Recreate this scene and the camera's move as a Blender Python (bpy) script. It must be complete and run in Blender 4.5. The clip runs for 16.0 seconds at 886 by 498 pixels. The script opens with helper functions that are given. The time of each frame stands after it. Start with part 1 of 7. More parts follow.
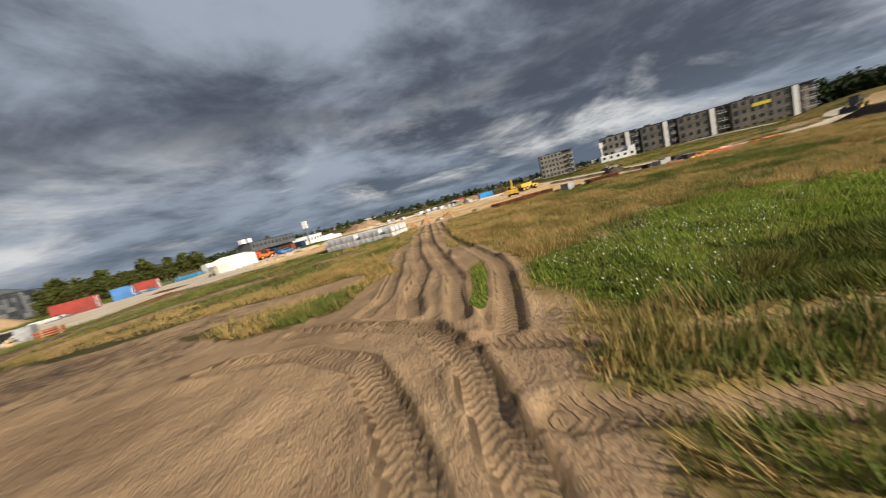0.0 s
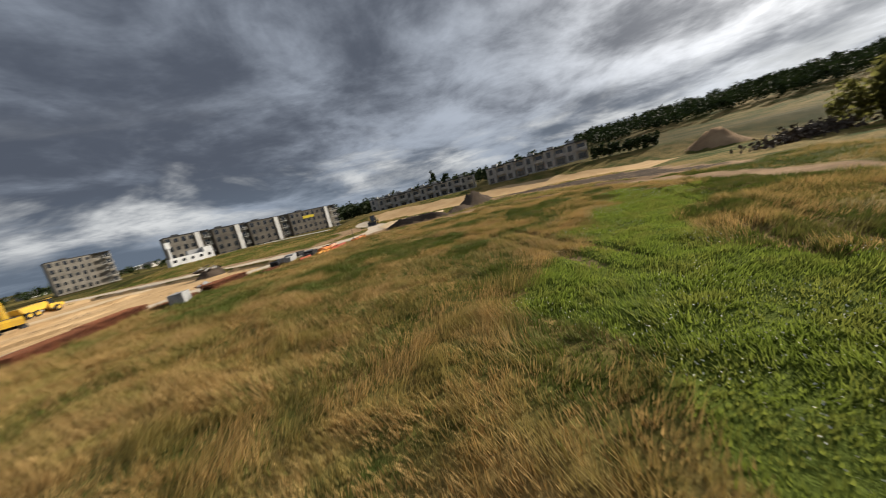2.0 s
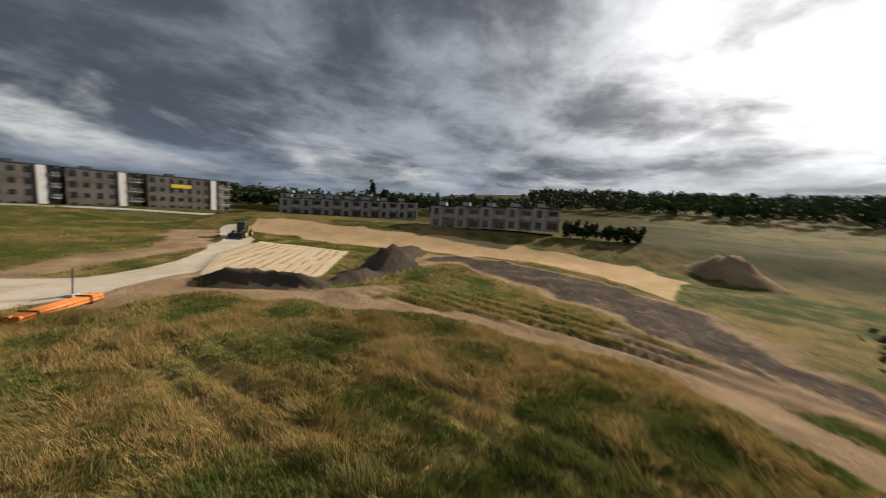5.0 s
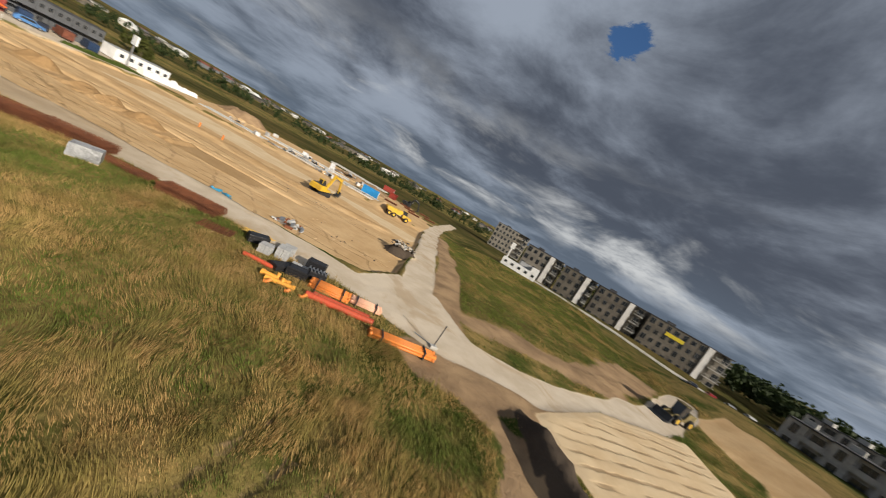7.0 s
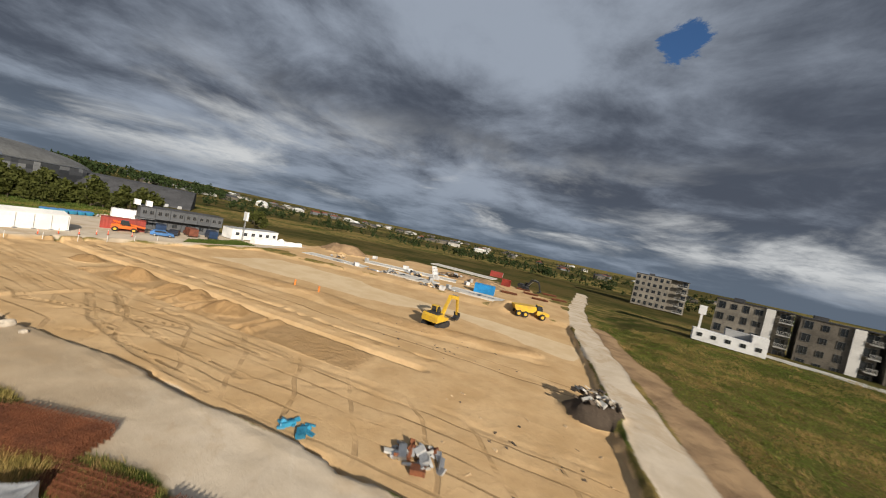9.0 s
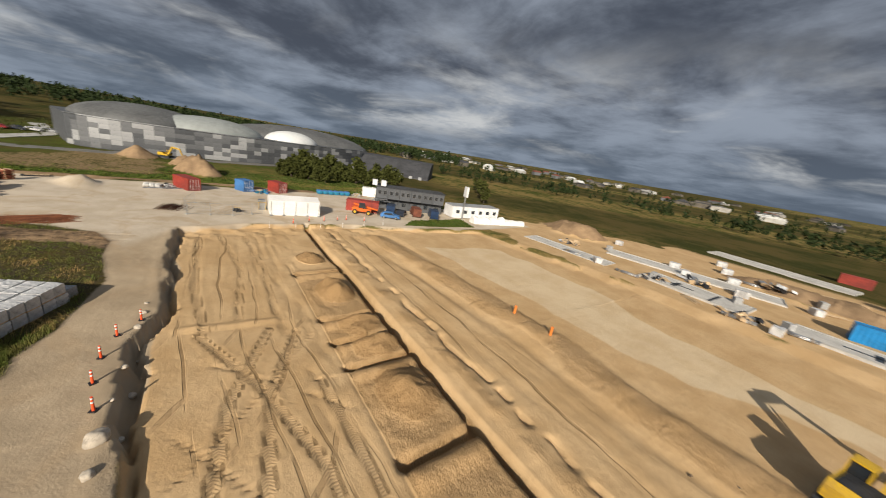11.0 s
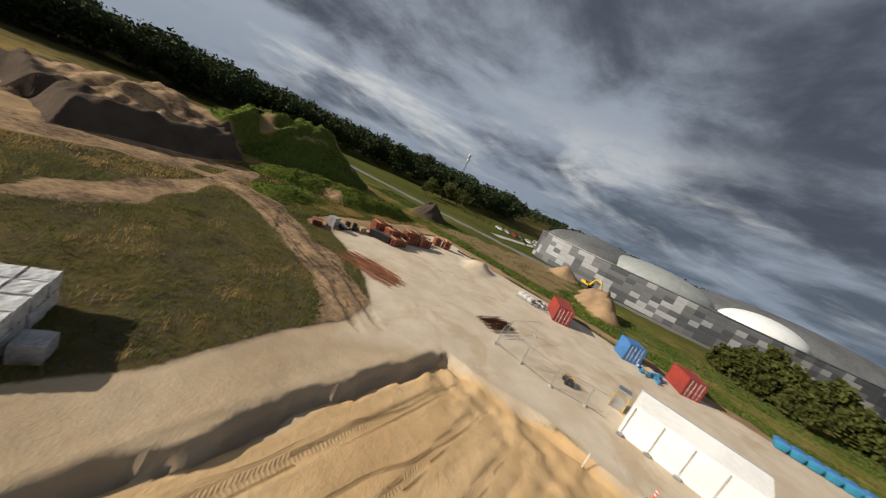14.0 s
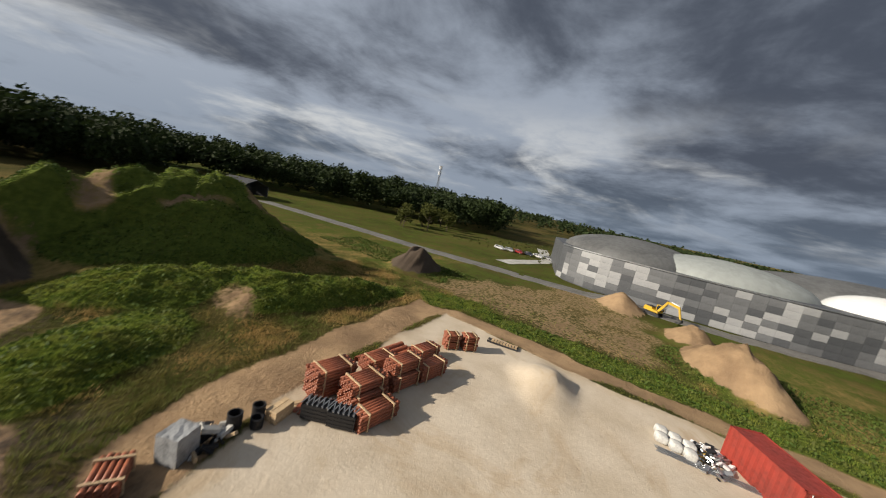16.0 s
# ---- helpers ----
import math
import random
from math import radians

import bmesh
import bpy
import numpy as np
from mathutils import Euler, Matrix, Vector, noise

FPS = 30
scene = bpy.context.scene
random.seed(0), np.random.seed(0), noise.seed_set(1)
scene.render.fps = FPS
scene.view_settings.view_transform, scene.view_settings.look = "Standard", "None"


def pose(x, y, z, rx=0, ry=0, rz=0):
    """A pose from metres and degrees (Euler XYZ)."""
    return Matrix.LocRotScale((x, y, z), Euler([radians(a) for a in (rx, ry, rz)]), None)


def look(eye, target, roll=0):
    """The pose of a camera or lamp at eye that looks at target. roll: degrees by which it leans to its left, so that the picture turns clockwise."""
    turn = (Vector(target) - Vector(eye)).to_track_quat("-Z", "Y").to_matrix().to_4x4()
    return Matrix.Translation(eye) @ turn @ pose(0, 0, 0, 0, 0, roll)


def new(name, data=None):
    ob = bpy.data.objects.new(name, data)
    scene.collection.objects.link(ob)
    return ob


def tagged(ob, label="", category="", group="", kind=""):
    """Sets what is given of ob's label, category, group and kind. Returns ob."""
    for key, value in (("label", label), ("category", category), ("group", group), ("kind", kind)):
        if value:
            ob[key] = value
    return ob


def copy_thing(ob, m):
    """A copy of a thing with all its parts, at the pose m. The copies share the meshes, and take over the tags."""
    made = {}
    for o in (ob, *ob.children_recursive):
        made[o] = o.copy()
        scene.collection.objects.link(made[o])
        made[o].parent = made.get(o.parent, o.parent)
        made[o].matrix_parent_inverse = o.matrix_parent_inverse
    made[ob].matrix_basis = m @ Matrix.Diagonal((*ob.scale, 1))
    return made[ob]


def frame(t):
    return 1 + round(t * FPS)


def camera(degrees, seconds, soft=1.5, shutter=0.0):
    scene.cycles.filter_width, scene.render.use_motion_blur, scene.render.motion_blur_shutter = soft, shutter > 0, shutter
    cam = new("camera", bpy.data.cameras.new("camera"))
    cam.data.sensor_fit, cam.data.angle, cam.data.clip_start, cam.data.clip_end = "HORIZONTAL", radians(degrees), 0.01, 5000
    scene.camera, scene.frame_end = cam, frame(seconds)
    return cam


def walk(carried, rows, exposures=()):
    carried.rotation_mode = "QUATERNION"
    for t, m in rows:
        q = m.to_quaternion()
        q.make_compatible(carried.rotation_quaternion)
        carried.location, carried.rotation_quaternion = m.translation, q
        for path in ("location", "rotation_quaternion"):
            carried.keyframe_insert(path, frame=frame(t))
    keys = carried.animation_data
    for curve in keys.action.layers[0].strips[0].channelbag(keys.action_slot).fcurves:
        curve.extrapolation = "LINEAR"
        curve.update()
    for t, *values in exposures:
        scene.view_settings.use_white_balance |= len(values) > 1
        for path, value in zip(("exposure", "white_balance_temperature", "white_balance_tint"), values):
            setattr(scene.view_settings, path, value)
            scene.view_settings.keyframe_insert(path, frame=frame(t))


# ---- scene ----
# ---------- camera and walk ----------
cam = camera(107.4, 16.0, 1.0, 0.25)
PATH = [  # seconds, eye, bearing and rise of the view, lean
    (0, (-0.59, 0.22, 3.34), 89.48, -8.13, -14.40),
    (0.5, (-2.50, 3.90, 3.83), 72.76, -7.96, -11.80),
    (1, (-3.00, 8.08, 4.08), 55.81, -9.06, -11.40),
    (1.5, (-2.17, 12.29, 4.29), 37.10, -9.06, -11.90),
    (2, (-0.28, 15.82, 4.60), 19.50, -9.32, -13.60),
    (2.5, (2.82, 18.11, 5.29), 3.98, -9.15, -14.30),
    (3, (6.58, 19.04, 6.21), -6.98, -9.18, -12.10),
    (3.2, (8.08, 19.03, 6.37), -9.65, -9.24, -11.00),
    (3.62, (12.40, 19.40, 7.11), -14.96, -9.32, -8.82),
    (4.04, (18.40, 19.50, 7.96), -14.58, -9.29, -6.06),
    (4.46, (25.13, 19.45, 8.80), -8.63, -8.92, -2.45),
    (4.88, (31.63, 19.40, 9.51), 2.80, -7.97, 2.28),
    (5.3, (36.94, 19.47, 9.99), 19.60, -6.20, 8.40),
    (5.5, (39.12, 19.40, 10.13), 27.34, -4.99, 10.80),
    (6, (44.27, 19.78, 10.53), 52.03, -2.44, 19.90),
    (6.5, (48.15, 21.94, 11.38), 73.24, -4.47, 28.20),
    (7, (50.02, 25.73, 11.95), 86.67, -7.76, 29.90),
    (7.5, (49.55, 30.86, 12.21), 96.88, -8.42, 26.70),
    (8, (47.48, 36.18, 12.53), 102.37, -5.88, 21.70),
    (8.2, (46.03, 38.24, 12.70), 103.25, -4.44, 19.60),
    (8.62, (42.99, 42.56, 13.22), 105.91, -2.69, 15.49),
    (9.04, (38.63, 46.70, 14.04), 107.43, -2.22, 11.92),
    (9.46, (33.70, 50.72, 14.95), 109.62, -3.09, 9.24),
    (9.88, (28.96, 54.72, 15.74), 114.26, -5.37, 7.78),
    (10.3, (25.19, 58.75, 16.19), 123.14, -9.09, 7.90),
    (10.5, (23.74, 60.80, 16.35), 129.55, -12.80, 8.30),
    (11, (20.11, 65.54, 16.54), 142.48, -16.53, 9.60),
    (11.5, (15.74, 69.68, 16.12), 155.37, -16.35, 13.40),
    (12, (10.96, 72.98, 15.68), 165.27, -15.90, 17.20),
    (12.5, (5.08, 75.30, 15.22), 179.13, -16.23, 20.80),
    (13, (-1.51, 76.33, 14.83), 194.86, -15.22, 23.70),
    (13.5, (-8.53, 75.32, 13.79), 205.95, -13.47, 24.60),
    (14, (-15.48, 72.68, 13.21), 213.58, -11.89, 24.20),
    (14.5, (-21.98, 68.34, 13.20), 218.82, -10.87, 23.40),
    (15, (-28.09, 63.07, 13.94), 221.63, -9.93, 22.30),
    (15.5, (-33.54, 55.54, 15.04), 219.09, -9.79, 18.80),
    (16, (-37.98, 50.90, 15.21), 211.45, -8.89, 12.10),
]


def aimed(eye, bearing, rise, lean):
    """The camera's pose from its eye, the compass way and rise of its view, and its lean, in degrees."""
    a, e = radians(bearing), radians(rise)
    way = Vector((math.cos(e) * math.cos(a), math.cos(e) * math.sin(a), math.sin(e)))
    return look(eye, Vector(eye) + way, lean)


walk(cam, [(t, aimed(*row)) for t, *row in PATH], [(0, 0.58), (2, 0.64), (3, 0.52), (5.5, 0.42), (8, 0.44), (11, 0.34), (13, 0.34), (16, 0.46)])

# ---------- world, sun, exposure ----------
SUN_FLAT = Vector((0.74, -0.67, 0.0)).normalized()
SUN_ELEV = radians(25)
SUN_DIR = Vector((SUN_FLAT.x * math.cos(SUN_ELEV), SUN_FLAT.y * math.cos(SUN_ELEV), math.sin(SUN_ELEV)))


class Nodes:
    """Short-hand for building a node tree."""

    def __init__(self, tree):
        self.t = tree

    def add(self, kind, ins=None, **props):
        n = self.t.nodes.new(kind)
        for k, v in props.items():
            if k == "op":
                n.operation = v
            elif k == "blend":
                n.blend_type = v
            elif k == "dtype":
                n.data_type = v
            elif k == "attr":
                n.attribute_name = v
            elif k == "clamp":
                n.use_clamp = v
            elif k == "interp":
                n.interpolation_type = v
            elif k == "dims":
                n.noise_dimensions = v
        for k, v in (ins or {}).items():
            self.put(n.inputs[k], v)
        return n

    def put(self, socket, v):
        if isinstance(v, bpy.types.NodeSocket):
            self.t.links.new(v, socket)
        elif isinstance(v, (tuple, list)) and len(v) == 3 and socket.type == "RGBA":
            socket.default_value = (*v, 1)
        else:
            socket.default_value = v

    def math(self, op, a, b=0.0, clamp=False):
        return self.add("ShaderNodeMath", {0: a, 1: b}, op=op, clamp=clamp).outputs[0]

    def vmath(self, op, a, b=(0, 0, 0)):
        return self.add("ShaderNodeVectorMath", {0: a, 1: b}, op=op).outputs[0]

    def noise(self, vec, scale, detail=4.0, rough=0.55, distort=0.0):
        n = self.add("ShaderNodeTexNoise", {"Scale": scale, "Detail": detail, "Roughness": rough, "Distortion": distort})
        if vec is not None:
            self.put(n.inputs["Vector"], vec)
        return n.outputs["Fac"]

    def ramp(self, x, lo, hi, to_lo=0.0, to_hi=1.0):
        n = self.add("ShaderNodeMapRange", {"Value": x, "From Min": lo, "From Max": hi, "To Min": to_lo, "To Max": to_hi}, interp="SMOOTHSTEP")
        return n.outputs[0]

    def mix(self, f, a, b, blend="MIX"):
        n = self.t.nodes.new("ShaderNodeMix")
        n.data_type, n.blend_type = "RGBA", blend
        self.put(n.inputs[0], f), self.put(n.inputs[6], a), self.put(n.inputs[7], b)
        return n.outputs[2]

    def attr(self, name):
        return self.add("ShaderNodeAttribute", attr=name).outputs["Fac"]

    def attr_vec(self, name):
        return self.add("ShaderNodeAttribute", attr=name).outputs["Vector"]


def build_world():
    w = bpy.data.worlds.new("cloudy_sky")
    scene.world = w
    w.use_nodes = True
    t = w.node_tree
    t.nodes.clear()
    n = Nodes(t)
    d = n.add("ShaderNodeTexCoord").outputs["Generated"]
    xyz = n.add("ShaderNodeSeparateXYZ", {0: d})
    up = n.math("MAXIMUM", xyz.outputs[2], 0.0)
    # clouds on a flat layer overhead, drawn out towards the horizon
    k = n.math("ADD", up, 0.17)
    flat = n.add("ShaderNodeCombineXYZ", {0: n.math("DIVIDE", xyz.outputs[0], k), 1: n.math("DIVIDE", xyz.outputs[1], k), 2: 3.7}).outputs[0]
    big = n.noise(flat, 0.55, 3.0, 0.5, 0.3)
    mid = n.noise(flat, 1.5, 9.0, 0.60, 0.35)
    fine = n.noise(flat, 4.6, 9.0, 0.66, 0.3)
    dens = n.math("ADD", n.math("MULTIPLY", big, 0.85), n.math("MULTIPLY", mid, 0.50))
    dens = n.math("ADD", dens, n.math("MULTIPLY", fine, 0.15))
    dens = n.math("SUBTRACT", dens, 0.085)
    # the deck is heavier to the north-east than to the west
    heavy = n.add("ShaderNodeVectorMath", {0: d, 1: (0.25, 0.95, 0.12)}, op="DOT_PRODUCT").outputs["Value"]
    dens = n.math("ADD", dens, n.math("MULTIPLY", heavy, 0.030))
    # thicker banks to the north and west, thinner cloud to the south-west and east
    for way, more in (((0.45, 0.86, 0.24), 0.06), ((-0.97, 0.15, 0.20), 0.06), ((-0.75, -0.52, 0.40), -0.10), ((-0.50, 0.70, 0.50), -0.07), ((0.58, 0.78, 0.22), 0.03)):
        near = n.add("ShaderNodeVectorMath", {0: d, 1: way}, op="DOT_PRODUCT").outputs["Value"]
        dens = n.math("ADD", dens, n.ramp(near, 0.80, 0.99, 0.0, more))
    sky = n.add("ShaderNodeTexSky")
    sky.sky_type, sky.sun_disc = "NISHITA", False
    sky.sun_elevation, sky.sun_rotation = SUN_ELEV, math.atan2(SUN_FLAT.x, SUN_FLAT.y)
    blue = n.mix(1.0, sky.outputs[0], (0.085, 0.085, 0.085), "MULTIPLY")
    # closeness to the sun brightens thin cloud
    dot = n.add("ShaderNodeVectorMath", {0: d, 1: tuple(SUN_DIR)}, op="DOT_PRODUCT").outputs["Value"]
    glow = n.math("POWER", n.math("MAXIMUM", dot, 0.0), 9.0)
    wide = n.math("POWER", n.math("MAXIMUM", n.math("ADD", n.math("MULTIPLY", dot, 0.5), 0.5), 0.0), 3.0)
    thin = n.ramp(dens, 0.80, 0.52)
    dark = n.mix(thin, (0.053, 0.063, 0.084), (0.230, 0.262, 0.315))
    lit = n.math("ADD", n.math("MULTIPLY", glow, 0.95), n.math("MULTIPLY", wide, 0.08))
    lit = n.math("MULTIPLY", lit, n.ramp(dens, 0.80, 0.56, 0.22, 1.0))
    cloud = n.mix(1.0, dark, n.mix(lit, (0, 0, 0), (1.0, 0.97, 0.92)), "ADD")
    low = n.ramp(up, 0.0, 0.22, 1.0, 0.0)
    hazy = n.mix(n.math("MULTIPLY", low, 0.42), cloud, (0.125, 0.165, 0.215))
    bank = n.noise(n.vmath("MULTIPLY", flat, (0.8, 0.8, 1.0)), 0.9, 8.0, 0.58, 0.5)
    streak = n.math("MULTIPLY", n.ramp(bank, 0.46, 0.66), n.ramp(fine, 0.25, 0.60, 0.45, 1.0))
    hazy = n.mix(n.math("MULTIPLY", streak, n.math("MULTIPLY", n.ramp(up, 0.02, 0.09), n.ramp(up, 0.36, 0.12))), hazy, (0.44, 0.45, 0.455))
    hole = n.ramp(dens, 0.36, 0.30)
    gap = n.add("ShaderNodeVectorMath", {0: d, 1: (0.194, 0.827, 0.528)}, op="DOT_PRODUCT").outputs["Value"]
    gap = n.ramp(n.math("ADD", gap, n.math("MULTIPLY", n.math("SUBTRACT", fine, 0.5), 0.010)), 0.9989, 0.9997)
    col = n.mix(hole, hazy, blue)
    col = n.mix(gap, col, n.mix(1.0, blue, (0.42, 0.62, 0.85), "MULTIPLY"))
    bg = n.add("ShaderNodeBackground", {"Color": col, "Strength": 1.0})
    out = n.add("ShaderNodeOutputWorld")
    t.links.new(bg.outputs[0], out.inputs[0])


build_world()
sun = new("sun", bpy.data.lights.new("sun", "SUN"))
sun.data.energy, sun.data.angle, sun.data.color = 4.6, radians(0.6), (1.0, 0.90, 0.76)
sun.matrix_world = look((200, -180, 130), Vector((200, -180, 130)) - SUN_DIR * 50)

# ---------- materials ----------
MATS = {}


def material(name, colour, rough=0.7, metal=0.0, vary=0.18, scale=3.0, bump=0.15, bump_scale=30.0, second=None, spec=0.4, per_piece=0.0):
    """Base colour with two scales of variation, and a fine relief."""
    if name in MATS:
        return MATS[name]
    m = bpy.data.materials.new(name)
    m.use_nodes = True
    n = Nodes(m.node_tree)
    b = m.node_tree.nodes["Principled BSDF"]
    co = n.add("ShaderNodeTexCoord").outputs["Object"]
    big, small = n.noise(co, scale * 0.35, 3.0), n.noise(co, scale * 3.0, 5.0, 0.65)
    other = second or tuple(c * (1 - 1.6 * vary) for c in colour)
    col = n.mix(n.ramp(n.math("ADD", n.math("MULTIPLY", big, 0.6), n.math("MULTIPLY", small, 0.4)), 0.38, 0.66), tuple(min(1, c * (1 + vary * 0.5)) for c in colour), other)
    if per_piece:
        r = n.add("ShaderNodeObjectInfo").outputs["Random"]
        col = n.mix(n.ramp(r, 0.0, 1.0, 0.0, per_piece), col, tuple(c * 0.55 for c in colour))
    n.put(b.inputs["Base Color"], col)
    n.put(b.inputs["Roughness"], n.ramp(small, 0.3, 0.7, max(0.05, rough - 0.12), min(1, rough + 0.12)))
    b.inputs["Metallic"].default_value = metal
    b.inputs["Specular IOR Level"].default_value = spec
    if bump:
        bp = n.add("ShaderNodeBump", {"Strength": bump, "Distance": 0.02, "Height": n.noise(co, bump_scale, 4.0, 0.6)})
        n.put(b.inputs["Normal"], bp.outputs[0])
    MATS[name] = m
    return m


def ground_material():
    m = bpy.data.materials.new("site_ground")
    m.use_nodes = True
    n = Nodes(m.node_tree)
    b = m.node_tree.nodes["Principled BSDF"]
    p = n.add("ShaderNodeNewGeometry").outputs["Position"]
    big, mid = n.noise(p, 0.035, 4.0, 0.6), n.noise(p, 0.22, 5.0, 0.6)
    fine, grit = n.noise(p, 1.6, 6.0, 0.68), n.noise(p, 9.0, 4.0, 0.65)
    # ragged edges: the zones' weights are broken up by noise
    rag = n.math("ADD", n.math("MULTIPLY", n.math("SUBTRACT", fine, 0.5), 0.9), n.math("MULTIPLY", n.math("SUBTRACT", mid, 0.5), 0.6))

    def zone(name, r=1.0):
        return n.ramp(n.math("ADD", n.attr(name), n.math("MULTIPLY", rag, r)), 0.36, 0.64)

    straw = n.mix(n.ramp(fine, 0.3, 0.7), (0.30, 0.210, 0.080), (0.18, 0.135, 0.050))
    green = n.mix(n.ramp(fine, 0.3, 0.7), (0.070, 0.090, 0.020), (0.040, 0.055, 0.012))
    lush = n.mix(n.ramp(fine, 0.3, 0.7), (0.115, 0.145, 0.028), (0.062, 0.085, 0.016))
    grass = n.mix(n.ramp(n.math("ADD", n.math("MULTIPLY", mid, 0.6), n.math("MULTIPLY", big, 0.5)), 0.46, 0.66), straw, green)
    meadow = n.mix(n.ramp(n.math("ADD", n.math("MULTIPLY", big, 0.7), n.math("MULTIPLY", mid, 0.3)), 0.40, 0.62), (0.094, 0.074, 0.027), (0.042, 0.046, 0.014))
    grass = n.mix(n.attr("meadow"), grass, meadow)
    grass = n.mix(zone("lush", 0.8), grass, lush)
    soil = n.mix(n.ramp(mid, 0.3, 0.7), (0.39, 0.265, 0.152), (0.215, 0.141, 0.083))
    soil = n.mix(n.ramp(grit, 0.42, 0.72, 0.0, 0.5), soil, (0.29, 0.215, 0.14))
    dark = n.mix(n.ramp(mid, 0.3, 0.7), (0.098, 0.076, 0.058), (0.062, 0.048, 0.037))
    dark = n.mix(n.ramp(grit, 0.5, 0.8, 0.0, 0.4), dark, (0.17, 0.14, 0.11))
    sand = n.mix(n.ramp(mid, 0.32, 0.68), (0.56, 0.390, 0.215), (0.47, 0.312, 0.158))
    sand = n.mix(n.ramp(fine, 0.45, 0.75, 0.0, 0.45), sand, (0.42, 0.285, 0.155))
    sand = n.mix(n.ramp(n.attr("wet"), 0.3, 0.8, 0.0, 0.85), sand, (0.33, 0.205, 0.096))
    pale = n.mix(n.ramp(mid, 0.35, 0.7), (0.62, 0.49, 0.32), (0.55, 0.41, 0.25))
    sand = n.mix(zone("pale", 0.35), sand, pale)
    stone = n.mix(n.ramp(mid, 0.32, 0.68), (0.58, 0.50, 0.395), (0.48, 0.40, 0.300))
    stone = n.mix(n.ramp(grit, 0.45, 0.8, 0.0, 0.2), stone, (0.36, 0.30, 0.235))
    stone = n.mix(n.attr("tan"), stone, n.mix(n.ramp(mid, 0.32, 0.68), (0.44, 0.345, 0.235), (0.35, 0.270, 0.180)))
    swirl = n.noise(p, 0.11, 6.0, 0.62, 1.6)
    stone = n.mix(n.ramp(swirl, 0.50, 0.64, 0.0, 0.55), stone, (0.40, 0.295, 0.185))
    stone = n.mix(n.math("MULTIPLY", n.ramp(swirl, 0.42, 0.30, 0.0, 0.5), n.math("SUBTRACT", 1.0, n.attr("tan"))), stone, (0.60, 0.53, 0.43))
    col = grass
    col = n.mix(zone("dirt"), col, soil)
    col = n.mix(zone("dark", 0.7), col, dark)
    col = n.mix(zone("sand", 0.5), col, sand)
    col = n.mix(zone("gravel", 0.5), col, stone)
    # scraper and wheel lines scored into the graded sand
    sx = n.add("ShaderNodeSeparateXYZ", {0: p})
    px, py = sx.outputs[0], sx.outputs[1]
    broken = n.noise(n.vmath("MULTIPLY", p, (0.10, 0.55, 0.0)), 1.0, 3.0, 0.6)
    warp = n.math("MULTIPLY", n.noise(p, 0.10, 2.0), 5.0)

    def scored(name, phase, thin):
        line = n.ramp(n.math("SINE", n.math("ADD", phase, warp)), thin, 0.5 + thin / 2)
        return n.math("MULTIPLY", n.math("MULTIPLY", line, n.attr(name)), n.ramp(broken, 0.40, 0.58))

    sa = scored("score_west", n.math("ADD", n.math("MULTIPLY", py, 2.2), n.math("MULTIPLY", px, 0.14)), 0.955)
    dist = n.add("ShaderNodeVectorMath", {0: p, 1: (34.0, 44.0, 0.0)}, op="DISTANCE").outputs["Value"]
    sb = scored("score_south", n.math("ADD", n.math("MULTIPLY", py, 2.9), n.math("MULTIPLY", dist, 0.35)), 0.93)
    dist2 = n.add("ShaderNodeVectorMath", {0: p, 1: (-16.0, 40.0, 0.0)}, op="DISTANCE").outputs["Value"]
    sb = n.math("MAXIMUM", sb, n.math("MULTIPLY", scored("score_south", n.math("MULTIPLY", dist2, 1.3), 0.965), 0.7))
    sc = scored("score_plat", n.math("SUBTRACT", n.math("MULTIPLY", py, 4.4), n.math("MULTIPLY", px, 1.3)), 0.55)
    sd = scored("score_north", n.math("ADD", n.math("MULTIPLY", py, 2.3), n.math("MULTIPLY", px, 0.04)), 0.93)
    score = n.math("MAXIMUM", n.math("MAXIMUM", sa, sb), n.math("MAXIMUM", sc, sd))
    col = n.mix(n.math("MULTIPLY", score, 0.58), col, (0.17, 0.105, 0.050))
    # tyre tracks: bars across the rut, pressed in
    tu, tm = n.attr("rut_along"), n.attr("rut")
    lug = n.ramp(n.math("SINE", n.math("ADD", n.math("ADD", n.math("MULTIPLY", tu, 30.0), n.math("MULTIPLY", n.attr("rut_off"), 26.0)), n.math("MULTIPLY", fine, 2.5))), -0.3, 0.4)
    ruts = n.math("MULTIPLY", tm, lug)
    # the shadow between the tread bars is also darkened into the colour
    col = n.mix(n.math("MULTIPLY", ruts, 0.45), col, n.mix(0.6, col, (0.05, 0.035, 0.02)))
    n.put(b.inputs["Base Color"], col)
    b.inputs["Roughness"].default_value = 0.95
    b.inputs["Specular IOR Level"].default_value = 0.02
    high = n.math("ADD", n.math("MULTIPLY", fine, 1.1), n.math("MULTIPLY", grit, 0.45))
    high = n.math("MULTIPLY", high, n.ramp(n.attr("wet"), 0.2, 0.8, 1.0, 1.9))
    high = n.math("MULTIPLY", high, n.ramp(n.math("SUBTRACT", n.attr("sand"), n.attr("wet")), 0.2, 0.8, 1.0, 0.42))
    high = n.math("MULTIPLY", high, n.ramp(n.attr("gravel"), 0.2, 0.8, 1.0, 0.30))
    high = n.math("SUBTRACT", high, n.math("MULTIPLY", ruts, 0.42))
    high = n.math("SUBTRACT", high, n.math("MULTIPLY", score, 0.5))
    bp = n.add("ShaderNodeBump", {"Strength": 0.9, "Distance": 0.16, "Height": high})
    n.put(b.inputs["Normal"], bp.outputs[0])
    return m


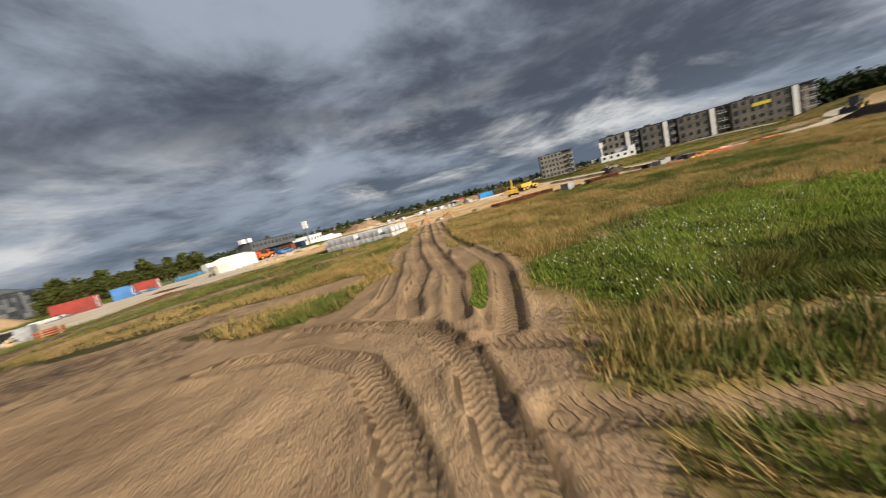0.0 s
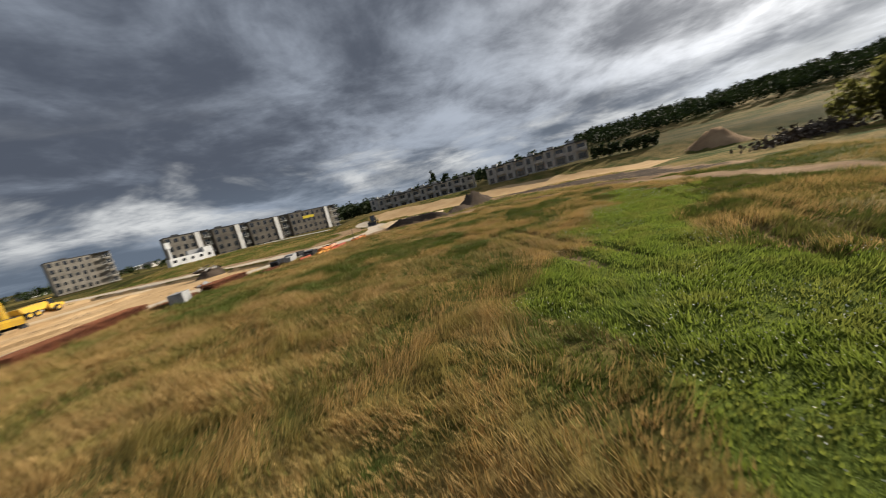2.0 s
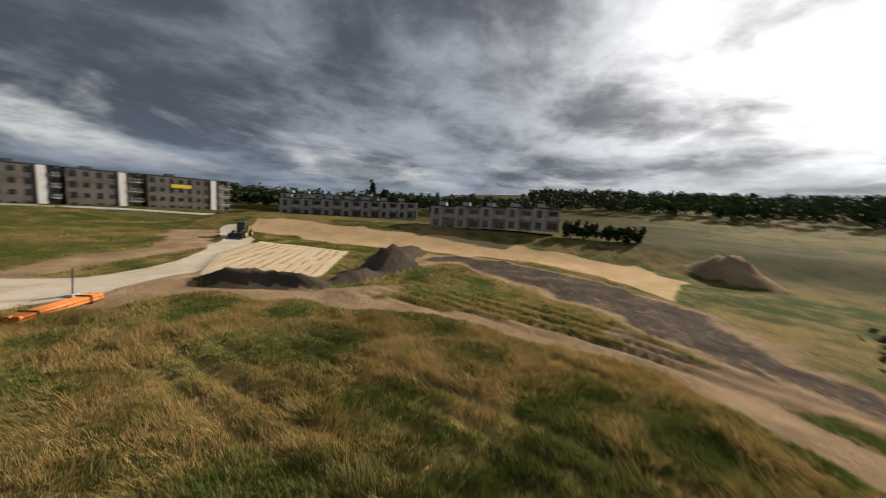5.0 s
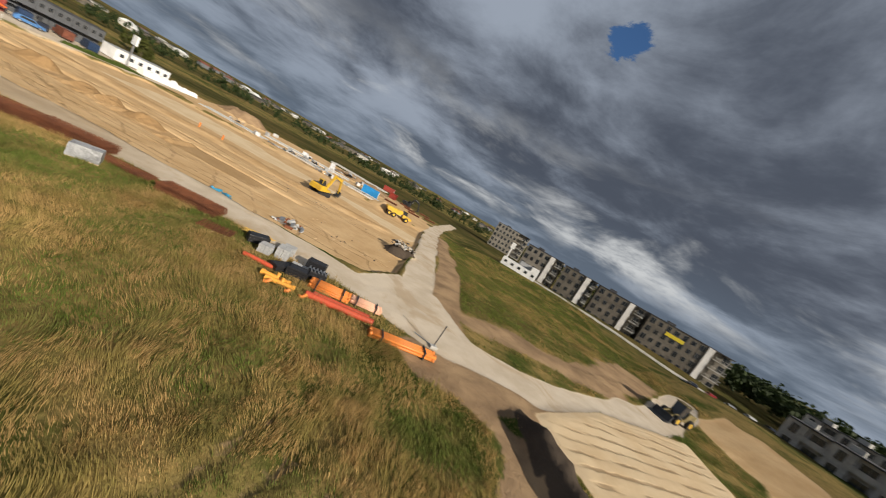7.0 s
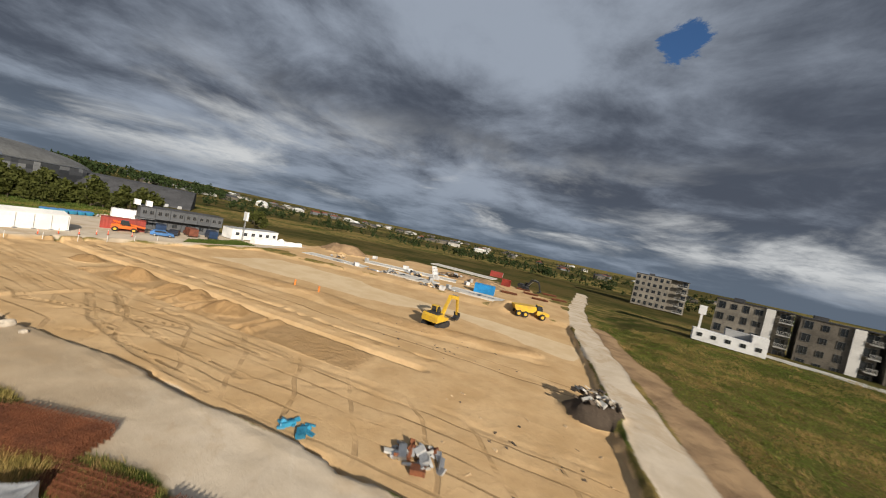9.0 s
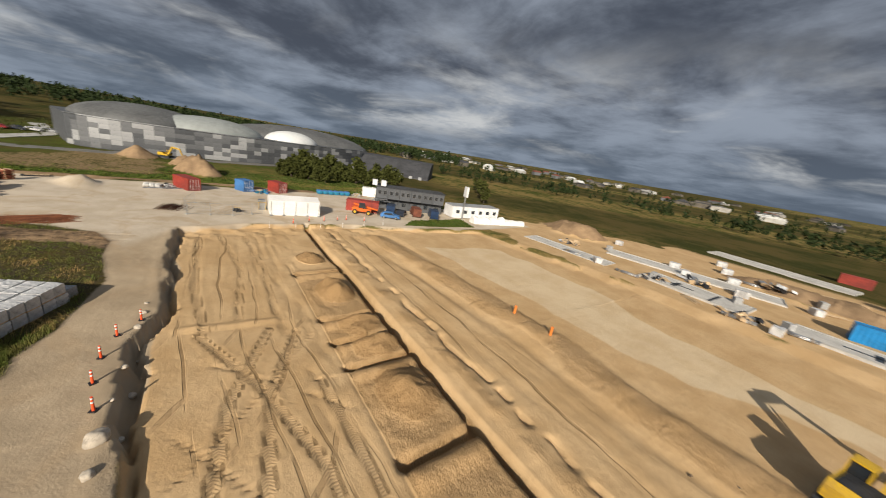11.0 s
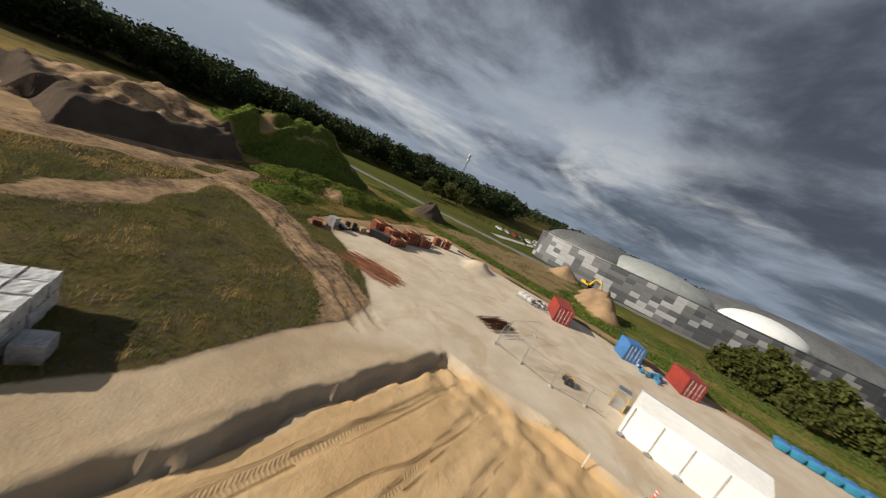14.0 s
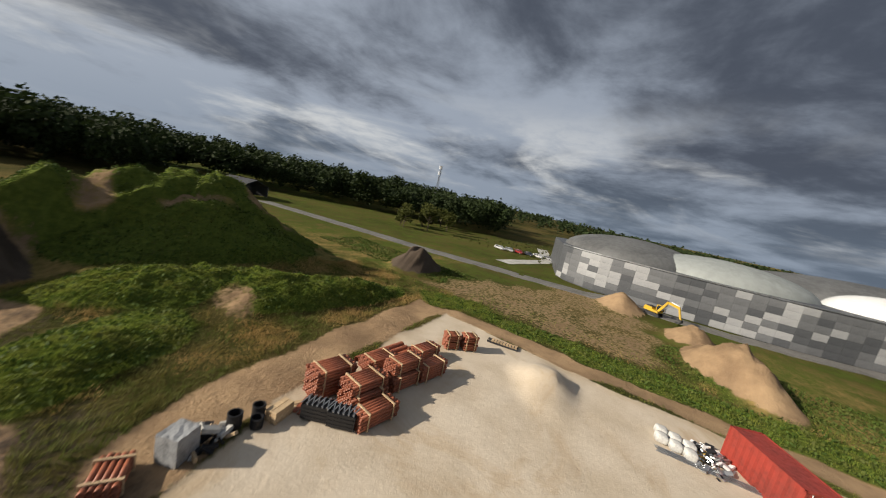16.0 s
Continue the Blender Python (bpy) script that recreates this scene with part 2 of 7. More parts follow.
# ---------- the ground ----------
def inside(X, Y, pts):
    """Signed distance to a closed outline: positive within."""
    d = np.full(X.shape, 1e9)
    c = np.zeros(X.shape, bool)
    for (ax, ay), (bx, by) in zip(pts, pts[1:] + pts[:1]):
        ex, ey = bx - ax, by - ay
        u = np.clip(((X - ax) * ex + (Y - ay) * ey) / (ex * ex + ey * ey), 0, 1)
        d = np.minimum(d, np.hypot(X - ax - u * ex, Y - ay - u * ey))
        c ^= ((ay > Y) != (by > Y)) & (X < (Y - ay) * ex / (ey if ey else 1e-9) + ax)
    return np.where(c, d, -d)


def along(X, Y, pts):
    """Distance to a line of points, and the way run along it."""
    d, s, run = np.full(X.shape, 1e9), np.zeros(X.shape), 0.0
    for (ax, ay), (bx, by) in zip(pts, pts[1:]):
        ex, ey = bx - ax, by - ay
        ln = math.hypot(ex, ey)
        u = np.clip(((X - ax) * ex + (Y - ay) * ey) / (ln * ln), 0, 1)
        q = np.hypot(X - ax - u * ex, Y - ay - u * ey)
        s = np.where(q < d, run + u * ln, s)
        d = np.minimum(d, q)
        run += ln
    return d, s


def step(v, lo, hi):
    u = np.clip((v - lo) / (hi - lo), 0, 1)
    return u * u * (3 - 2 * u)


def rough_field(X, Y, size, seed):
    """Smooth value noise from a lattice of random numbers."""
    r = np.random.RandomState(seed).rand(257, 257)
    u, v = X / size, Y / size
    i, j = np.floor(u).astype(int), np.floor(v).astype(int)
    fu, fv = u - i, v - j
    fu, fv = fu * fu * (3 - 2 * fu), fv * fv * (3 - 2 * fv)
    i, j = i % 256, j % 256
    return (r[i, j] * (1 - fu) + r[i + 1, j] * fu) * (1 - fv) + (r[i, j + 1] * (1 - fu) + r[i + 1, j + 1] * fu) * fv


PIT = [(-38.5, 62.2), (-27, 61.7), (-15, 62.3), (-8, 60.6), (0, 61.2), (8, 62.4), (22, 62.6), (33, 62.6), (45, 63), (48.6, 69), (48.8, 95), (47.6, 128), (20, 126), (-4, 124), (-20, 120), (-35, 118), (-37.5, 100), (-40, 88), (-40.5, 72)]
NORTH_SITE = [(-42, 121), (48, 127), (49, 160), (30, 185), (-10, 180), (-42, 150)]
YARD = [(-38.3, 62), (-30, 57.2), (-36, 54.5), (-41, 46), (-42.8, 36.5), (-50, 33.6), (-66, 31.5), (-75.5, 30.5), (-75, 40), (-74, 47), (-75, 58), (-73, 70), (-72.5, 90), (-71, 106), (-60, 120), (-46, 140), (-38, 140), (-36, 118), (-37.5, 100), (-40, 88), (-40.5, 72)]
ROAD = [(-36, 59.2), (-27, 59.2), (-20, 60), (-10, 58.9), (0, 58.6), (10, 59.6), (20, 60.1), (33, 59.5), (45, 58.5), (56, 56), (66, 55.5), (78, 60), (92, 69), (106, 82)]
BRANCH = [(51.5, 60), (51.8, 72), (51.5, 92), (50.5, 130), (52, 160), (60, 220)]
PLATFORM = [(65, 51), (69.5, 39), (90, 44.5), (92, 64), (76, 59)]
EAST_STRIP = [(106, 78), (99, 47), (99, 27), (99, 12), (88, -1), (76, -4), (92, -14), (104, -10), (108, 2), (112, 18), (114, 46), (116, 84)]
GREY_SOIL = [(82, 33), (87, 24), (76, 14.7), (70, 9.8), (62, 5), (48, -6), (72, -6), (84, 2), (92, 8), (99, 21), (97, 32)]
BARE_START = [(-27, 21), (-16, 16.5), (-9.5, 14), (-5.3, 13.8), (-4.4, 17), (-4.4, 24), (-4.2, 36), (-2.5, 56), (3, 57), (1.6, 44), (1.0, 28), (1.6, 20), (2.5, 15.2), (2.2, 13), (1.6, 10.6), (2.1, 8.6), (1.7, 6.6), (1.2, 5), (0.9, 0.5), (0.3, -6), (-4, -14), (-30, -12), (-38, 8), (-32, 20)]
LUSH = [(3.1, 14.4), (6, 16), (9, 16.2), (13, 15.2), (17, 14.2), (29, 12.7), (42, 7.6), (36, 3.4), (28, 6.2), (20, 7.6), (14.5, 9.4), (9.5, 9.2), (6.5, 8.6), (4, 9.4), (2.6, 12)]
GREEN_STRIP = [(0.9, 15.2), (0.75, 13.5), (0.35, 11.0), (0.1, 9.8)]
TRENCH_Y, CROSSES = 80.0, (-19.5, -8.0, -4.0, -0.4, 8.7)


def terrain(X, Y):
    """Height of the ground, without the small relief."""
    R = np.hypot(X - 10, Y - 50)
    az = np.degrees(np.arctan2(-(X - 10), Y - 50))  # 0 north, + to the west
    a = np.abs((az + 125 + 180) % 360 - 180)
    crest = 40 * step(a, 78, 15) + 17 * step(np.abs(az - 150 + 0), 75, 10) + 2
    Z = crest * step(R, 170, 720) + 2 * step(R, 900, 2200) * 6
    Z = Z + 3.9 * step(X, 99, 124) * step(Y, 118, 88) * step(R, 60, 90)
    Z = Z + 1.9 * step(Y, 112, 138) * step(X, 58, 74) * step(Y, 190, 150)
    Z = Z - 0.70 * step(inside(X, Y, PIT) + 0.7 * (rough_field(X, Y, 2.6, 19) - 0.5), -0.1, 0.35)
    Z = Z + 0.25 * step(inside(X, Y, PLATFORM), -1.0, 1.0)
    return Z


def mound(X, Y, cx, cy, rx, ry, h, turn=0.0, flat=0.0):
    c, s = math.cos(radians(turn)), math.sin(radians(turn))
    u, v = ((X - cx) * c + (Y - cy) * s) / rx, (-(X - cx) * s + (Y - cy) * c) / ry
    q = np.hypot(u, v) + 0.22 * (rough_field(X, Y, max(rx, ry) * 0.45, 11) - 0.5)
    return h * step(1 - q, 0.0, 1.0 - flat)


BANK = [(-19, 12), (-44, 7.5), (-47, -4), (-42, -30), (-26, -26), (-12, -14)]
MOUNDS = (  # x, y, rx, ry, h, turn, flat, zone
    (-57, -4, 25, 15, 10.0, -6, 0.1, "lush"), (-54, 13, 16, 6, 2.4, -12, 0.2, "lush"), (-64, 20, 15, 4.5, 2.4, -10, 0.2, "lush"),
    (-44, 21.5, 9, 5, 1.0, 30, 0.1, "lush"), (-91, 13, 8, 6, 4.2, 0, 0.1, "dark"), (-93, 64, 12, 5.5, 4.4, 25, 0.1, "dirt"), (-117, 49, 7, 6, 3.4, 0, 0, "dirt"),
    (-107, 61, 8, 5, 3.4, 0, 0, "dirt"), (-69, 46, 5.5, 4.0, 1.5, 20, 0, "gravel"), (-24.5, 77, 3, 2.2, 0.9, 0, 0, "wet"), (-13.4, 77, 3.4, 2.5, 1.5, 0, 0.1, "wet"),
    (3.6, 77, 3.6, 2.8, 1.25, 10, 0.1, "wet"), (-6, 77.2, 1.9, 2.4, 0.5, 0, 0.3, "wet"), (-2.2, 77.2, 1.7, 2.4, 0.6, 0, 0.3, "wet"), (78.5, 33, 5.6, 3.8, 3.7, -35, 0.0, "dark"),
    (90, 35, 11, 3.5, 1.7, -20, 0.2, "dark"), (64.6, 43, 8.5, 1.8, 1.4, -80, 0.3, "dark"), (70, 35, 6.0, 1.7, 1.2, -28, 0.3, "dark"), (46.8, 83, 3.2, 4.2, 1.6, 0, 0.2, "dark"), (33, 128, 5, 4, 2.2, 0, 0, "sand"),
    (-32, 152, 12, 7, 3, 0, 0.2, "dirt"), (98, -24, 10, 6, 4.0, 15, 0.1, "dirt"), (16, 160, 18, 6, 2.0, 0, 0.2, "dirt"))

RUTS = (  # line, half-width, weight
    ([(-0.1, -6), (-0.15, 2.5), (-0.4, 4.5), (-0.6, 6.6), (-1.4, 8.8), (-3.2, 10.4), (-6.5, 11.6)], 0.30, 1.0),
    ([(-1.5, -6), (-1.6, 3.7), (-2.1, 5.4), (-3.0, 7.6), (-5.0, 9.2), (-9, 10.2)], 0.30, 1.0),
    ([(0.5, 4.45), (1.2, 4.25), (3.9, 3.5), (8, 2.2), (14, -0.6), (22, -5)], 0.34, 1.0), ([(-0.1, 7.2), (1.2, 6.6), (3.3, 5.8), (6.3, 5.1), (12, 3.4), (22, 0)], 0.32, 1.0),
    ([(0.6, 7.7), (1.05, 9.6), (1.35, 11.2), (1.75, 13.4), (1.9, 16), (1.3, 22), (0.6, 30), (0.4, 55)], 0.30, 1.0), ([(-0.5, 9.0), (-0.45, 11.5), (-0.2, 14.5), (-0.6, 20), (-1.3, 30), (-1.5, 55)], 0.30, 1.0),
    ([(-2.0, 10.6), (-2.2, 13), (-1.7, 17.2), (-2.4, 24), (-2.9, 40), (-2.6, 55)], 0.34, 0.9), ([(-3.9, 11.8), (-3.4, 14), (-3.4, 19), (-3.9, 28)], 0.3, 0.8),
    ([(-32.5, 57), (-34.6, 50), (-35.0, 44), (-36.0, 34), (-36.0, 28), (-33, 21.8)], 0.33, 1.0), ([(-34.6, 57), (-36.6, 50), (-37.2, 44), (-38.1, 34), (-38.0, 27), (-34.5, 20)], 0.33, 1.0),
    ([(-33.4, 54), (-33.6, 46), (-34.8, 38), (-38.9, 30)], 0.3, 0.8),
    ([(-36, 64.5), (-18, 64.2), (-9, 65)], 0.3, 0.6), ([(18, 64.2), (8, 64.8), (0, 66.2), (-8, 69.6)], 0.28, 0.7), ([(18, 67), (8, 67.3), (0, 68.6), (-7, 71.6)], 0.28, 0.7),
    ([(17, 70.8), (7, 70.4), (-1, 68.0), (-8.5, 64.6)], 0.28, 0.7), ([(-36, 67), (-22, 68.6), (-10.5, 67.5)], 0.25, 0.5), ([(-36, 70), (-22, 71), (-10.5, 70.5)], 0.25, 0.5), ([(18, 72.6), (8, 72.4), (0, 71.8)], 0.28, 0.6))
FIELD_RUTS = ([(40, 4.3), (27, 5.3), (21, 6.1), (10, 7.5)], [(31, 21.5), (21, 16.5), (17.5, 14.3), (13, 12.5)], [(54, 33), (44, 10)], [(49.8, 42), (47.9, 35), (44, 25), (42, 18)], [(53.2, 42), (48.8, 33), (45.5, 24)],
              [(70, 29), (66, 20), (60, 9), (50, -4)], [(73, 24), (69, 16), (62, 7)])


def build_ground():
    def lines(stops):
        out = []
        for lo, hi, s in stops:
            out.extend(np.arange(lo, hi - s * 0.4, s))
        return np.array(out + [stops[-1][1]])

    xs = lines([(-3000, -800, 200), (-800, -300, 50), (-300, -150, 12), (-150, -80, 1.4), (-80, -42, 0.7), (-42, -8, 0.3), (-8, 8, 0.13), (8, 26, 0.3), (26, 70, 0.5), (70, 130, 0.9), (130, 300, 10), (300, 900, 40), (900, 3000, 200)])
    ys = lines([(-3000, -800, 200), (-800, -200, 40), (-200, -60, 10), (-60, -8, 1.6), (-8, 1, 0.3), (1, 20, 0.14), (20, 26, 0.3), (26, 58, 0.55), (58, 84, 0.28), (84, 100, 0.45), (100, 175, 1.4), (175, 400, 14), (400, 900, 45), (900, 3400, 220)])
    X, Y = np.meshgrid(xs, ys, indexing="ij")
    X, Y = X.ravel(), Y.ravel()
    Z = terrain(X, Y)
    near = step(np.hypot(X - 5, Y - 50), 180, 120)
    pit, yard = inside(X, Y, PIT), inside(X, Y, YARD)
    road, _ = along(X, Y, ROAD)
    branch, _ = along(X, Y, BRANCH)
    wob = rough_field(X, Y, 4.0, 3) - 0.5
    W = {}
    W["sand"] = np.maximum(step(pit, -0.8, 0.8), step(inside(X, Y, NORTH_SITE) + 6 * wob, -2, 2))
    plat = inside(X, Y, PLATFORM)
    W["sand"] = np.maximum(W["sand"], step(plat, -0.6, 0.6))
    W["sand"] = np.maximum(W["sand"], step(inside(X, Y, EAST_STRIP) + 3 * wob, -1.5, 1.5))
    W["gravel"] = np.maximum.reduce([step(yard + wob, -1, 1), step(3.0 + wob * 1.2 - road, -0.8, 0.8), step(2.5 + wob - branch, -0.8, 0.8), step(inside(X, Y, [(45, 61), (60, 58), (55, 68), (49, 69)]), -0.8, 0.8)])
    W["gravel"] *= step(plat, 0.5, -0.5)
    W["tan"] = step(X, 30, 8) * step(yard, 1.5, -1.5)
    W["pale"] = np.maximum(step(plat, -0.4, 0.4), step(inside(X, Y, [(-27, 98), (-24, 114), (-4, 115), (9, 111.5), (30, 112), (47, 110), (47, 100), (24, 108), (14, 102), (-2, 101)]) + 2 * wob, -1, 1))
    dirt = step(inside(X, Y, BARE_START) + 3.0 * wob, -1.6, 1.6)
    for pts, hw in (([(-30, 59), (-34.5, 54), (-36, 44), (-37, 34), (-37, 28), (-34, 21), (-28, 17.5), (-20, 15.5)], 2.4), ([(-10, 40), (-22, 33.5), (-30, 26), (-39, 15), (-44, 10)], 2.0), ([(-7, 19.5), (-20, 17.5), (-40, 12)], 2.3), ([(20, -6.3), (36, -2), (52, 3.6), (62, 8)], 1.7), ([(62, 40), (62.5, 26), (61, 19), (59, 13), (57, 6), (50, -6)], 1.4),
                    ([(56, 60), (57, 90), (53, 130)], 2.8), ([(57, 50), (61.5, 46), (62.5, 36), (68, 30)], 1.8), ([(55, 50), (70, 52)], 3.0), ([(-76, 28), (-76.5, 40), (-77, 50), (-78, 66), (-74, 84), (-73, 108)], 2.3), ([(-43, 34), (-50, 30.5), (-66, 28.5), (-77, 28)], 2.2)):
        d, _ = along(X, Y, pts)
        dirt = np.maximum(dirt, 0.85 * step(hw + 2 * wob - d, -0.9, 0.9))
    dirt = np.maximum(dirt, 0.5 * step(inside(X, Y, [(-83, 17), (-98, 22), (-122, 40), (-118, 54), (-92, 58), (-80, 52)]) + 6 * wob, -2.5, 2.5))
    dirt = np.maximum(dirt, 0.9 * step(inside(X, Y, GREY_SOIL) + 4 * wob, -2, 2))
    dirt = np.maximum(dirt, 0.8 * step(inside(X, Y, [(53, 66), (60, 62), (84, 66), (104, 84), (98, 92), (78, 72), (62, 70)]) + 3 * wob, -2, 2))
    W["dirt"] = dirt
    W["dark"] = 0.62 * step(inside(X, Y, GREY_SOIL) + 5 * wob, -1, 3)
    W["dark"] = np.maximum(W["dark"], 0.46 * step(-X, 5, 12) * step(Y, 6, 12) * step(60 - Y, 0, 3) * step(X, -46, -42))
    W["meadow"] = np.clip(step(np.hypot(X - 10, Y - 50), 95, 150) + 0.8 * step(inside(X, Y, [(56, 66), (100, 92), (100, 150), (60, 150)]), -2, 3), 0, 1)
    R, az = np.hypot(X - 10, Y - 50), np.degrees(np.arctan2(10 - X, Y - 50))
    W["meadow"] = W["meadow"] * (1 - 0.9 * step(np.sin(R / 38 + az * 0.05), 0.1, 0.5) * step(Y, 150, 180))
    W["meadow"] = np.maximum(W["meadow"], 1.0 * step(-X, 4, 7) * step(Y, 10, 14) * step(62 - Y, 0, 3))
    W["meadow"] = W["meadow"] * (1 - 0.85 * step(-Y, 55, 110) * step(X, -20, 60))
    W["lush"] = np.maximum(step(inside(X, Y, LUSH) + 5.5 * wob + 5 * (rough_field(X, Y, 5.5, 16) - 0.5), -2, 2.5), 0.42 * step(inside(X, Y, [(56, 66), (100, 92), (100, 150), (60, 150)]) + 8 * (rough_field(X, Y, 9, 6) - 0.5), -2, 3))
    W["lush"] = np.maximum(W["lush"], 0.48 * step(-X, 70, 90) * step(-X, 400, 160) * step(Y, 150, 115))
    W["lush"] = np.maximum(W["lush"], step(inside(X, Y, [(-39.5, 100), (-43.5, 104), (-46, 120), (-38, 119)]), -0.6, 0.6))
    W["gravel"] *= step(inside(X, Y, [(-39.5, 100), (-43.5, 104), (-46, 120), (-38, 119)]), 0.4, -0.6)
    d, _ = along(X, Y, [(-79.5, 27), (-81, 45), (-82, 66), (-79, 84), (-76, 108)])
    verge = step(2.6 + 3 * wob - d, -0.8, 0.8)
    W["lush"], W["dirt"], W["dark"] = np.maximum(W["lush"], 0.9 * verge), W["dirt"] * (1 - verge), W["dark"] * (1 - verge)
    d, _ = along(X, Y, GREEN_STRIP)
    tuft = step(0.28 + 0.25 * wob - d, -0.08, 0.08)
    W["lush"], W["dirt"] = np.maximum(W["lush"], tuft), W["dirt"] * (1 - tuft)
    W["wet"] = np.zeros(X.shape)
    # spoil bank of dark soil
    bank = inside(X, Y, BANK) + 5 * (rough_field(X, Y, 7, 9) - 0.5)
    Z = Z + 3.9 * step(bank, 0, 3.2) + 2.6 * step(bank, 5, 14) * (rough_field(X, Y, 5.5, 4) + 0.2) + 1.3 * step(bank, 0, 3) * (rough_field(X, Y, 1.7, 46) - 0.5)
    W["dark"] = np.maximum(W["dark"], step(bank, -1, 1.0) * (1 - 0.55 * step(bank, 3, 6)))
    W["dirt"] = np.maximum(W["dirt"], step(bank, -1, 1.5))
    for cx, cy, rx, ry, h, turn, flat, zone in MOUNDS:
        q = mound(X, Y, cx, cy, rx, ry, h, turn, flat)
        lump = q * (1 + 0.25 * (rough_field(X, Y, max(0.8, ry * 0.3), 21) - 0.5) + 0.30 * (rough_field(X, Y, max(0.7, ry * 0.12), 22) - 0.5))
        Z = Z + lump
        cover = step(q, 0.04 * h, 0.2 * h)
        if zone in ("lush", "dirt", "dark") and zone != "gravel":
            W["gravel"] = W["gravel"] * (1 - cover)
        if zone in ("dirt", "dark", "lush"):
            W["sand"] = W["sand"] * (1 - cover)
        if zone in ("lush", "dirt"):
            W["dark"] = W["dark"] * (1 - cover)
        if zone == "lush":
            W["dirt"] = W["dirt"] * (1 - cover * 0.8)
        if zone == "pale":
            W["sand"] = np.maximum(W["sand"], cover)
            W["gravel"] = W["gravel"] * (1 - cover)
        if zone == "sand":
            W["sand"] = np.maximum(W["sand"], cover)
        W[zone] = np.maximum(W[zone], cover)
    # bare patches on the green mounds
    bare = 0.6 * step(rough_field(X, Y, 6, 17), 0.72, 0.95) * step(np.hypot(X + 58, Y - 14), 26, 18)
    W["dirt"] = np.maximum(W["dirt"], bare)
    W["lush"] *= 1 - bare
    # the long berm of darker sand in the pit
    d, s = along(X, Y, [(-33, 90.5), (-13, 93.5), (3, 94.6), (15, 93.6), (24, 94.6), (40, 98)])
    lump = 0.6 + 0.8 * rough_field(X, Y, 2.2, 5)
    Z = Z + 0.34 * step(2.3 - d, 0, 1.8) * lump - 0.22 * step(1.1 - np.abs(d - 3.4), 0, 0.8) * (Y < 95)
    W["wet"] = np.maximum(W["wet"], step(2.8 + 2 * wob - d, 0, 1.5) * 0.55)
    # foundation trenches, dug straight down, with the spoil beside them
    inpit = step(X, -41.5, -39.5)
    dt = np.abs(Y - TRENCH_Y - 0.25 * (rough_field(X, Y * 0, 9, 2) - 0.5))
    cut = step(0.50 - dt, 0, 0.16) * inpit * step(30 - X, 0, 2)
    spoil = step(1.5 - np.abs(Y - 82.2), 0, 1.2) * inpit * step(34 - X, 0, 3) * (0.45 + 0.7 * rough_field(X, Y, 1.3, 8))
    Z = Z + 0.15 * spoil
    dip = step(0.34 - np.abs(Y - 83.6 - 0.5 * (rough_field(X, Y * 0, 2.0, 12) - 0.5)), 0, 0.3) * inpit * step(30 - X, 0, 2) * step(rough_field(X, Y * 0, 1.2, 14), 0.25, 0.5)
    cut2 = np.zeros(X.shape)
    for cx in CROSSES:
        cut2 = np.maximum(cut2, step(0.45 - np.abs(X - cx - 0.3 * (rough_field(X * 0, Y, 2, 13) - 0.5)), 0, 0.22) * step(Y, 73.6, 74.1) * step(Y, 80.4, 79.9))
        Z = Z + 0.38 * step(0.9 - np.abs(X - cx - 1.3), 0, 0.8) * step(Y, 73.8, 74.6) * step(Y, 79.6, 79.0)
    Z = Z - 1.25 * np.maximum(cut, 0.75 * cut2) - 0.5 * dip
    edge = step(0.22 - np.abs(Y - 74 - 0.3 * (rough_field(X, Y * 0, 3, 15) - 0.5)), 0, 0.15) * step(X, -24, -22) * step(14 - X, 0, 1)
    Z = Z - 0.18 * edge
    W["wet"] = np.maximum.reduce([W["wet"], cut, cut2, 0.55 * spoil, 0.6 * step(3.4 - np.abs(Y - 77), 0, 0.4) * step(X, -22, -20) * step(26 - X, 0, 3)])
    # ridge across the graded sand, scraper lines, churned sand at the western edge
    d, _ = along(X, Y, [(-9.9, 63.2), (-9.6, 66.5), (-9.3, 70.4)])
    Z = Z + 0.20 * step(0.6 - d, 0, 0.5) * (0.4 + 0.8 * rough_field(X, Y, 0.8, 23))
    graded = step(pit, 0.8, 2.5) * step(72.5 - Y, 0, 1) * step(X, -39, -36) * step(-9 - X, 0, 0.5)
    Z = Z - 0.05 * graded * step(np.sin((Y + 0.06 * X) * 3.3 + 1.8 * rough_field(X, Y, 7, 31)), 0.80, 0.96) * step(rough_field(X, Y, 3.0, 38), 0.25, 0.5)
    graded2 = step(plat, 0.4, 2)
    Z = Z - 0.10 * graded2 * step(np.sin((0.95 * Y - 0.3 * X) * 4.2), 0.55, 0.95)
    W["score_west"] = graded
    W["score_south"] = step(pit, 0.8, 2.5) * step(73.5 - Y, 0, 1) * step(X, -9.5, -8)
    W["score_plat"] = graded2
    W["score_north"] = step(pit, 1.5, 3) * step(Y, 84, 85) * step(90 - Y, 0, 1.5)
    churn = step(pit, 0, 0.8) * step(9 - pit, 0, 5) * step(-36 - X + 3 * wob, -3, 2)
    Z = Z + churn * 0.45 * (rough_field(X, Y, 1.1, 33) - 0.5)
    scrape = step(pit, 1, 3) * step(Y, 70.5, 72) * step(77 - Y, 0, 2) * step(-20 - X, 0, 2) + step(pit, 1, 3) * step(Y, 69.5, 70.5) * step(74 - Y, 0, 0.8)
    Z = Z - 0.10 * np.clip(scrape, 0, 1) * step(rough_field(X * 0.12, Y, 0.45, 35), 0.62, 0.8)
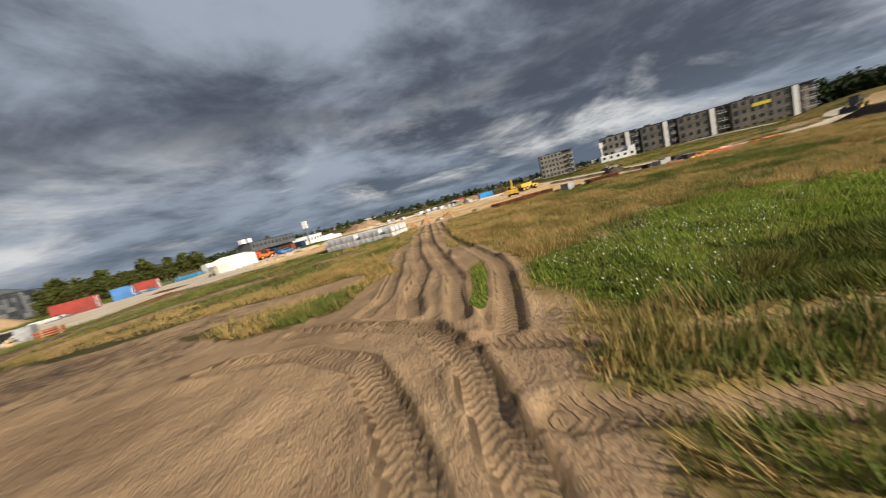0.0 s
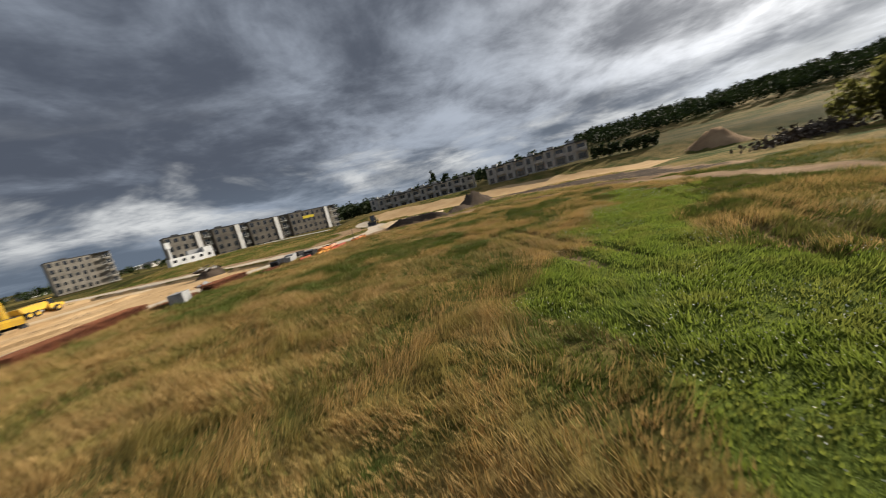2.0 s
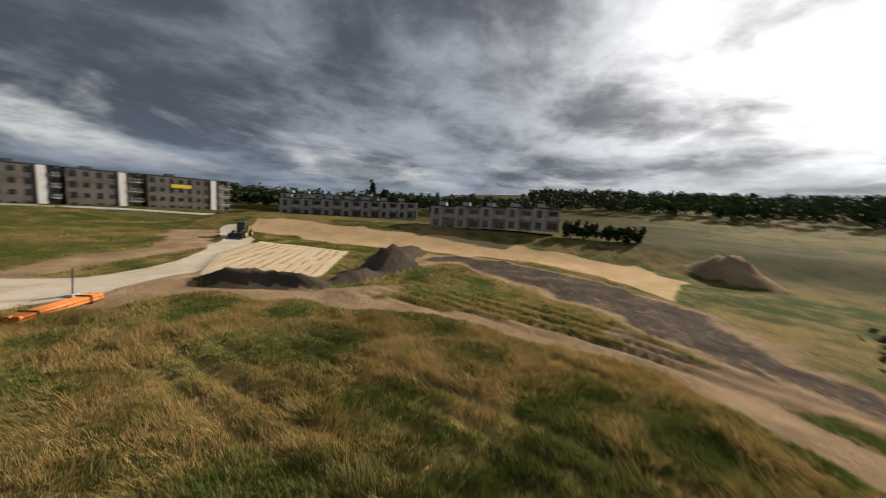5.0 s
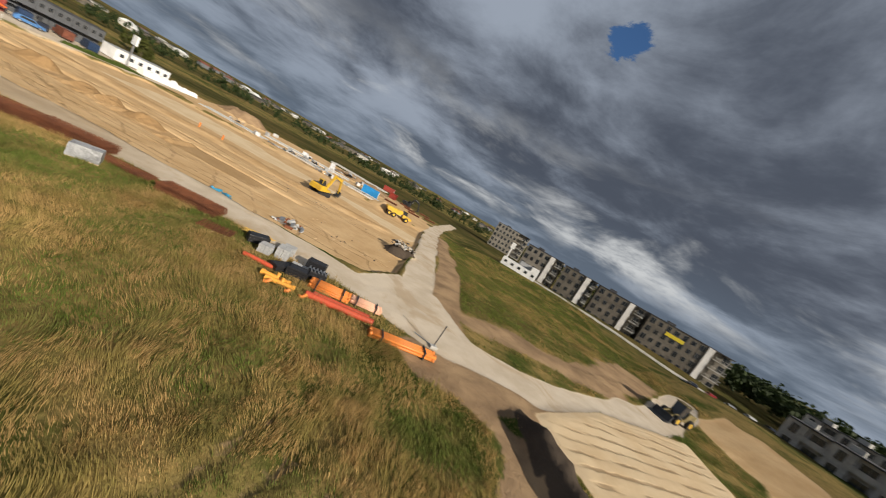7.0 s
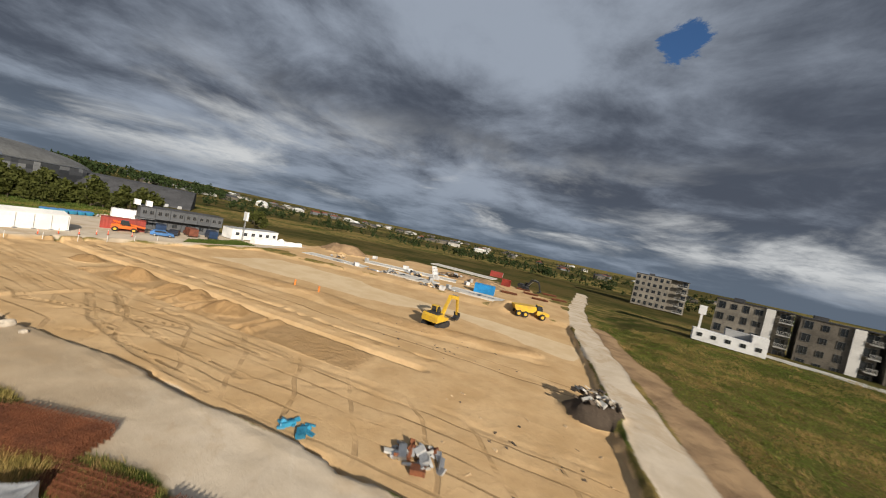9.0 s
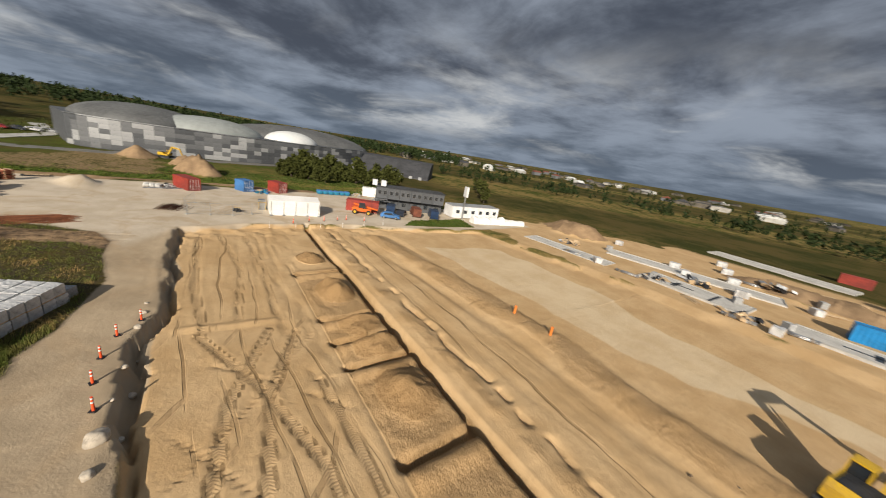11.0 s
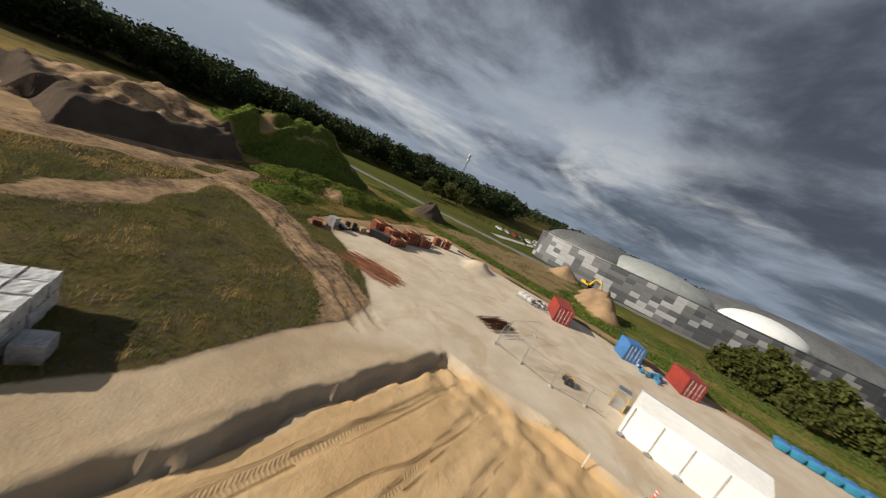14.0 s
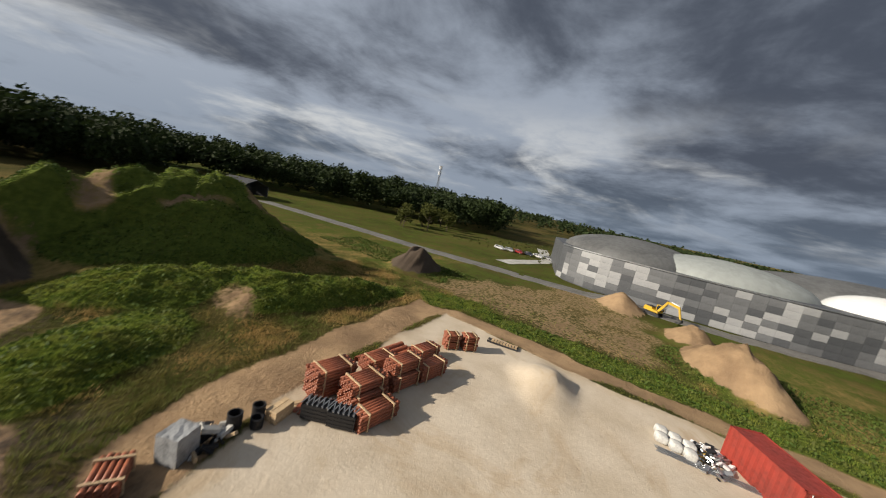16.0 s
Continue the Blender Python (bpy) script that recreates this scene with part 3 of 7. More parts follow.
    # loose ditch with broken edge between road and pit
    south = step(Y, 59.5, 61) * step(64.5 - Y, 0, 1.2) * step(X, -40, -36) * step(40 - X, 0, 8)
    jag = pit + 0.7 * (rough_field(X, Y, 2.6, 19) - 0.5)
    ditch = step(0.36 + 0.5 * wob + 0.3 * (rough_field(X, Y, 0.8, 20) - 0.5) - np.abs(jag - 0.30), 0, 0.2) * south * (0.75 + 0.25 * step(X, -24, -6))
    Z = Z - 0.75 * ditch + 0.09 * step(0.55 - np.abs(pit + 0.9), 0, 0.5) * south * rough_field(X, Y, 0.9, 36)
    # shade below the pit's southern edge, painted into the ditch with the dark zone
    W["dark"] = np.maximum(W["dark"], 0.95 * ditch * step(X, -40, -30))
    # rows of old furrows in the eastern grass
    furrow = step(inside(X, Y, [(64, 34), (72, 30), (80, 22), (66, 8), (58, 0), (56, 6), (62, 20)]), -1, 2)
    Z = Z + 0.16 * furrow * np.sin((0.86 * X - 0.5 * Y) * 3.4 + 2 * wob)
    W["lush"] = np.maximum(W["lush"], 0.45 * furrow)
    # long wheel marks over the sand north of the trenches
    for y0, ph in ((85.6, 0.0), (87.4, 1.2), (89.0, 2.3)):
        dd = np.abs(Y - y0 - 0.9 * np.sin(X * 0.045 + ph))
        Z = Z - 0.10 * step(0.32 - dd, 0, 0.2) * step(X, -37, -34) * step(44 - X, 0, 4)
    for x0, slope in ((-6.5, 0.9), (0.5, 1.6), (5.5, -1.1), (14.0, 1.3)):
        dd = np.abs(X - x0 - slope * (Y - 63) - 0.08 * (Y - 66) ** 2 * (1 if slope > 0 else -1) * 0.3)
        Z = Z - 0.14 * step(0.22 - dd, 0, 0.18) * step(Y, 62.8, 64) * step(73.4 - Y, 0, 1) * step(rough_field(X, Y, 2.4, 39), 0.3, 0.5)
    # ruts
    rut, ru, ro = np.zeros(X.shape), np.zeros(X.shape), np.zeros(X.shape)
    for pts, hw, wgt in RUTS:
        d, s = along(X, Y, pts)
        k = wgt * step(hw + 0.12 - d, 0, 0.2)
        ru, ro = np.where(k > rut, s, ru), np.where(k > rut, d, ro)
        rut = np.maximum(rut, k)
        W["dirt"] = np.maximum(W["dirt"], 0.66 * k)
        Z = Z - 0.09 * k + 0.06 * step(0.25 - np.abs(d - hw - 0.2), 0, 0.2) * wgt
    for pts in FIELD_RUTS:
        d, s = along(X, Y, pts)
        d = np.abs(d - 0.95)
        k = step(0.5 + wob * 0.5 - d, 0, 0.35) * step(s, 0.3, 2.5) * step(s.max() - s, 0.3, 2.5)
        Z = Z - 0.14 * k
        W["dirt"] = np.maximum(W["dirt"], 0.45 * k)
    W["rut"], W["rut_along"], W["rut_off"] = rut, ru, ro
    # clods where the sand has been dug
    dug = np.clip(W["wet"] + churn * 0.6, 0, 1) * step(pit, 0, 1)
    Z = Z + dug * (0.12 * (rough_field(X, Y, 0.75, 44) - 0.5) + 0.16 * (rough_field(X, Y, 0.38, 45) - 0.5)) * (1 - np.maximum(cut, cut2))
    # small relief everywhere near
    bumpy = 1 - 0.75 * np.maximum(W["sand"], W["gravel"])
    Z = Z + near * bumpy * (0.22 * (rough_field(X, Y, 2.6, 41) - 0.5) + 0.10 * (rough_field(X, Y, 0.9, 42) - 0.5)) + near * 0.05 * (rough_field(X, Y, 1.1, 43) - 0.5)
    nx, ny = len(xs), len(ys)
    i, j = np.meshgrid(np.arange(nx - 1), np.arange(ny - 1), indexing="ij")
    a = (i * ny + j).ravel()
    quads = np.stack([a, a + ny, a + ny + 1, a + 1], 1)
    me = bpy.data.meshes.new("ground")
    me.vertices.add(len(X)), me.loops.add(quads.size), me.polygons.add(len(quads))
    me.vertices.foreach_set("co", np.stack([X, Y, Z], 1).astype(np.float32).ravel())
    me.loops.foreach_set("vertex_index", quads.astype(np.int32).ravel())
    me.polygons.foreach_set("loop_start", np.arange(0, quads.size, 4, dtype=np.int32))
    me.polygons.foreach_set("use_smooth", np.ones(len(quads), bool))
    me.update(calc_edges=True)
    for k, v in W.items():
        at = me.attributes.new(k, "FLOAT", "POINT")
        at.data.foreach_set("value", v.astype(np.float32))
    me.materials.append(ground_material())
    ob = tagged(new("ground", me), "uneven site ground of sand, gravel, soil and dry grass", "ground", kind="structure")
    return xs, ys, Z.reshape(nx, ny), {k: v.reshape(nx, ny) for k, v in W.items()}


GX, GY, GZ, GW = build_ground()


def look_up(table, x, y):
    """Value of a ground table at places x, y."""
    x, y = np.asarray(x, float), np.asarray(y, float)
    i, j = np.clip(np.searchsorted(GX, x) - 1, 0, len(GX) - 2), np.clip(np.searchsorted(GY, y) - 1, 0, len(GY) - 2)
    u, v = np.clip((x - GX[i]) / (GX[i + 1] - GX[i]), 0, 1), np.clip((y - GY[j]) / (GY[j + 1] - GY[j]), 0, 1)
    return (table[i, j] * (1 - u) + table[i + 1, j] * u) * (1 - v) + (table[i, j + 1] * (1 - u) + table[i + 1, j + 1] * u) * v


def ground_z(x, y):
    return float(look_up(GZ, x, y))


# ---------- building blocks ----------
def box(bm, c, s, rz=0.0, tilt=0.0, bevel=0.0):
    """A box with its centre at c and sides s, turned about z."""
    m = Matrix.Translation(c) @ Matrix.Rotation(radians(rz), 4, "Z") @ Matrix.Rotation(radians(tilt), 4, "Y") @ Matrix.Diagonal((*s, 1))
    g = bmesh.ops.create_cube(bm, size=1, matrix=m)
    if bevel:
        es = list({e for v in g["verts"] for e in v.link_edges})
        bmesh.ops.bevel(bm, geom=es, offset=bevel, segments=2, affect="EDGES", profile=0.5)


def rod(bm, a, b, r, seg=8, r2=None, caps=True):
    """A round bar from a to b."""
    a, b = Vector(a), Vector(b)
    d = b - a
    m = Matrix.Translation((a + b) / 2) @ d.to_track_quat("Z", "Y").to_matrix().to_4x4()
    bmesh.ops.create_cone(bm, cap_ends=caps, segments=seg, radius1=r, radius2=r if r2 is None else r2, depth=d.length, matrix=m)


def pipe(bm, a, b, r, wall, seg=12):
    """An open tube with a wall, from a to b."""
    a, b = Vector(a), Vector(b)
    q = (b - a).to_track_quat("Z", "Y").to_matrix()
    rings = []
    for p, rad in ((a, r), (b, r), (b, r - wall), (a, r - wall)):
        rings.append([bm.verts.new(p + q @ Vector((rad * math.cos(2 * math.pi * k / seg), rad * math.sin(2 * math.pi * k / seg), 0))) for k in range(seg)])
    for i in range(4):
        for k in range(seg):
            r0, r1 = rings[i], rings[(i + 1) % 4]
            bm.faces.new((r0[k], r0[(k + 1) % seg], r1[(k + 1) % seg], r1[k]))


def prism(bm, outline, y0, y1):
    """An outline in x, z drawn out along y."""
    a, b = [bm.verts.new((x, y0, z)) for x, z in outline], [bm.verts.new((x, y1, z)) for x, z in outline]
    n = len(outline)
    bm.faces.new(a)
    bm.faces.new(b[::-1])
    for i in range(n):
        bm.faces.new((a[i], b[i], b[(i + 1) % n], a[(i + 1) % n]))


def mesh_of(name, bm, mat, smooth=False):
    bmesh.ops.recalc_face_normals(bm, faces=bm.faces)
    me = bpy.data.meshes.new(name)
    bm.to_mesh(me)
    bm.free()
    me.materials.append(mat)
    if smooth:
        me.polygons.foreach_set("use_smooth", np.ones(len(me.polygons), bool))
    return me


def part(name, bm, mat, parent, label="", smooth=False):
    ob = new(name, mesh_of(name, bm, mat, smooth))
    ob.parent = parent
    return tagged(ob, label)


def piece(name, me, parent, m=None, label=""):
    """A part on a mesh that is shared."""
    ob = new(name, me)
    ob.parent = parent
    if m is not None:
        ob.matrix_basis = m
    return tagged(ob, label)


def thing(name, label, category, x, y, rz=0.0, z=None, group="", kind="", sink=0.03):
    ob = new(name)
    ob.empty_display_size = 0.3
    ob.matrix_basis = pose(x, y, (ground_z(x, y) - sink) if z is None else z, 0, 0, rz)
    return tagged(ob, label, category, group, kind)


def lay(x, y, rz=0.0, sink=0.03):
    return pose(x, y, ground_z(x, y) - sink, 0, 0, rz)


def heading(a, b):
    """Degrees about z by which +x points from a to b."""
    return math.degrees(math.atan2(b[1] - a[1], b[0] - a[0]))


def raw_mesh(name, V, F, mat, smooth=False):
    """A mesh from arrays: all faces with the same number of corners."""
    me = bpy.data.meshes.new(name)
    me.vertices.add(len(V)), me.loops.add(F.size), me.polygons.add(len(F))
    me.vertices.foreach_set("co", np.asarray(V, np.float32).ravel())
    me.loops.foreach_set("vertex_index", F.astype(np.int32).ravel())
    me.polygons.foreach_set("loop_start", np.arange(0, F.size, F.shape[1], dtype=np.int32))
    if smooth:
        me.polygons.foreach_set("use_smooth", np.ones(len(F), bool))
    me.update(calc_edges=True)
    me.materials.append(mat)
    return me


# grey brick's colour is lowered to carry the shade on the apartment fronts
BRICK_GREY = material("grey_brick", (0.14, 0.122, 0.098), 0.85, vary=0.25, scale=0.8, bump=0.3, bump_scale=14)
BRICK_LIGHT = material("light_grey_brick", (0.40, 0.38, 0.345), 0.85, vary=0.2, scale=0.7, bump=0.3, bump_scale=14)
BRICK_MID = material("mid_grey_brick", (0.25, 0.225, 0.185), 0.85, vary=0.25, scale=0.8, bump=0.3, bump_scale=14)
RENDER_WHITE = material("white_render", (0.74, 0.72, 0.68), 0.8, vary=0.08, scale=0.8)
ROOF_DARK = material("dark_roofing_felt", (0.055, 0.056, 0.060), 0.8, vary=0.25, scale=0.6)
CONCRETE = material("pale_concrete", (0.44, 0.43, 0.40), 0.85, vary=0.2, scale=1.2, bump=0.3)
CONCRETE_WHITE = material("white_concrete", (0.52, 0.50, 0.46), 0.8, vary=0.15, scale=0.7)
GLASS = material("window_glass", (0.025, 0.030, 0.036), 0.08, vary=0.2, scale=0.5, bump=0, spec=0.8)
FRAME_WHITE = material("grey_window_frame", (0.12, 0.12, 0.115), 0.5, vary=0.06)
STEEL_GREY = material("galvanised_steel", (0.46, 0.47, 0.48), 0.42, 0.85, vary=0.2, scale=4)
STEEL_DARK = material("dark_steel", (0.05, 0.052, 0.056), 0.5, 0.4, vary=0.3, scale=4)
RUST = material("rusty_reinforcing_steel", (0.20, 0.073, 0.032), 0.9, 0.1, vary=0.35, scale=3, second=(0.11, 0.040, 0.020), per_piece=0.5)
PIPE_ORANGE = material("orange_plastic", (0.68, 0.215, 0.045), 0.45, vary=0.12, scale=1.5, per_piece=0.25)
PIPE_RED = material("brick_red_plastic", (0.50, 0.085, 0.040), 0.42, vary=0.14, scale=1.5, per_piece=0.25)
PIPE_PINK = material("sun_bleached_orange_plastic", (0.72, 0.40, 0.27), 0.5, vary=0.12, scale=1.5)
PIPE_CLAY = material("red_brown_plastic", (0.30, 0.095, 0.048), 0.5, vary=0.2, scale=1.5, per_piece=0.35)
TIMBER = material("pale_timber", (0.55, 0.40, 0.24), 0.8, vary=0.25, scale=3, per_piece=0.35)
TIMBER_YELLOW = material("yellow_formwork_timber", (0.66, 0.42, 0.10), 0.7, vary=0.2, scale=3)
BLACK_PLASTIC = material("black_plastic", (0.018, 0.018, 0.020), 0.45, vary=0.3, scale=5)
RUBBER = material("tyre_rubber", (0.022, 0.021, 0.020), 0.9, vary=0.3, scale=6, bump=0.4)
YELLOW = material("yellow_machine_paint", (0.56, 0.35, 0.016), 0.45, vary=0.2, scale=2, second=(0.40, 0.25, 0.05))
ORANGE_PAINT = material("orange_machine_paint", (0.68, 0.13, 0.018), 0.4, vary=0.15, scale=2)
RED_PAINT = material("faded_red_container_paint", (0.27, 0.036, 0.024), 0.6, vary=0.25, scale=1.2, second=(0.17, 0.030, 0.022))
BLUE_PAINT = material("blue_container_paint", (0.055, 0.17, 0.40), 0.5, vary=0.2, scale=1.2)
BLUE_BRIGHT = material("bright_blue_paint", (0.012, 0.20, 0.48), 0.45, vary=0.2, scale=1.2)
PLASTIC_BLUE = material("blue_plastic_sheet", (0.03, 0.22, 0.36), 0.5, vary=0.3, scale=2, bump=0.5, bump_scale=6)
TENT_WHITE = material("white_tarpaulin", (0.78, 0.77, 0.74), 0.55, vary=0.08, scale=0.8, bump=0.2, bump_scale=3)
WRAP = material("white_shrink_wrap", (0.56, 0.56, 0.555), 0.32, vary=0.22, scale=3, bump=0.8, bump_scale=7, second=(0.30, 0.305, 0.31))
WRAP_GREY = material("grey_wrapped_blocks", (0.30, 0.305, 0.31), 0.45, vary=0.3, scale=3, bump=0.8, bump_scale=6)
BLOCK_GREY = material("grey_concrete_block", (0.40, 0.40, 0.395), 0.8, vary=0.2, scale=5, per_piece=0.3)
BAG_WHITE = material("dusty_white_sack", (0.56, 0.55, 0.52), 0.8, vary=0.25, scale=4, bump=0.6, bump_scale=9)
CLAD_DARK = material("dark_grey_cladding", (0.085, 0.090, 0.098), 0.55, vary=0.12, scale=1, per_piece=0.25)
CLAD_MID = material("mid_grey_cladding", (0.145, 0.150, 0.158), 0.55, vary=0.12, scale=1, per_piece=0.25)
CLAD_LIGHT = material("light_grey_cladding", (0.34, 0.345, 0.35), 0.5, vary=0.1, scale=1, per_piece=0.2)
ROOF_GREY = material("grey_roof_membrane", (0.115, 0.118, 0.118), 0.75, vary=0.2, scale=0.3)
ROOF_PALE = material("pale_grey_roof_membrane", (0.27, 0.29, 0.28), 0.6, vary=0.12, scale=0.2)
ROOF_WHITE = material("white_roof_membrane", (0.66, 0.67, 0.66), 0.6, vary=0.08, scale=0.2)
CONE_RED = material("orange_red_cone_plastic", (0.80, 0.10, 0.030), 0.5, vary=0.1)
PAINT_WHITE = material("white_paint", (0.74, 0.74, 0.73), 0.5, vary=0.1, scale=2)
ROCK = material("pale_boulder", (0.46, 0.40, 0.32), 0.9, vary=0.25, scale=2, bump=0.6, bump_scale=8)
BARK = material("bark", (0.085, 0.065, 0.048), 0.95, vary=0.3, scale=4, bump=0.6)
SIGN_YELLOW = material("yellow_banner", (0.66, 0.52, 0.03), 0.7, vary=0.1)
NAVY_PAINT = material("dark_blue_vehicle_paint", (0.022, 0.045, 0.10), 0.35, 0.2, vary=0.15)
RUSTY_PAINT = material("rusty_red_machine_paint", (0.17, 0.055, 0.030), 0.6, vary=0.3, scale=2)
CAR_COLOURS = [material(nm, c, 0.3, 0.2, vary=0.05) for nm, c in (("white_car_paint", (0.6, 0.6, 0.6)), ("dark_car_paint", (0.03, 0.035, 0.05)), ("red_car_paint", (0.3, 0.03, 0.03)), ("silver_car_paint", (0.35, 0.36, 0.37)))]

# ---------- large buildings ----------
_b = bmesh.new()
for dx, dz, sx, sz in ((0, 0.72, 1.3, 0.07), (0, -0.72, 1.3, 0.07), (-0.62, 0, 0.07, 1.4), (0.62, 0, 0.07, 1.4), (0.1, 0, 0.05, 1.4)):
    box(_b, (dx, 0, dz), (sx, 0.10, sz))
WIN_FRAME = mesh_of("window_frame", _b, FRAME_WHITE)
_b = bmesh.new()
box(_b, (0, 0.02, 0), (1.2, 0.04, 1.4))
WIN_PANE = mesh_of("pane", _b, GLASS)


def window(parent, x, y, z, rz=0.0, w=1.0, h=1.0):
    """A window whose face looks to -y before it is turned."""
    fr = piece("window", WIN_FRAME, parent, pose(x, y, z, 0, 0, rz) @ Matrix.Diagonal((w, 1, h, 1)))
    piece("pane", WIN_PANE, fr)
    return fr


_b = bmesh.new()
box(_b, (0, 0, 0), (0.05, 0.05, 1.0))
BALUSTER = mesh_of("baluster", _b, CONCRETE)


def apartment_block(a, b, storeys, z, white=True, banner=False, mat=None):
    """A flat-roofed block; its front runs from a to b, with a white bay and balconies at the end b."""
    ln, depth, h = math.dist(a, b), 11.0, 3.25 * storeys
    t = thing("apartment_building", "grey brick apartment building with balconies and flat roof", "building", *a, heading(a, b), z, "apartment blocks")
    bay = min(7.5, ln * 0.34)
    main = ln - bay
    bm = bmesh.new()
    box(bm, (main / 2, depth / 2, h / 2), (main, depth, h))
    part("wall", bm, mat or BRICK_GREY, t)
    bm = bmesh.new()
    box(bm, (main + bay / 2, depth / 2 + 0.9, h / 2), (bay, depth - 1.8, h))
    part("end_wall", bm, BRICK_MID, t)
    if white:
        bm = bmesh.new()
        box(bm, (main + 0.9, 0.6, h / 2 + 0.2), (1.8, 1.9, h - 0.3))
        part("stair_bay", bm, RENDER_WHITE, t, "white rendered bay")
    bm = bmesh.new()
    box(bm, (ln / 2, depth / 2, h + 0.15), (ln + 0.3, depth + 0.3, 0.3))
    box(bm, (ln * 0.3, depth * 0.6, h + 0.7), (2.5, 2.5, 0.9))
    part("roof", bm, ROOF_DARK, t)
    cols = max(3, int(main / 2.5))
    for s in range(storeys):
        zc = 3.25 * s + 1.75
        for k in range(cols):
            window(t, (k + 0.5) * main / cols, -0.03, zc, 0, 1.0 if k % 3 else 1.25, 1.0 if k % 2 else 1.35)
        window(t, main + bay - 1.5, 0.86, zc, 0, 1.5, 1.4)
        bm = bmesh.new()
        x0, x1 = main + 2.7, main + bay
        box(bm, ((x0 + x1) / 2, 0.1, 3.25 * s + 0.15 + 0.3), (x1 - x0, 1.7, 0.2))
        balcony = part("balcony", bm, CONCRETE, t)
        for k in range(9):
            piece("baluster", BALUSTER, balcony, pose(x0 + 0.1 + (x1 - x0 - 0.2) * k / 8, -0.7, 3.25 * s + 1.03))
        bm = bmesh.new()
        box(bm, ((x0 + x1) / 2, -0.7, 3.25 * s + 1.55), (x1 - x0, 0.07, 0.07))
        part("handrail", bm, CONCRETE, balcony)
        for k in range(4):
            window(t, ln + 0.03, 2.4 + k * 2.2, zc, 90, 0.9, 1.0)
    if banner:
        bm = bmesh.new()
        box(bm, (main * 0.5, -0.12, h - 3.2), (6.0, 0.06, 1.3))
        part("banner", bm, SIGN_YELLOW, t, "yellow banner")
    return t


def on_row(s, a=(88, 160), b=(158, 127)):
    return a[0] + s * (b[0] - a[0]), a[1] + s * (b[1] - a[1])


apartment_block(on_row(0.0), on_row(0.20), 4, 0.2, mat=BRICK_MID)
apartment_block(on_row(0.215), on_row(0.385), 4, 0.0)
apartment_block(on_row(0.40), on_row(0.625), 4, -0.1)
apartment_block(on_row(0.645), on_row(0.99), 4, 0.0, banner=True)
apartment_block((86, 241), (108, 235), 5, 0.4, white=False, mat=BRICK_MID)


def terraced_house(first=True):
    """Two storeys, 6.4 m wide, front to -y, flat roof."""
    t = thing("terraced_house", "two-storey light grey brick terraced house with flat dark roof", "house", 0, 0, 0, 0, "terraced houses")
    bm = bmesh.new()
    box(bm, (3.2, 4.9, 3.0), (6.4, 8.2, 6.0))
    box(bm, (1.6, 0.6, 3.0), (3.2, 1.2, 6.0))
    part("wall", bm, BRICK_LIGHT, t)
    bm = bmesh.new()
    box(bm, (4.8, 0.35, 3.1), (3.2, 1.6, 0.22))
    box(bm, (4.8, -0.42, 3.65), (3.2, 0.1, 1.0))
    part("balcony", bm, BRICK_LIGHT, t)
    bm = bmesh.new()
    box(bm, (3.2, 4.5, 6.15), (6.5, 9.3, 0.3))
    roof = part("roof", bm, ROOF_DARK, t)
    bm = bmesh.new()
    box(bm, (2.0, 5.5, 6.8), (2.0, 1.6, 1.2))
    part("rooflight", bm, CONCRETE, roof)
    window(t, 1.5, -0.03, 1.4, 0, 1.1, 1.2), window(t, 1.5, -0.03, 4.5, 0, 0.9, 1.3)
    window(t, 4.8, 0.76, 1.4, 0, 1.7, 1.2), window(t, 4.8, 0.76, 4.6, 0, 1.6, 1.1)
    return t


_house = terraced_house()


def house_row(a, b, n, z0, z1, skip=()):
    for k in range(n):
        u = k / n
        x, y = a[0] + u * (b[0] - a[0]), a[1] + u * (b[1] - a[1])
        m = pose(x, y, z0 + u * (z1 - z0), 0, 0, heading(a, b)) @ Matrix.Diagonal((math.dist(a, b) / n / 6.4, 1, 1, 1))
        if k not in skip:
            copy_thing(_house, m)


_house.matrix_basis = pose(132.5, 88, 2.6, 0, 0, heading((132.5, 88), (152, 47)))
house_row((132.5, 88), (152, 47), 7, 2.6, 4.2, skip=(0,))
house_row((127, 36.5), (123.5, 1), 5, 3.6, 5.2)
house_row((168, 112), (176, 70), 6, 4.4, 5.5)


def gable_end():
    t = thing("house_end_wall", "white rendered end wall of terraced house", "wall", 152.2, 46.6, heading((132.5, 88), (152, 47)), 4.2)
    bm = bmesh.new()
    box(bm, (0.12, 4.4, 3.0), (0.2, 8.8, 6.0))
    part("wall", bm, RENDER_WHITE, t)


gable_end()


def site_house():
    """White two-part cabin by the apartments."""
    a, b = (77.5, 143.5), (90.5, 139.3)
    t = thing("site_cabin", "long white site cabin with small dark windows", "cabin", *a, heading(a, b), 2.0)
    ln = math.dist(a, b)
    bm = bmesh.new()
    box(bm, (ln / 2, 2.2, 1.4), (ln, 4.4, 2.8))
    box(bm, (ln - 1.4, 2.2, 3.6), (2.8, 4.4, 1.8))
    part("body", bm, PAINT_WHITE, t)
    bm = bmesh.new()
    box(bm, (ln * 0.62, 3.0, 3.6), (4.6, 2.4, 1.6))
    part("roof_unit", bm, CLAD_LIGHT, t)
    for k in range(5):
        window(t, 1.4 + k * (ln - 2.8) / 4, -0.03, 1.6, 0, 0.8, 0.6)
    bm = bmesh.new()
    box(bm, (1.0, 1, 5.6), (0.5, 0.5, 5.6))
    box(bm, (1.0, 1, 7.6), (1.5, 0.7, 2.2))
    part("sign_tower", bm, PAINT_WHITE, t)


site_house()


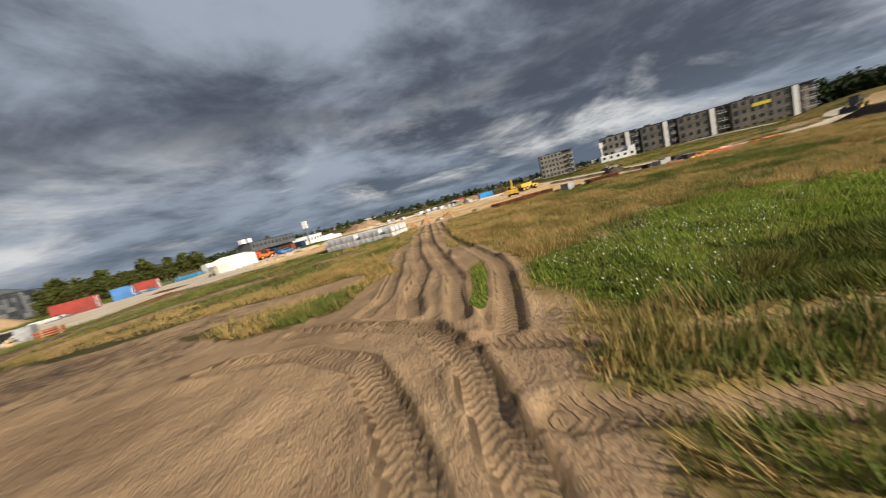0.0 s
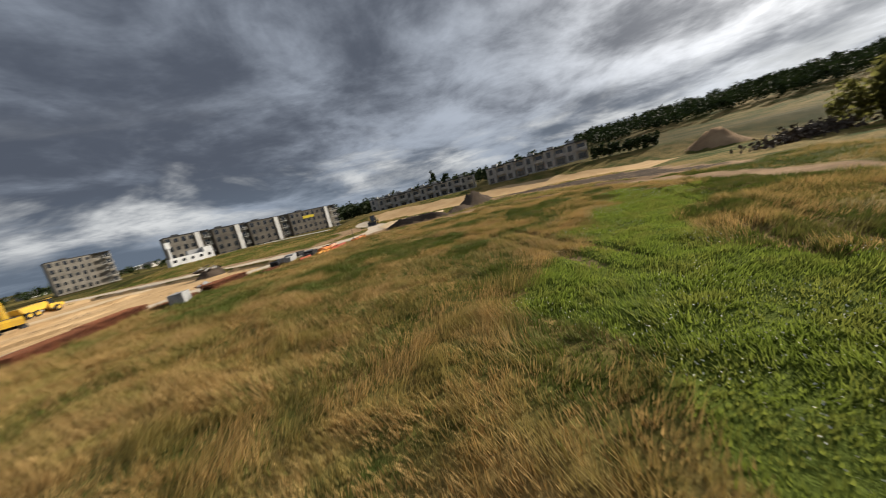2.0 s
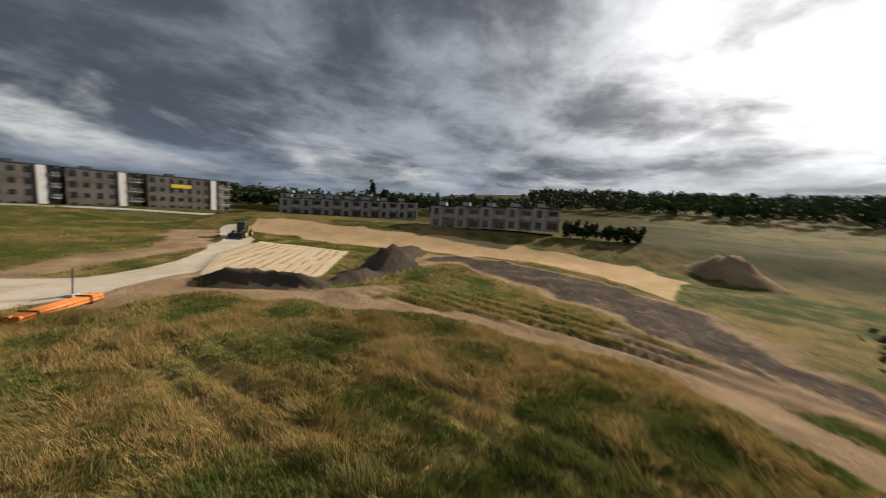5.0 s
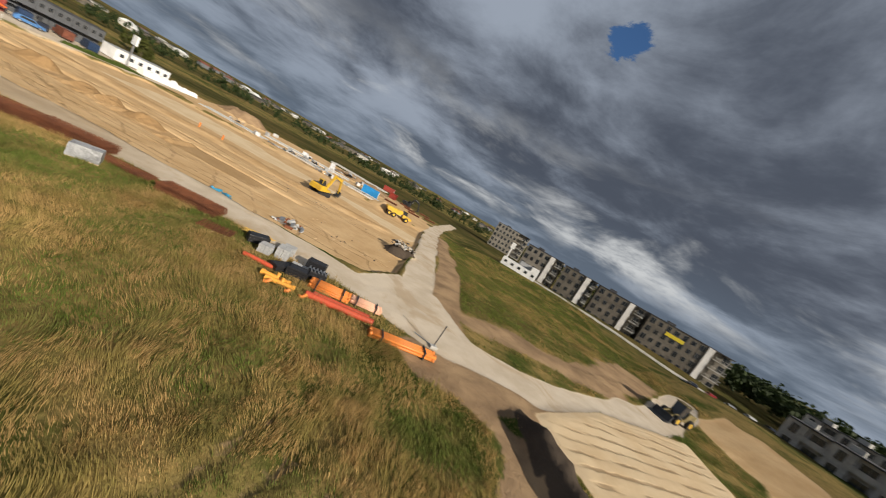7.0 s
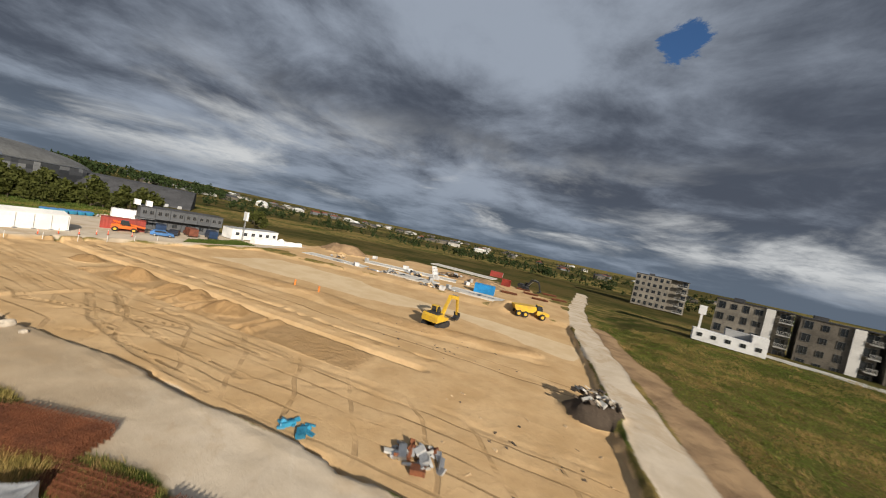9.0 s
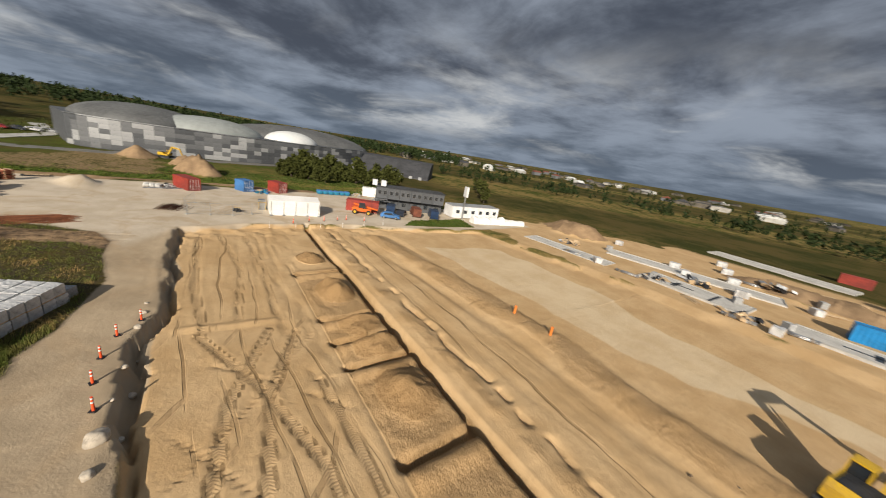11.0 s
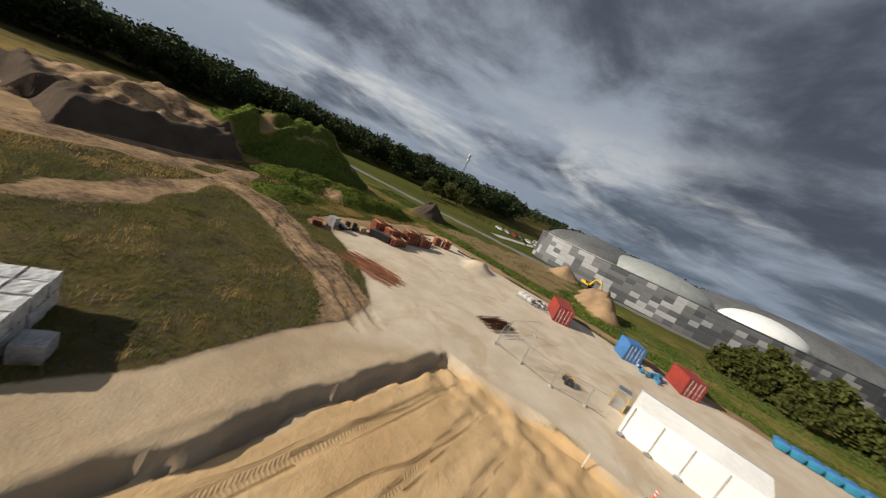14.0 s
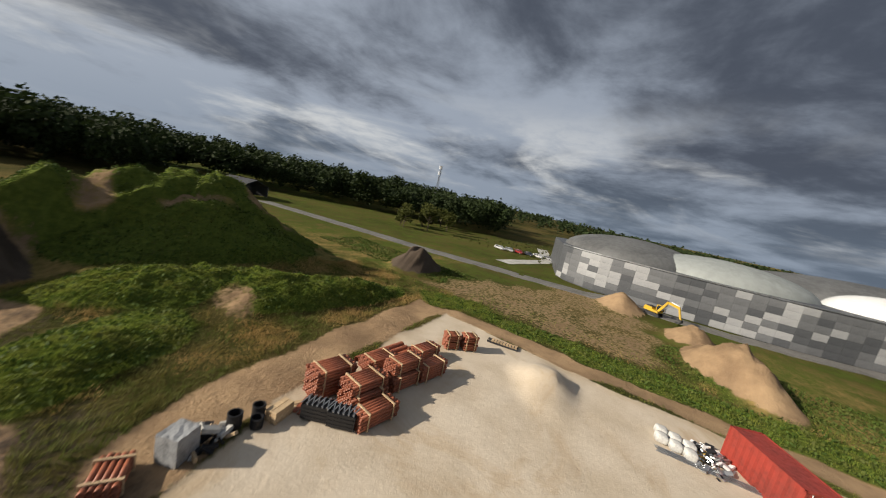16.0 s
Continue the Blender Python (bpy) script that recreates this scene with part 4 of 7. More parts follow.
# the big hall with pixelled cladding
def hall():
    line = [(-134.5, 31), (-130.5, 34.5), (-127.8, 41), (-126.6, 57), (-129.5, 80), (-138, 104), (-150, 124), (-160, 137)]
    t = thing("exhibition_hall", "large hall clad in light and dark grey panels with vaulted roofs", "hall", 0, 0, 0, 0)
    high = 9.4
    # points along the front, evenly spaced
    run, pts = [0.0], line
    for p, q in zip(pts, pts[1:]):
        run.append(run[-1] + math.dist(p, q))
    cols = 44

    def at(s):
        for i in range(len(pts) - 1):
            if s <= run[i + 1] + 1e-6:
                u = (s - run[i]) / (run[i + 1] - run[i])
                return pts[i][0] + u * (pts[i + 1][0] - pts[i][0]), pts[i][1] + u * (pts[i + 1][1] - pts[i][1])
        return pts[-1]

    front = [at(run[-1] * k / cols) for k in range(cols + 1)]
    bm = bmesh.new()
    back = [(-170, 20), (-235, 60), (-225, 150)]
    out = [(x - 0.25, y) for x, y in front] + back[::-1]
    lo, hi = [bm.verts.new((x, y, -1)) for x, y in out], [bm.verts.new((x, y, high - 0.1)) for x, y in out]
    bm.faces.new(hi)
    for i in range(len(out)):
        j = (i + 1) % len(out)
        bm.faces.new((lo[i], lo[j], hi[j], hi[i]))
    wall = part("wall", bm, CLAD_DARK, t)
    rnd = random.Random(5)
    rows = 6
    w = run[-1] / cols
    meshes = []
    for mt in (CLAD_LIGHT, CLAD_MID, CLAD_DARK):
        b2 = bmesh.new()
        box(b2, (0, 0, 0), (w - 0.03, 0.10, (high - 0.4) / rows - 0.03))
        meshes.append(mesh_of("panel", b2, mt))
    tone = [[0] * rows for _ in range(cols)]
    for k in range(cols):
        for r in range(rows):
            tone[k][r] = rnd.choice((0, 1, 2, 1, 0, 2))
    for _ in range(60):  # clumps of one tone
        k, r, v = rnd.randrange(cols - 1), rnd.randrange(rows), rnd.choice((0, 1, 2))
        tone[k][r] = tone[k + 1][r] = v
        if rnd.random() < 0.5 and r + 1 < rows:
            tone[k][r + 1] = v
    for k in range(cols):
        (ax, ay), (bx, by) = front[k], front[k + 1]
        for r in range(rows):
            ph = (high - 0.4) / rows
            piece("panel", meshes[tone[k][r]], wall, pose((ax + bx) / 2, (ay + by) / 2, 0.2 + (r + 0.5) * ph, 0, 0, heading((ax, ay), (bx, by))))
    for (ax, ay), (bx, by) in zip(front, front[1:]):
        bm = bmesh.new()
        box(bm, ((ax + bx) / 2 - 0.2, (ay + by) / 2, high + 0.05), (math.dist((ax, ay), (bx, by)) + 0.05, 0.5, 0.25), heading((ax, ay), (bx, by)))
        part("parapet", bm, STEEL_GREY, t)

    def vault(cx, cy, rx, ry, rise, mat, base, label, turn=0.0):
        bm = bmesh.new()
        rings, seg = 9, 40
        last = None
        for i in range(rings + 1):
            a = i / rings
            rr, zz = math.cos(a * math.pi / 2), math.sin(a * math.pi / 2)
            ring = [bm.verts.new(Matrix.Rotation(radians(turn), 3, "Z") @ Vector((rx * rr * math.cos(2 * math.pi * k / seg), ry * rr * math.sin(2 * math.pi * k / seg), 0)) + Vector((cx, cy, base + rise * zz))) for k in range(seg)] if i < rings else [bm.verts.new((cx, cy, base + rise))]
            if last:
                for k in range(seg):
                    if len(ring) > 1:
                        bm.faces.new((last[k], last[(k + 1) % seg], ring[(k + 1) % seg], ring[k]))
                    else:
                        bm.faces.new((last[k], last[(k + 1) % seg], ring[0]))
            last = ring
        part("roof_vault", bm, mat, t, label, smooth=True)

    vault(-158, 47, 27, 20, 6.2, ROOF_GREY, 8.8, "dark grey vaulted roof")
    vault(-148, 68, 14, 19, 5.6, ROOF_PALE, 8.8, "pale grey vaulted roof", 8)
    vault(-152, 99, 9, 12, 5.2, ROOF_WHITE, 8.6, "white vaulted roof", 20)
    vault(-185, 110, 30, 40, 9.0, ROOF_GREY, 7, "dark grey vaulted roof", 10)
    bm = bmesh.new()  # long dark sloping roof to the north
    prism(bm, [(0, 0), (26, 0), (26, 1.2), (12, 8.5), (0, 9)], 0, 62)
    wing = part("wing_roof", bm, ROOF_DARK, t, "long dark sloping roof")
    wing.matrix_basis = pose(-186, 128, -0.5, 0, 0, -38)
    for k in range(12):
        bm = bmesh.new()
        box(bm, (27.0, 3 + k * 5.0, 0.9), (0.8, 1.6, 2.0))
        port = part("gate", bm, CLAD_LIGHT, t, "small white gate")
        port.matrix_basis = pose(-186, 128, -0.5, 0, 0, -38)


hall()


def mast():
    x, y, h = -224, -78, 34.0
    t = thing("radio_mast", "slender grey lattice radio mast", "mast", x, y)
    bm = bmesh.new()
    for k in range(3):
        a = 2 * math.pi * k / 3
        rod(bm, (1.3 * math.cos(a), 1.3 * math.sin(a), 0), (0.35 * math.cos(a), 0.35 * math.sin(a), h), 0.16, 5)
    n = 16
    for i in range(n):
        z0, z1 = h * i / n, h * (i + 1) / n
        r0, r1 = 1.3 - 0.95 * i / n, 1.3 - 0.95 * (i + 1) / n
        for k in range(3):
            a, c = 2 * math.pi * k / 3, 2 * math.pi * (k + 1) / 3
            rod(bm, (r0 * math.cos(a), r0 * math.sin(a), z0), (r1 * math.cos(c), r1 * math.sin(c), z1), 0.08, 4)
    part("lattice", bm, STEEL_GREY, t)
    bm = bmesh.new()
    for z in (h - 1, h - 5):
        for a in (0.5, 2.6, 4.7):
            box(bm, (0.8 * math.cos(a), 0.8 * math.sin(a), z), (0.4, 0.4, 2.2), math.degrees(a))
    part("antenna", bm, PAINT_WHITE, t)


mast()


def barn():
    t = thing("barn", "low barn with pale walls, dark roof and open front", "barn", -104, -86, 25)
    bm = bmesh.new()
    prism(bm, [(-7, 0), (-7, 4.2), (0, 6.5), (7, 4.2), (7, 0), (6.6, 0), (6.6, 4.0), (0, 6.2), (-6.6, 4.0), (-6.6, 0)], -6, 6)
    part("shell", bm, ROOF_DARK, t)
    bm = bmesh.new()
    box(bm, (0, -5.9, 2.0), (13, 0.2, 4.0))
    box(bm, (-6.9, 0, 2), (0.2, 12, 4))
    part("wall", bm, CONCRETE_WHITE, t)


barn()


# ---------- site offices, sheds, containers ----------
def container(x, y, rz, mat, label, length=6.06, doors=True, z=None, kind_name="shipping_container"):
    """Corrugated box with corner posts; doors at +x."""
    t = thing(kind_name, label, "container", x, y, rz, z)
    L, W, H = length, 2.44, 2.59
    bm = bmesh.new()
    n = int(L / 0.28)
    for side in (-1, 1):
        vs = []
        for k in range(n + 1):
            off = 0.035 if (k // 1) % 2 else 0.0
            xx = -L / 2 + 0.1 + (L - 0.2) * k / n
            vs.append((bm.verts.new((xx, side * (W / 2 - 0.02 - off), 0.15)), bm.verts.new((xx, side * (W / 2 - 0.02 - off), H - 0.1))))
        for p, q in zip(vs, vs[1:]):
            bm.faces.new((p[0], q[0], q[1], p[1]) if side < 0 else (q[0], p[0], p[1], q[1]))
    box(bm, (0, 0, H - 0.08), (L - 0.08, W - 0.08, 0.08))
    box(bm, (0, 0, 0.12), (L - 0.08, W - 0.08, 0.1))
    box(bm, (-L / 2 + 0.08, 0, H / 2), (0.06, W - 0.2, H - 0.2))
    part("body", bm, mat, t)
    bm = bmesh.new()
    for sx in (-1, 1):
        for sy in (-1, 1):
            box(bm, (sx * (L / 2 - 0.07), sy * (W / 2 - 0.07), H / 2), (0.14, 0.14, H))
        box(bm, (sx * (L / 2 - 0.07), 0, H - 0.06), (0.14, W, 0.12))
        box(bm, (sx * (L / 2 - 0.07), 0, 0.08), (0.14, W, 0.16))
    for sy in (-1, 1):
        box(bm, (0, sy * (W / 2 - 0.05), H - 0.06), (L, 0.1, 0.12))
        box(bm, (0, sy * (W / 2 - 0.05), 0.08), (L, 0.1, 0.16))
    part("frame", bm, mat, t)
    if doors:
        for sy in (-1, 1):
            bm = bmesh.new()
            box(bm, (L / 2 - 0.06, sy * 0.56, H / 2), (0.06, 1.08, H - 0.34))
            d = part("door", bm, mat, t)
            bm = bmesh.new()
            for yy in (0.28, 0.8):
                rod(bm, (L / 2 + 0.01, sy * yy, 0.2), (L / 2 + 0.01, sy * yy, H - 0.15), 0.025, 6)
                box(bm, (L / 2 + 0.02, sy * yy, 1.0), (0.04, 0.25, 0.05))
            part("locking_bar", bm, PAINT_WHITE, d)
    return t


container(-69.4, 62.25, 27, RED_PAINT, "faded red steel shipping container beside scrap heap", 6.06)
container(-70.6, 73.0, 30, BLUE_PAINT, "blue steel storage container on gravel", 3.2)
container(-71.4, 80.3, 27, RED_PAINT, "red steel container behind white tent", 4.2)
container(-52.6, 95.6, 62, RED_PAINT, "long red steel container with grey top", 7.4)


def tent():
    a, b = (-46.7, 75.1), (-46.2, 83.9)
    L, W = 8.9, 5.2
    t = thing("storage_tent", "white tarpaulin storage tent with straight walls", "tent", *a, heading(a, b))
    bm = bmesh.new()
    prof = [(0, 0), (0.02, 1.5), (0.05, 2.85), (W / 2, 3.45), (W - 0.05, 2.85), (W - 0.02, 1.5), (W, 0)]
    n = 9
    rings = []
    for k in range(n + 1):
        sag = -0.05 * math.sin(math.pi * ((k * 2) % 2 + 0.0)) + (0.015 if k % 2 else 0)
        rings.append([bm.verts.new((L * k / n, y, max(0, z - (sag if 0 < j < 6 else 0)))) for j, (y, z) in enumerate(prof)])
    for p, q in zip(rings, rings[1:]):
        for j in range(len(prof) - 1):
            bm.faces.new((p[j], q[j], q[j + 1], p[j + 1]))
    bm.faces.new(rings[0][::-1])
    bm.faces.new(rings[-1])
    part("canopy", bm, TENT_WHITE, t)
    bm = bmesh.new()
    for k in range(5):
        for y in (-0.04, W + 0.04):
            rod(bm, (0.2 + (L - 0.4) * k / 4, y, 0), (0.2 + (L - 0.4) * k / 4, y, 2.7), 0.035, 6)
        box(bm, (L * k / 4.2 + 0.2, -0.25, 0.12), (0.5, 0.35, 0.24))
    part("frame", bm, STEEL_GREY, t)


tent()


def office():
    a, b = (-55.5, 100.0), (-48.8, 116.2)
    L = math.dist(a, b)
    t = thing("site_office", "two-storey dark grey site office of stacked cabins", "office", *a, heading(a, b))
    n = 6
    w = L / n
    for k in range(n):
        for s in range(2):
            bm = bmesh.new()
            box(bm, (w * (k + 0.5), 3.0 + (1.1 if s == 0 else 0), 1.4 + 2.8 * s), (w - 0.06, 5.8 if s else 4.6, 2.7), bevel=0.04)
            c = part("cabin", bm, CLAD_DARK, t)
            if s:
                window(c, w * (k + 0.28), 0.06, 4.4, 0, 0.6, 0.62), window(c, w * (k + 0.74), 0.06, 4.4, 0, 0.6, 0.62)
            else:
                window(c, w * (k + 0.5), 1.75, 1.5, 0, 0.9, 0.7)
    bm = bmesh.new()
    box(bm, (L / 2, 3.0, 5.68), (L + 0.3, 6.1, 0.12))
    part("roof", bm, ROOF_DARK, t)
    bm = bmesh.new()
    for k in range(10):
        box(bm, (-0.4 - 0.25 * k, -1.0, 2.8 - 0.28 * k), (0.3, 1.1, 0.05))
    for y in (-1.5, -0.5):
        rod(bm, (-0.3, y, 3.9), (-2.8, y, 1.1), 0.03, 6)
        rod(bm, (-0.3, y, 2.8), (-2.8, y, 0.0), 0.05, 6)
    box(bm, (1.2, -1.0, 2.82), (3.2, 1.1, 0.06))
    part("stairs", bm, STEEL_GREY, t)
    bm = bmesh.new()
    for x in (1.0, 3.2):
        box(bm, (x - 1.5, 2.6, 6.4), (1.2, 1.6, 1.3))
    part("roof_unit", bm, PAINT_WHITE, t)


office()


def white_cabin():
    a, b = (-46.8, 118.2), (-45.2, 133.5)
    L = math.dist(a, b)
    t = thing("site_cabin", "long white single-storey site cabin with small windows", "cabin", *a, heading(a, b))
    bm = bmesh.new()
    box(bm, (L / 2, 2.6, 1.75), (L, 4.6, 3.1), bevel=0.05)
    part("body", bm, PAINT_WHITE, t)
    bm = bmesh.new()
    box(bm, (L / 2, 2.6, 3.36), (L + 0.2, 4.8, 0.1))
    part("roof", bm, CLAD_LIGHT, t)
    for k in range(6):
        window(t, 1.6 + k * (L - 3.0) / 5, 0.27, 1.9, 0, 0.8, 0.6)
    t = thing("sign_tower", "tall white site sign on square post", "sign", -46.2, 121.0, -14)
    bm = bmesh.new()
    box(bm, (0, 0, 4.0), (0.35, 0.35, 8.0))
    part("post", bm, STEEL_GREY, t)
    bm = bmesh.new()
    box(bm, (0, 0, 7.4), (1.9, 0.5, 2.6), bevel=0.03)
    part("sign_box", bm, PAINT_WHITE, t)
    # white sheeting in front, uneven along its top
    t = thing("white_sheeting", "crumpled white sheeting over material stacks", "sheeting", -42.6, 121.5, 82)
    V, n, rnd = [], 40, random.Random(3)
    bm = bmesh.new()
    rows = []
    for k in range(n + 1):
        x = 17.0 * k / n
        h = 1.7 + 0.35 * math.sin(k * 0.9) + rnd.uniform(-0.15, 0.15) if k < n * 0.6 else 1.2 + rnd.uniform(-0.2, 0.25)
        rows.append([bm.verts.new((x, y, z)) for y, z in ((-1.3 + rnd.uniform(-0.1, 0.1), -0.05), (-0.9 + rnd.uniform(-0.12, 0.12), h * 0.85), (0, h), (1.0, h * 0.85), (1.3, -0.05))])
    for p, q in zip(rows, rows[1:]):
        for j in range(4):
            bm.faces.new((p[j], q[j], q[j + 1], p[j + 1]))
    bm.faces.new(rows[0][::-1]), bm.faces.new(rows[-1])
    part("sheet", bm, TENT_WHITE, t)


white_cabin()
container(-72.5, 106.5, 68, PAINT_WHITE, "white steel site container behind the office", 6.06)


# ---------- machines ----------
def wheel(parent, x, y, z, r, w, name="wheel"):
    bm = bmesh.new()
    bmesh.ops.create_cone(bm, cap_ends=True, segments=20, radius1=r, radius2=r, depth=w, matrix=Matrix.Translation((x, y, z)) @ Matrix.Rotation(radians(90), 4, "X"))
    es = [e for e in bm.edges if len(e.link_faces) == 2 and any(len(f.verts) > 4 for f in e.link_faces)]
    bmesh.ops.bevel(bm, geom=es, offset=min(r, w) * 0.16, segments=2, affect="EDGES")
    tyre = part(name, bm, RUBBER, parent)
    bm = bmesh.new()
    rod(bm, (x, y - w / 2 - 0.02, z), (x, y + w / 2 + 0.02, z), r * 0.52, 14)
    part("rim", bm, YELLOW if r > 0.5 else STEEL_GREY, tyre)


def excavator(x, y, rz, mat, label, s=1.0):
    """Tracked digger; upper body looks along +x."""
    t = thing("excavator", label, "excavator", x, y, rz)
    t.scale = (s, s, s)
    for side in (-1, 1):
        bm = bmesh.new()
        prof = [(-2.0, 0.45), (-1.8, 0.12), (-1.5, 0), (1.5, 0), (1.8, 0.12), (2.0, 0.45), (1.8, 0.8), (1.5, 0.92), (-1.5, 0.92), (-1.8, 0.8)]
        prism(bm, prof, side * 1.2 - 0.3, side * 1.2 + 0.3)
        for k in range(18):
            box(bm, (-1.7 + k * 0.2, side * 1.2, 0.94), (0.12, 0.62, 0.05))
        part("track", bm, STEEL_DARK, t)
    bm = bmesh.new()
    rod(bm, (0, 0, 0.6), (0, 0, 1.15), 0.8, 16)
    part("turntable", bm, STEEL_DARK, t)
    bm = bmesh.new()
    prism(bm, [(-2.4, 1.1), (-2.4, 1.9), (-2.1, 2.25), (-0.3, 2.25), (-0.2, 1.7), (1.3, 1.6), (1.4, 1.1)], -1.35, 1.35)
    part("upper_body", bm, mat, t)
    bm = bmesh.new()
    box(bm, (-1.2, 0, 2.29), (1.7, 2.2, 0.06))
    part("engine_hood", bm, STEEL_DARK, t)
    bm = bmesh.new()
    prism(bm, [(0.0, 1.6), (0.0, 3.0), (0.9, 3.0), (1.5, 2.3), (1.5, 1.6)], 0.35, 1.3)
    cab = part("cab", bm, GLASS, t, "dark glazed cab")
    for px, pz0, pz1 in ((0.0, 1.6, 3.0), (1.5, 1.6, 2.3)):
        for yy in (0.35, 1.3):
            bm = bmesh.new()
            box(bm, (px, yy, (pz0 + pz1) / 2), (0.1, 0.1, pz1 - pz0))
            part("cab_post", bm, mat, cab)
    bm = bmesh.new()
    box(bm, (0.45, 0.82, 3.04), (1.1, 1.05, 0.1), bevel=0.02)
    part("cab_roof", bm, mat, cab)
    k = (2.6, 4.6)
    e = (5.4, 4.2)
    bm = bmesh.new()
    for p, q in (((1.0, 1.7), k), (k, e)):
        a = math.atan2(q[1] - p[1], q[0] - p[0])
        ln = math.hypot(q[0] - p[0], q[1] - p[1])
        m = Matrix.Translation(((p[0] + q[0]) / 2, -0.25, (p[1] + q[1]) / 2)) @ Matrix.Rotation(-a, 4, "Y") @ Matrix.Diagonal((ln + 0.3, 0.42, 0.55, 1))
        bmesh.ops.create_cube(bm, size=1, matrix=m)
    part("boom", bm, mat, t)
    tip = (6.4, 1.5)
    bm = bmesh.new()
    a = math.atan2(tip[1] - e[1], tip[0] - e[0])
    m = Matrix.Translation(((e[0] + tip[0]) / 2, -0.25, (e[1] + tip[1]) / 2)) @ Matrix.Rotation(-a, 4, "Y") @ Matrix.Diagonal((math.dist(e, tip) + 0.6, 0.34, 0.42, 1))
    bmesh.ops.create_cube(bm, size=1, matrix=m)
    part("arm", bm, mat, t)
    bm = bmesh.new()
    rod(bm, (1.6, -0.25, 2.0), (3.2, -0.25, 4.0), 0.09, 8)
    rod(bm, (3.4, -0.25, 4.95), (5.2, -0.25, 4.6), 0.09, 8)
    part("cylinder", bm, STEEL_GREY, t)
    bm = bmesh.new()
    prism(bm, [(6.1, 1.7), (6.8, 1.5), (6.9, 0.9), (6.3, 0.35), (5.6, 0.4), (5.5, 0.7), (6.1, 0.75), (6.4, 1.1)], -0.75, 0.25)
    part("bucket", bm, STEEL_DARK, t)
    return t


excavator(24.6, 97.4, 78, YELLOW, "yellow tracked excavator digging sand", 1.05)
excavator(-121, 55.5, 60, YELLOW, "small yellow excavator by a sand heap", 0.8)
excavator(34, 178, -20, STEEL_DARK, "dark tracked excavator among building materials", 1.0)


def dumper():
    t = thing("articulated_dumper", "yellow articulated dump truck on gravel", "dump truck", 38.6, 126.8, 22)
    bm = bmesh.new()
    prism(bm, [(-4.2, 1.6), (-4.6, 2.6), (0.6, 2.9), (0.9, 2.2), (0.2, 1.4), (-3.4, 1.2)], -1.3, 1.3)
    part("skip_body", bm, YELLOW, t)
    bm = bmesh.new()
    prism(bm, [(1.2, 1.0), (1.2, 2.0), (2.4, 2.0), (4.2, 1.7), (4.3, 1.0)], -1.05, 1.05)
    part("bonnet", bm, YELLOW, t)
    bm = bmesh.new()
    prism(bm, [(1.2, 2.0), (1.25, 3.2), (2.2, 3.2), (2.6, 2.0)], -0.85, 0.85)
    part("cab", bm, GLASS, t)
    bm = bmesh.new()
    box(bm, (1.7, 0, 3.25), (1.3, 1.8, 0.1))
    part("cab_roof", bm, YELLOW, t)
    for x in (-3.2, -1.6, 2.6):
        for y in (-1.15, 1.15):
            wheel(t, x, y, 0.75, 0.75, 0.55)


dumper()


def loader():
    t = thing("wheel_loader", "mud-covered wheel loader beside the sand road", "wheel loader", 96.0, 71.5, 200)
    mud = material("muddy_yellow_paint", (0.16, 0.125, 0.05), 0.8, vary=0.4, scale=3)
    bm = bmesh.new()
    prism(bm, [(-3.2, 0.9), (-3.2, 2.2), (-1.0, 2.4), (-0.6, 1.2), (1.6, 1.1), (1.6, 0.8)], -0.95, 0.95)
    part("body", bm, mud, t)
    bm = bmesh.new()
    prism(bm, [(-1.0, 1.3), (-0.95, 3.2), (0.5, 3.2), (0.8, 1.3)], -0.75, 0.75)
    part("cab", bm, GLASS, t)
    bm = bmesh.new()
    box(bm, (-0.2, 0, 3.26), (1.7, 1.7, 0.12))
    part("cab_roof", bm, mud, t)
    bm = bmesh.new()
    for y in (-0.6, 0.6):
        rod(bm, (0.9, y, 1.6), (3.2, y, 0.7), 0.14, 6)
    part("lift_arm", bm, mud, t)
    bm = bmesh.new()
    prism(bm, [(3.1, 0.1), (3.0, 1.2), (3.2, 1.2), (3.5, 0.3), (4.4, 0.15), (4.4, 0.05)], -1.4, 1.4)
    part("bucket", bm, STEEL_DARK, t)
    for x in (-2.1, 1.4):
        for y in (-1.05, 1.05):
            wheel(t, x, y, 0.78, 0.78, 0.55)


loader()


def telehandler():
    t = thing("telehandler", "orange telehandler parked before a red container", "telehandler", -49.6, 94.3, 62)
    bm = bmesh.new()
    prism(bm, [(-2.2, 0.7), (-2.2, 1.5), (-1.2, 1.7), (1.9, 1.3), (2.1, 0.7)], -0.9, 0.9)
    part("body", bm, ORANGE_PAINT, t)
    bm = bmesh.new()
    prism(bm, [(-0.8, 1.4), (-0.7, 2.5), (0.5, 2.5), (0.9, 1.4)], -0.9, 0.0)
    part("cab", bm, GLASS, t)
    bm = bmesh.new()
    rod(bm, (-2.0, 0.35, 2.1), (3.4, 0.35, 1.2), 0.2, 6)
    part("boom", bm, ORANGE_PAINT, t)
    bm = bmesh.new()
    for y in (0.0, 0.7):
        box(bm, (4.0, y, 0.35), (1.2, 0.12, 0.06))
    box(bm, (3.4, 0.35, 0.75), (0.1, 1.0, 0.9))
    part("fork", bm, STEEL_DARK, t)
    for x in (-1.5, 1.5):
        for y in (-0.95, 0.95):
            wheel(t, x, y, 0.55, 0.55, 0.4)


telehandler()


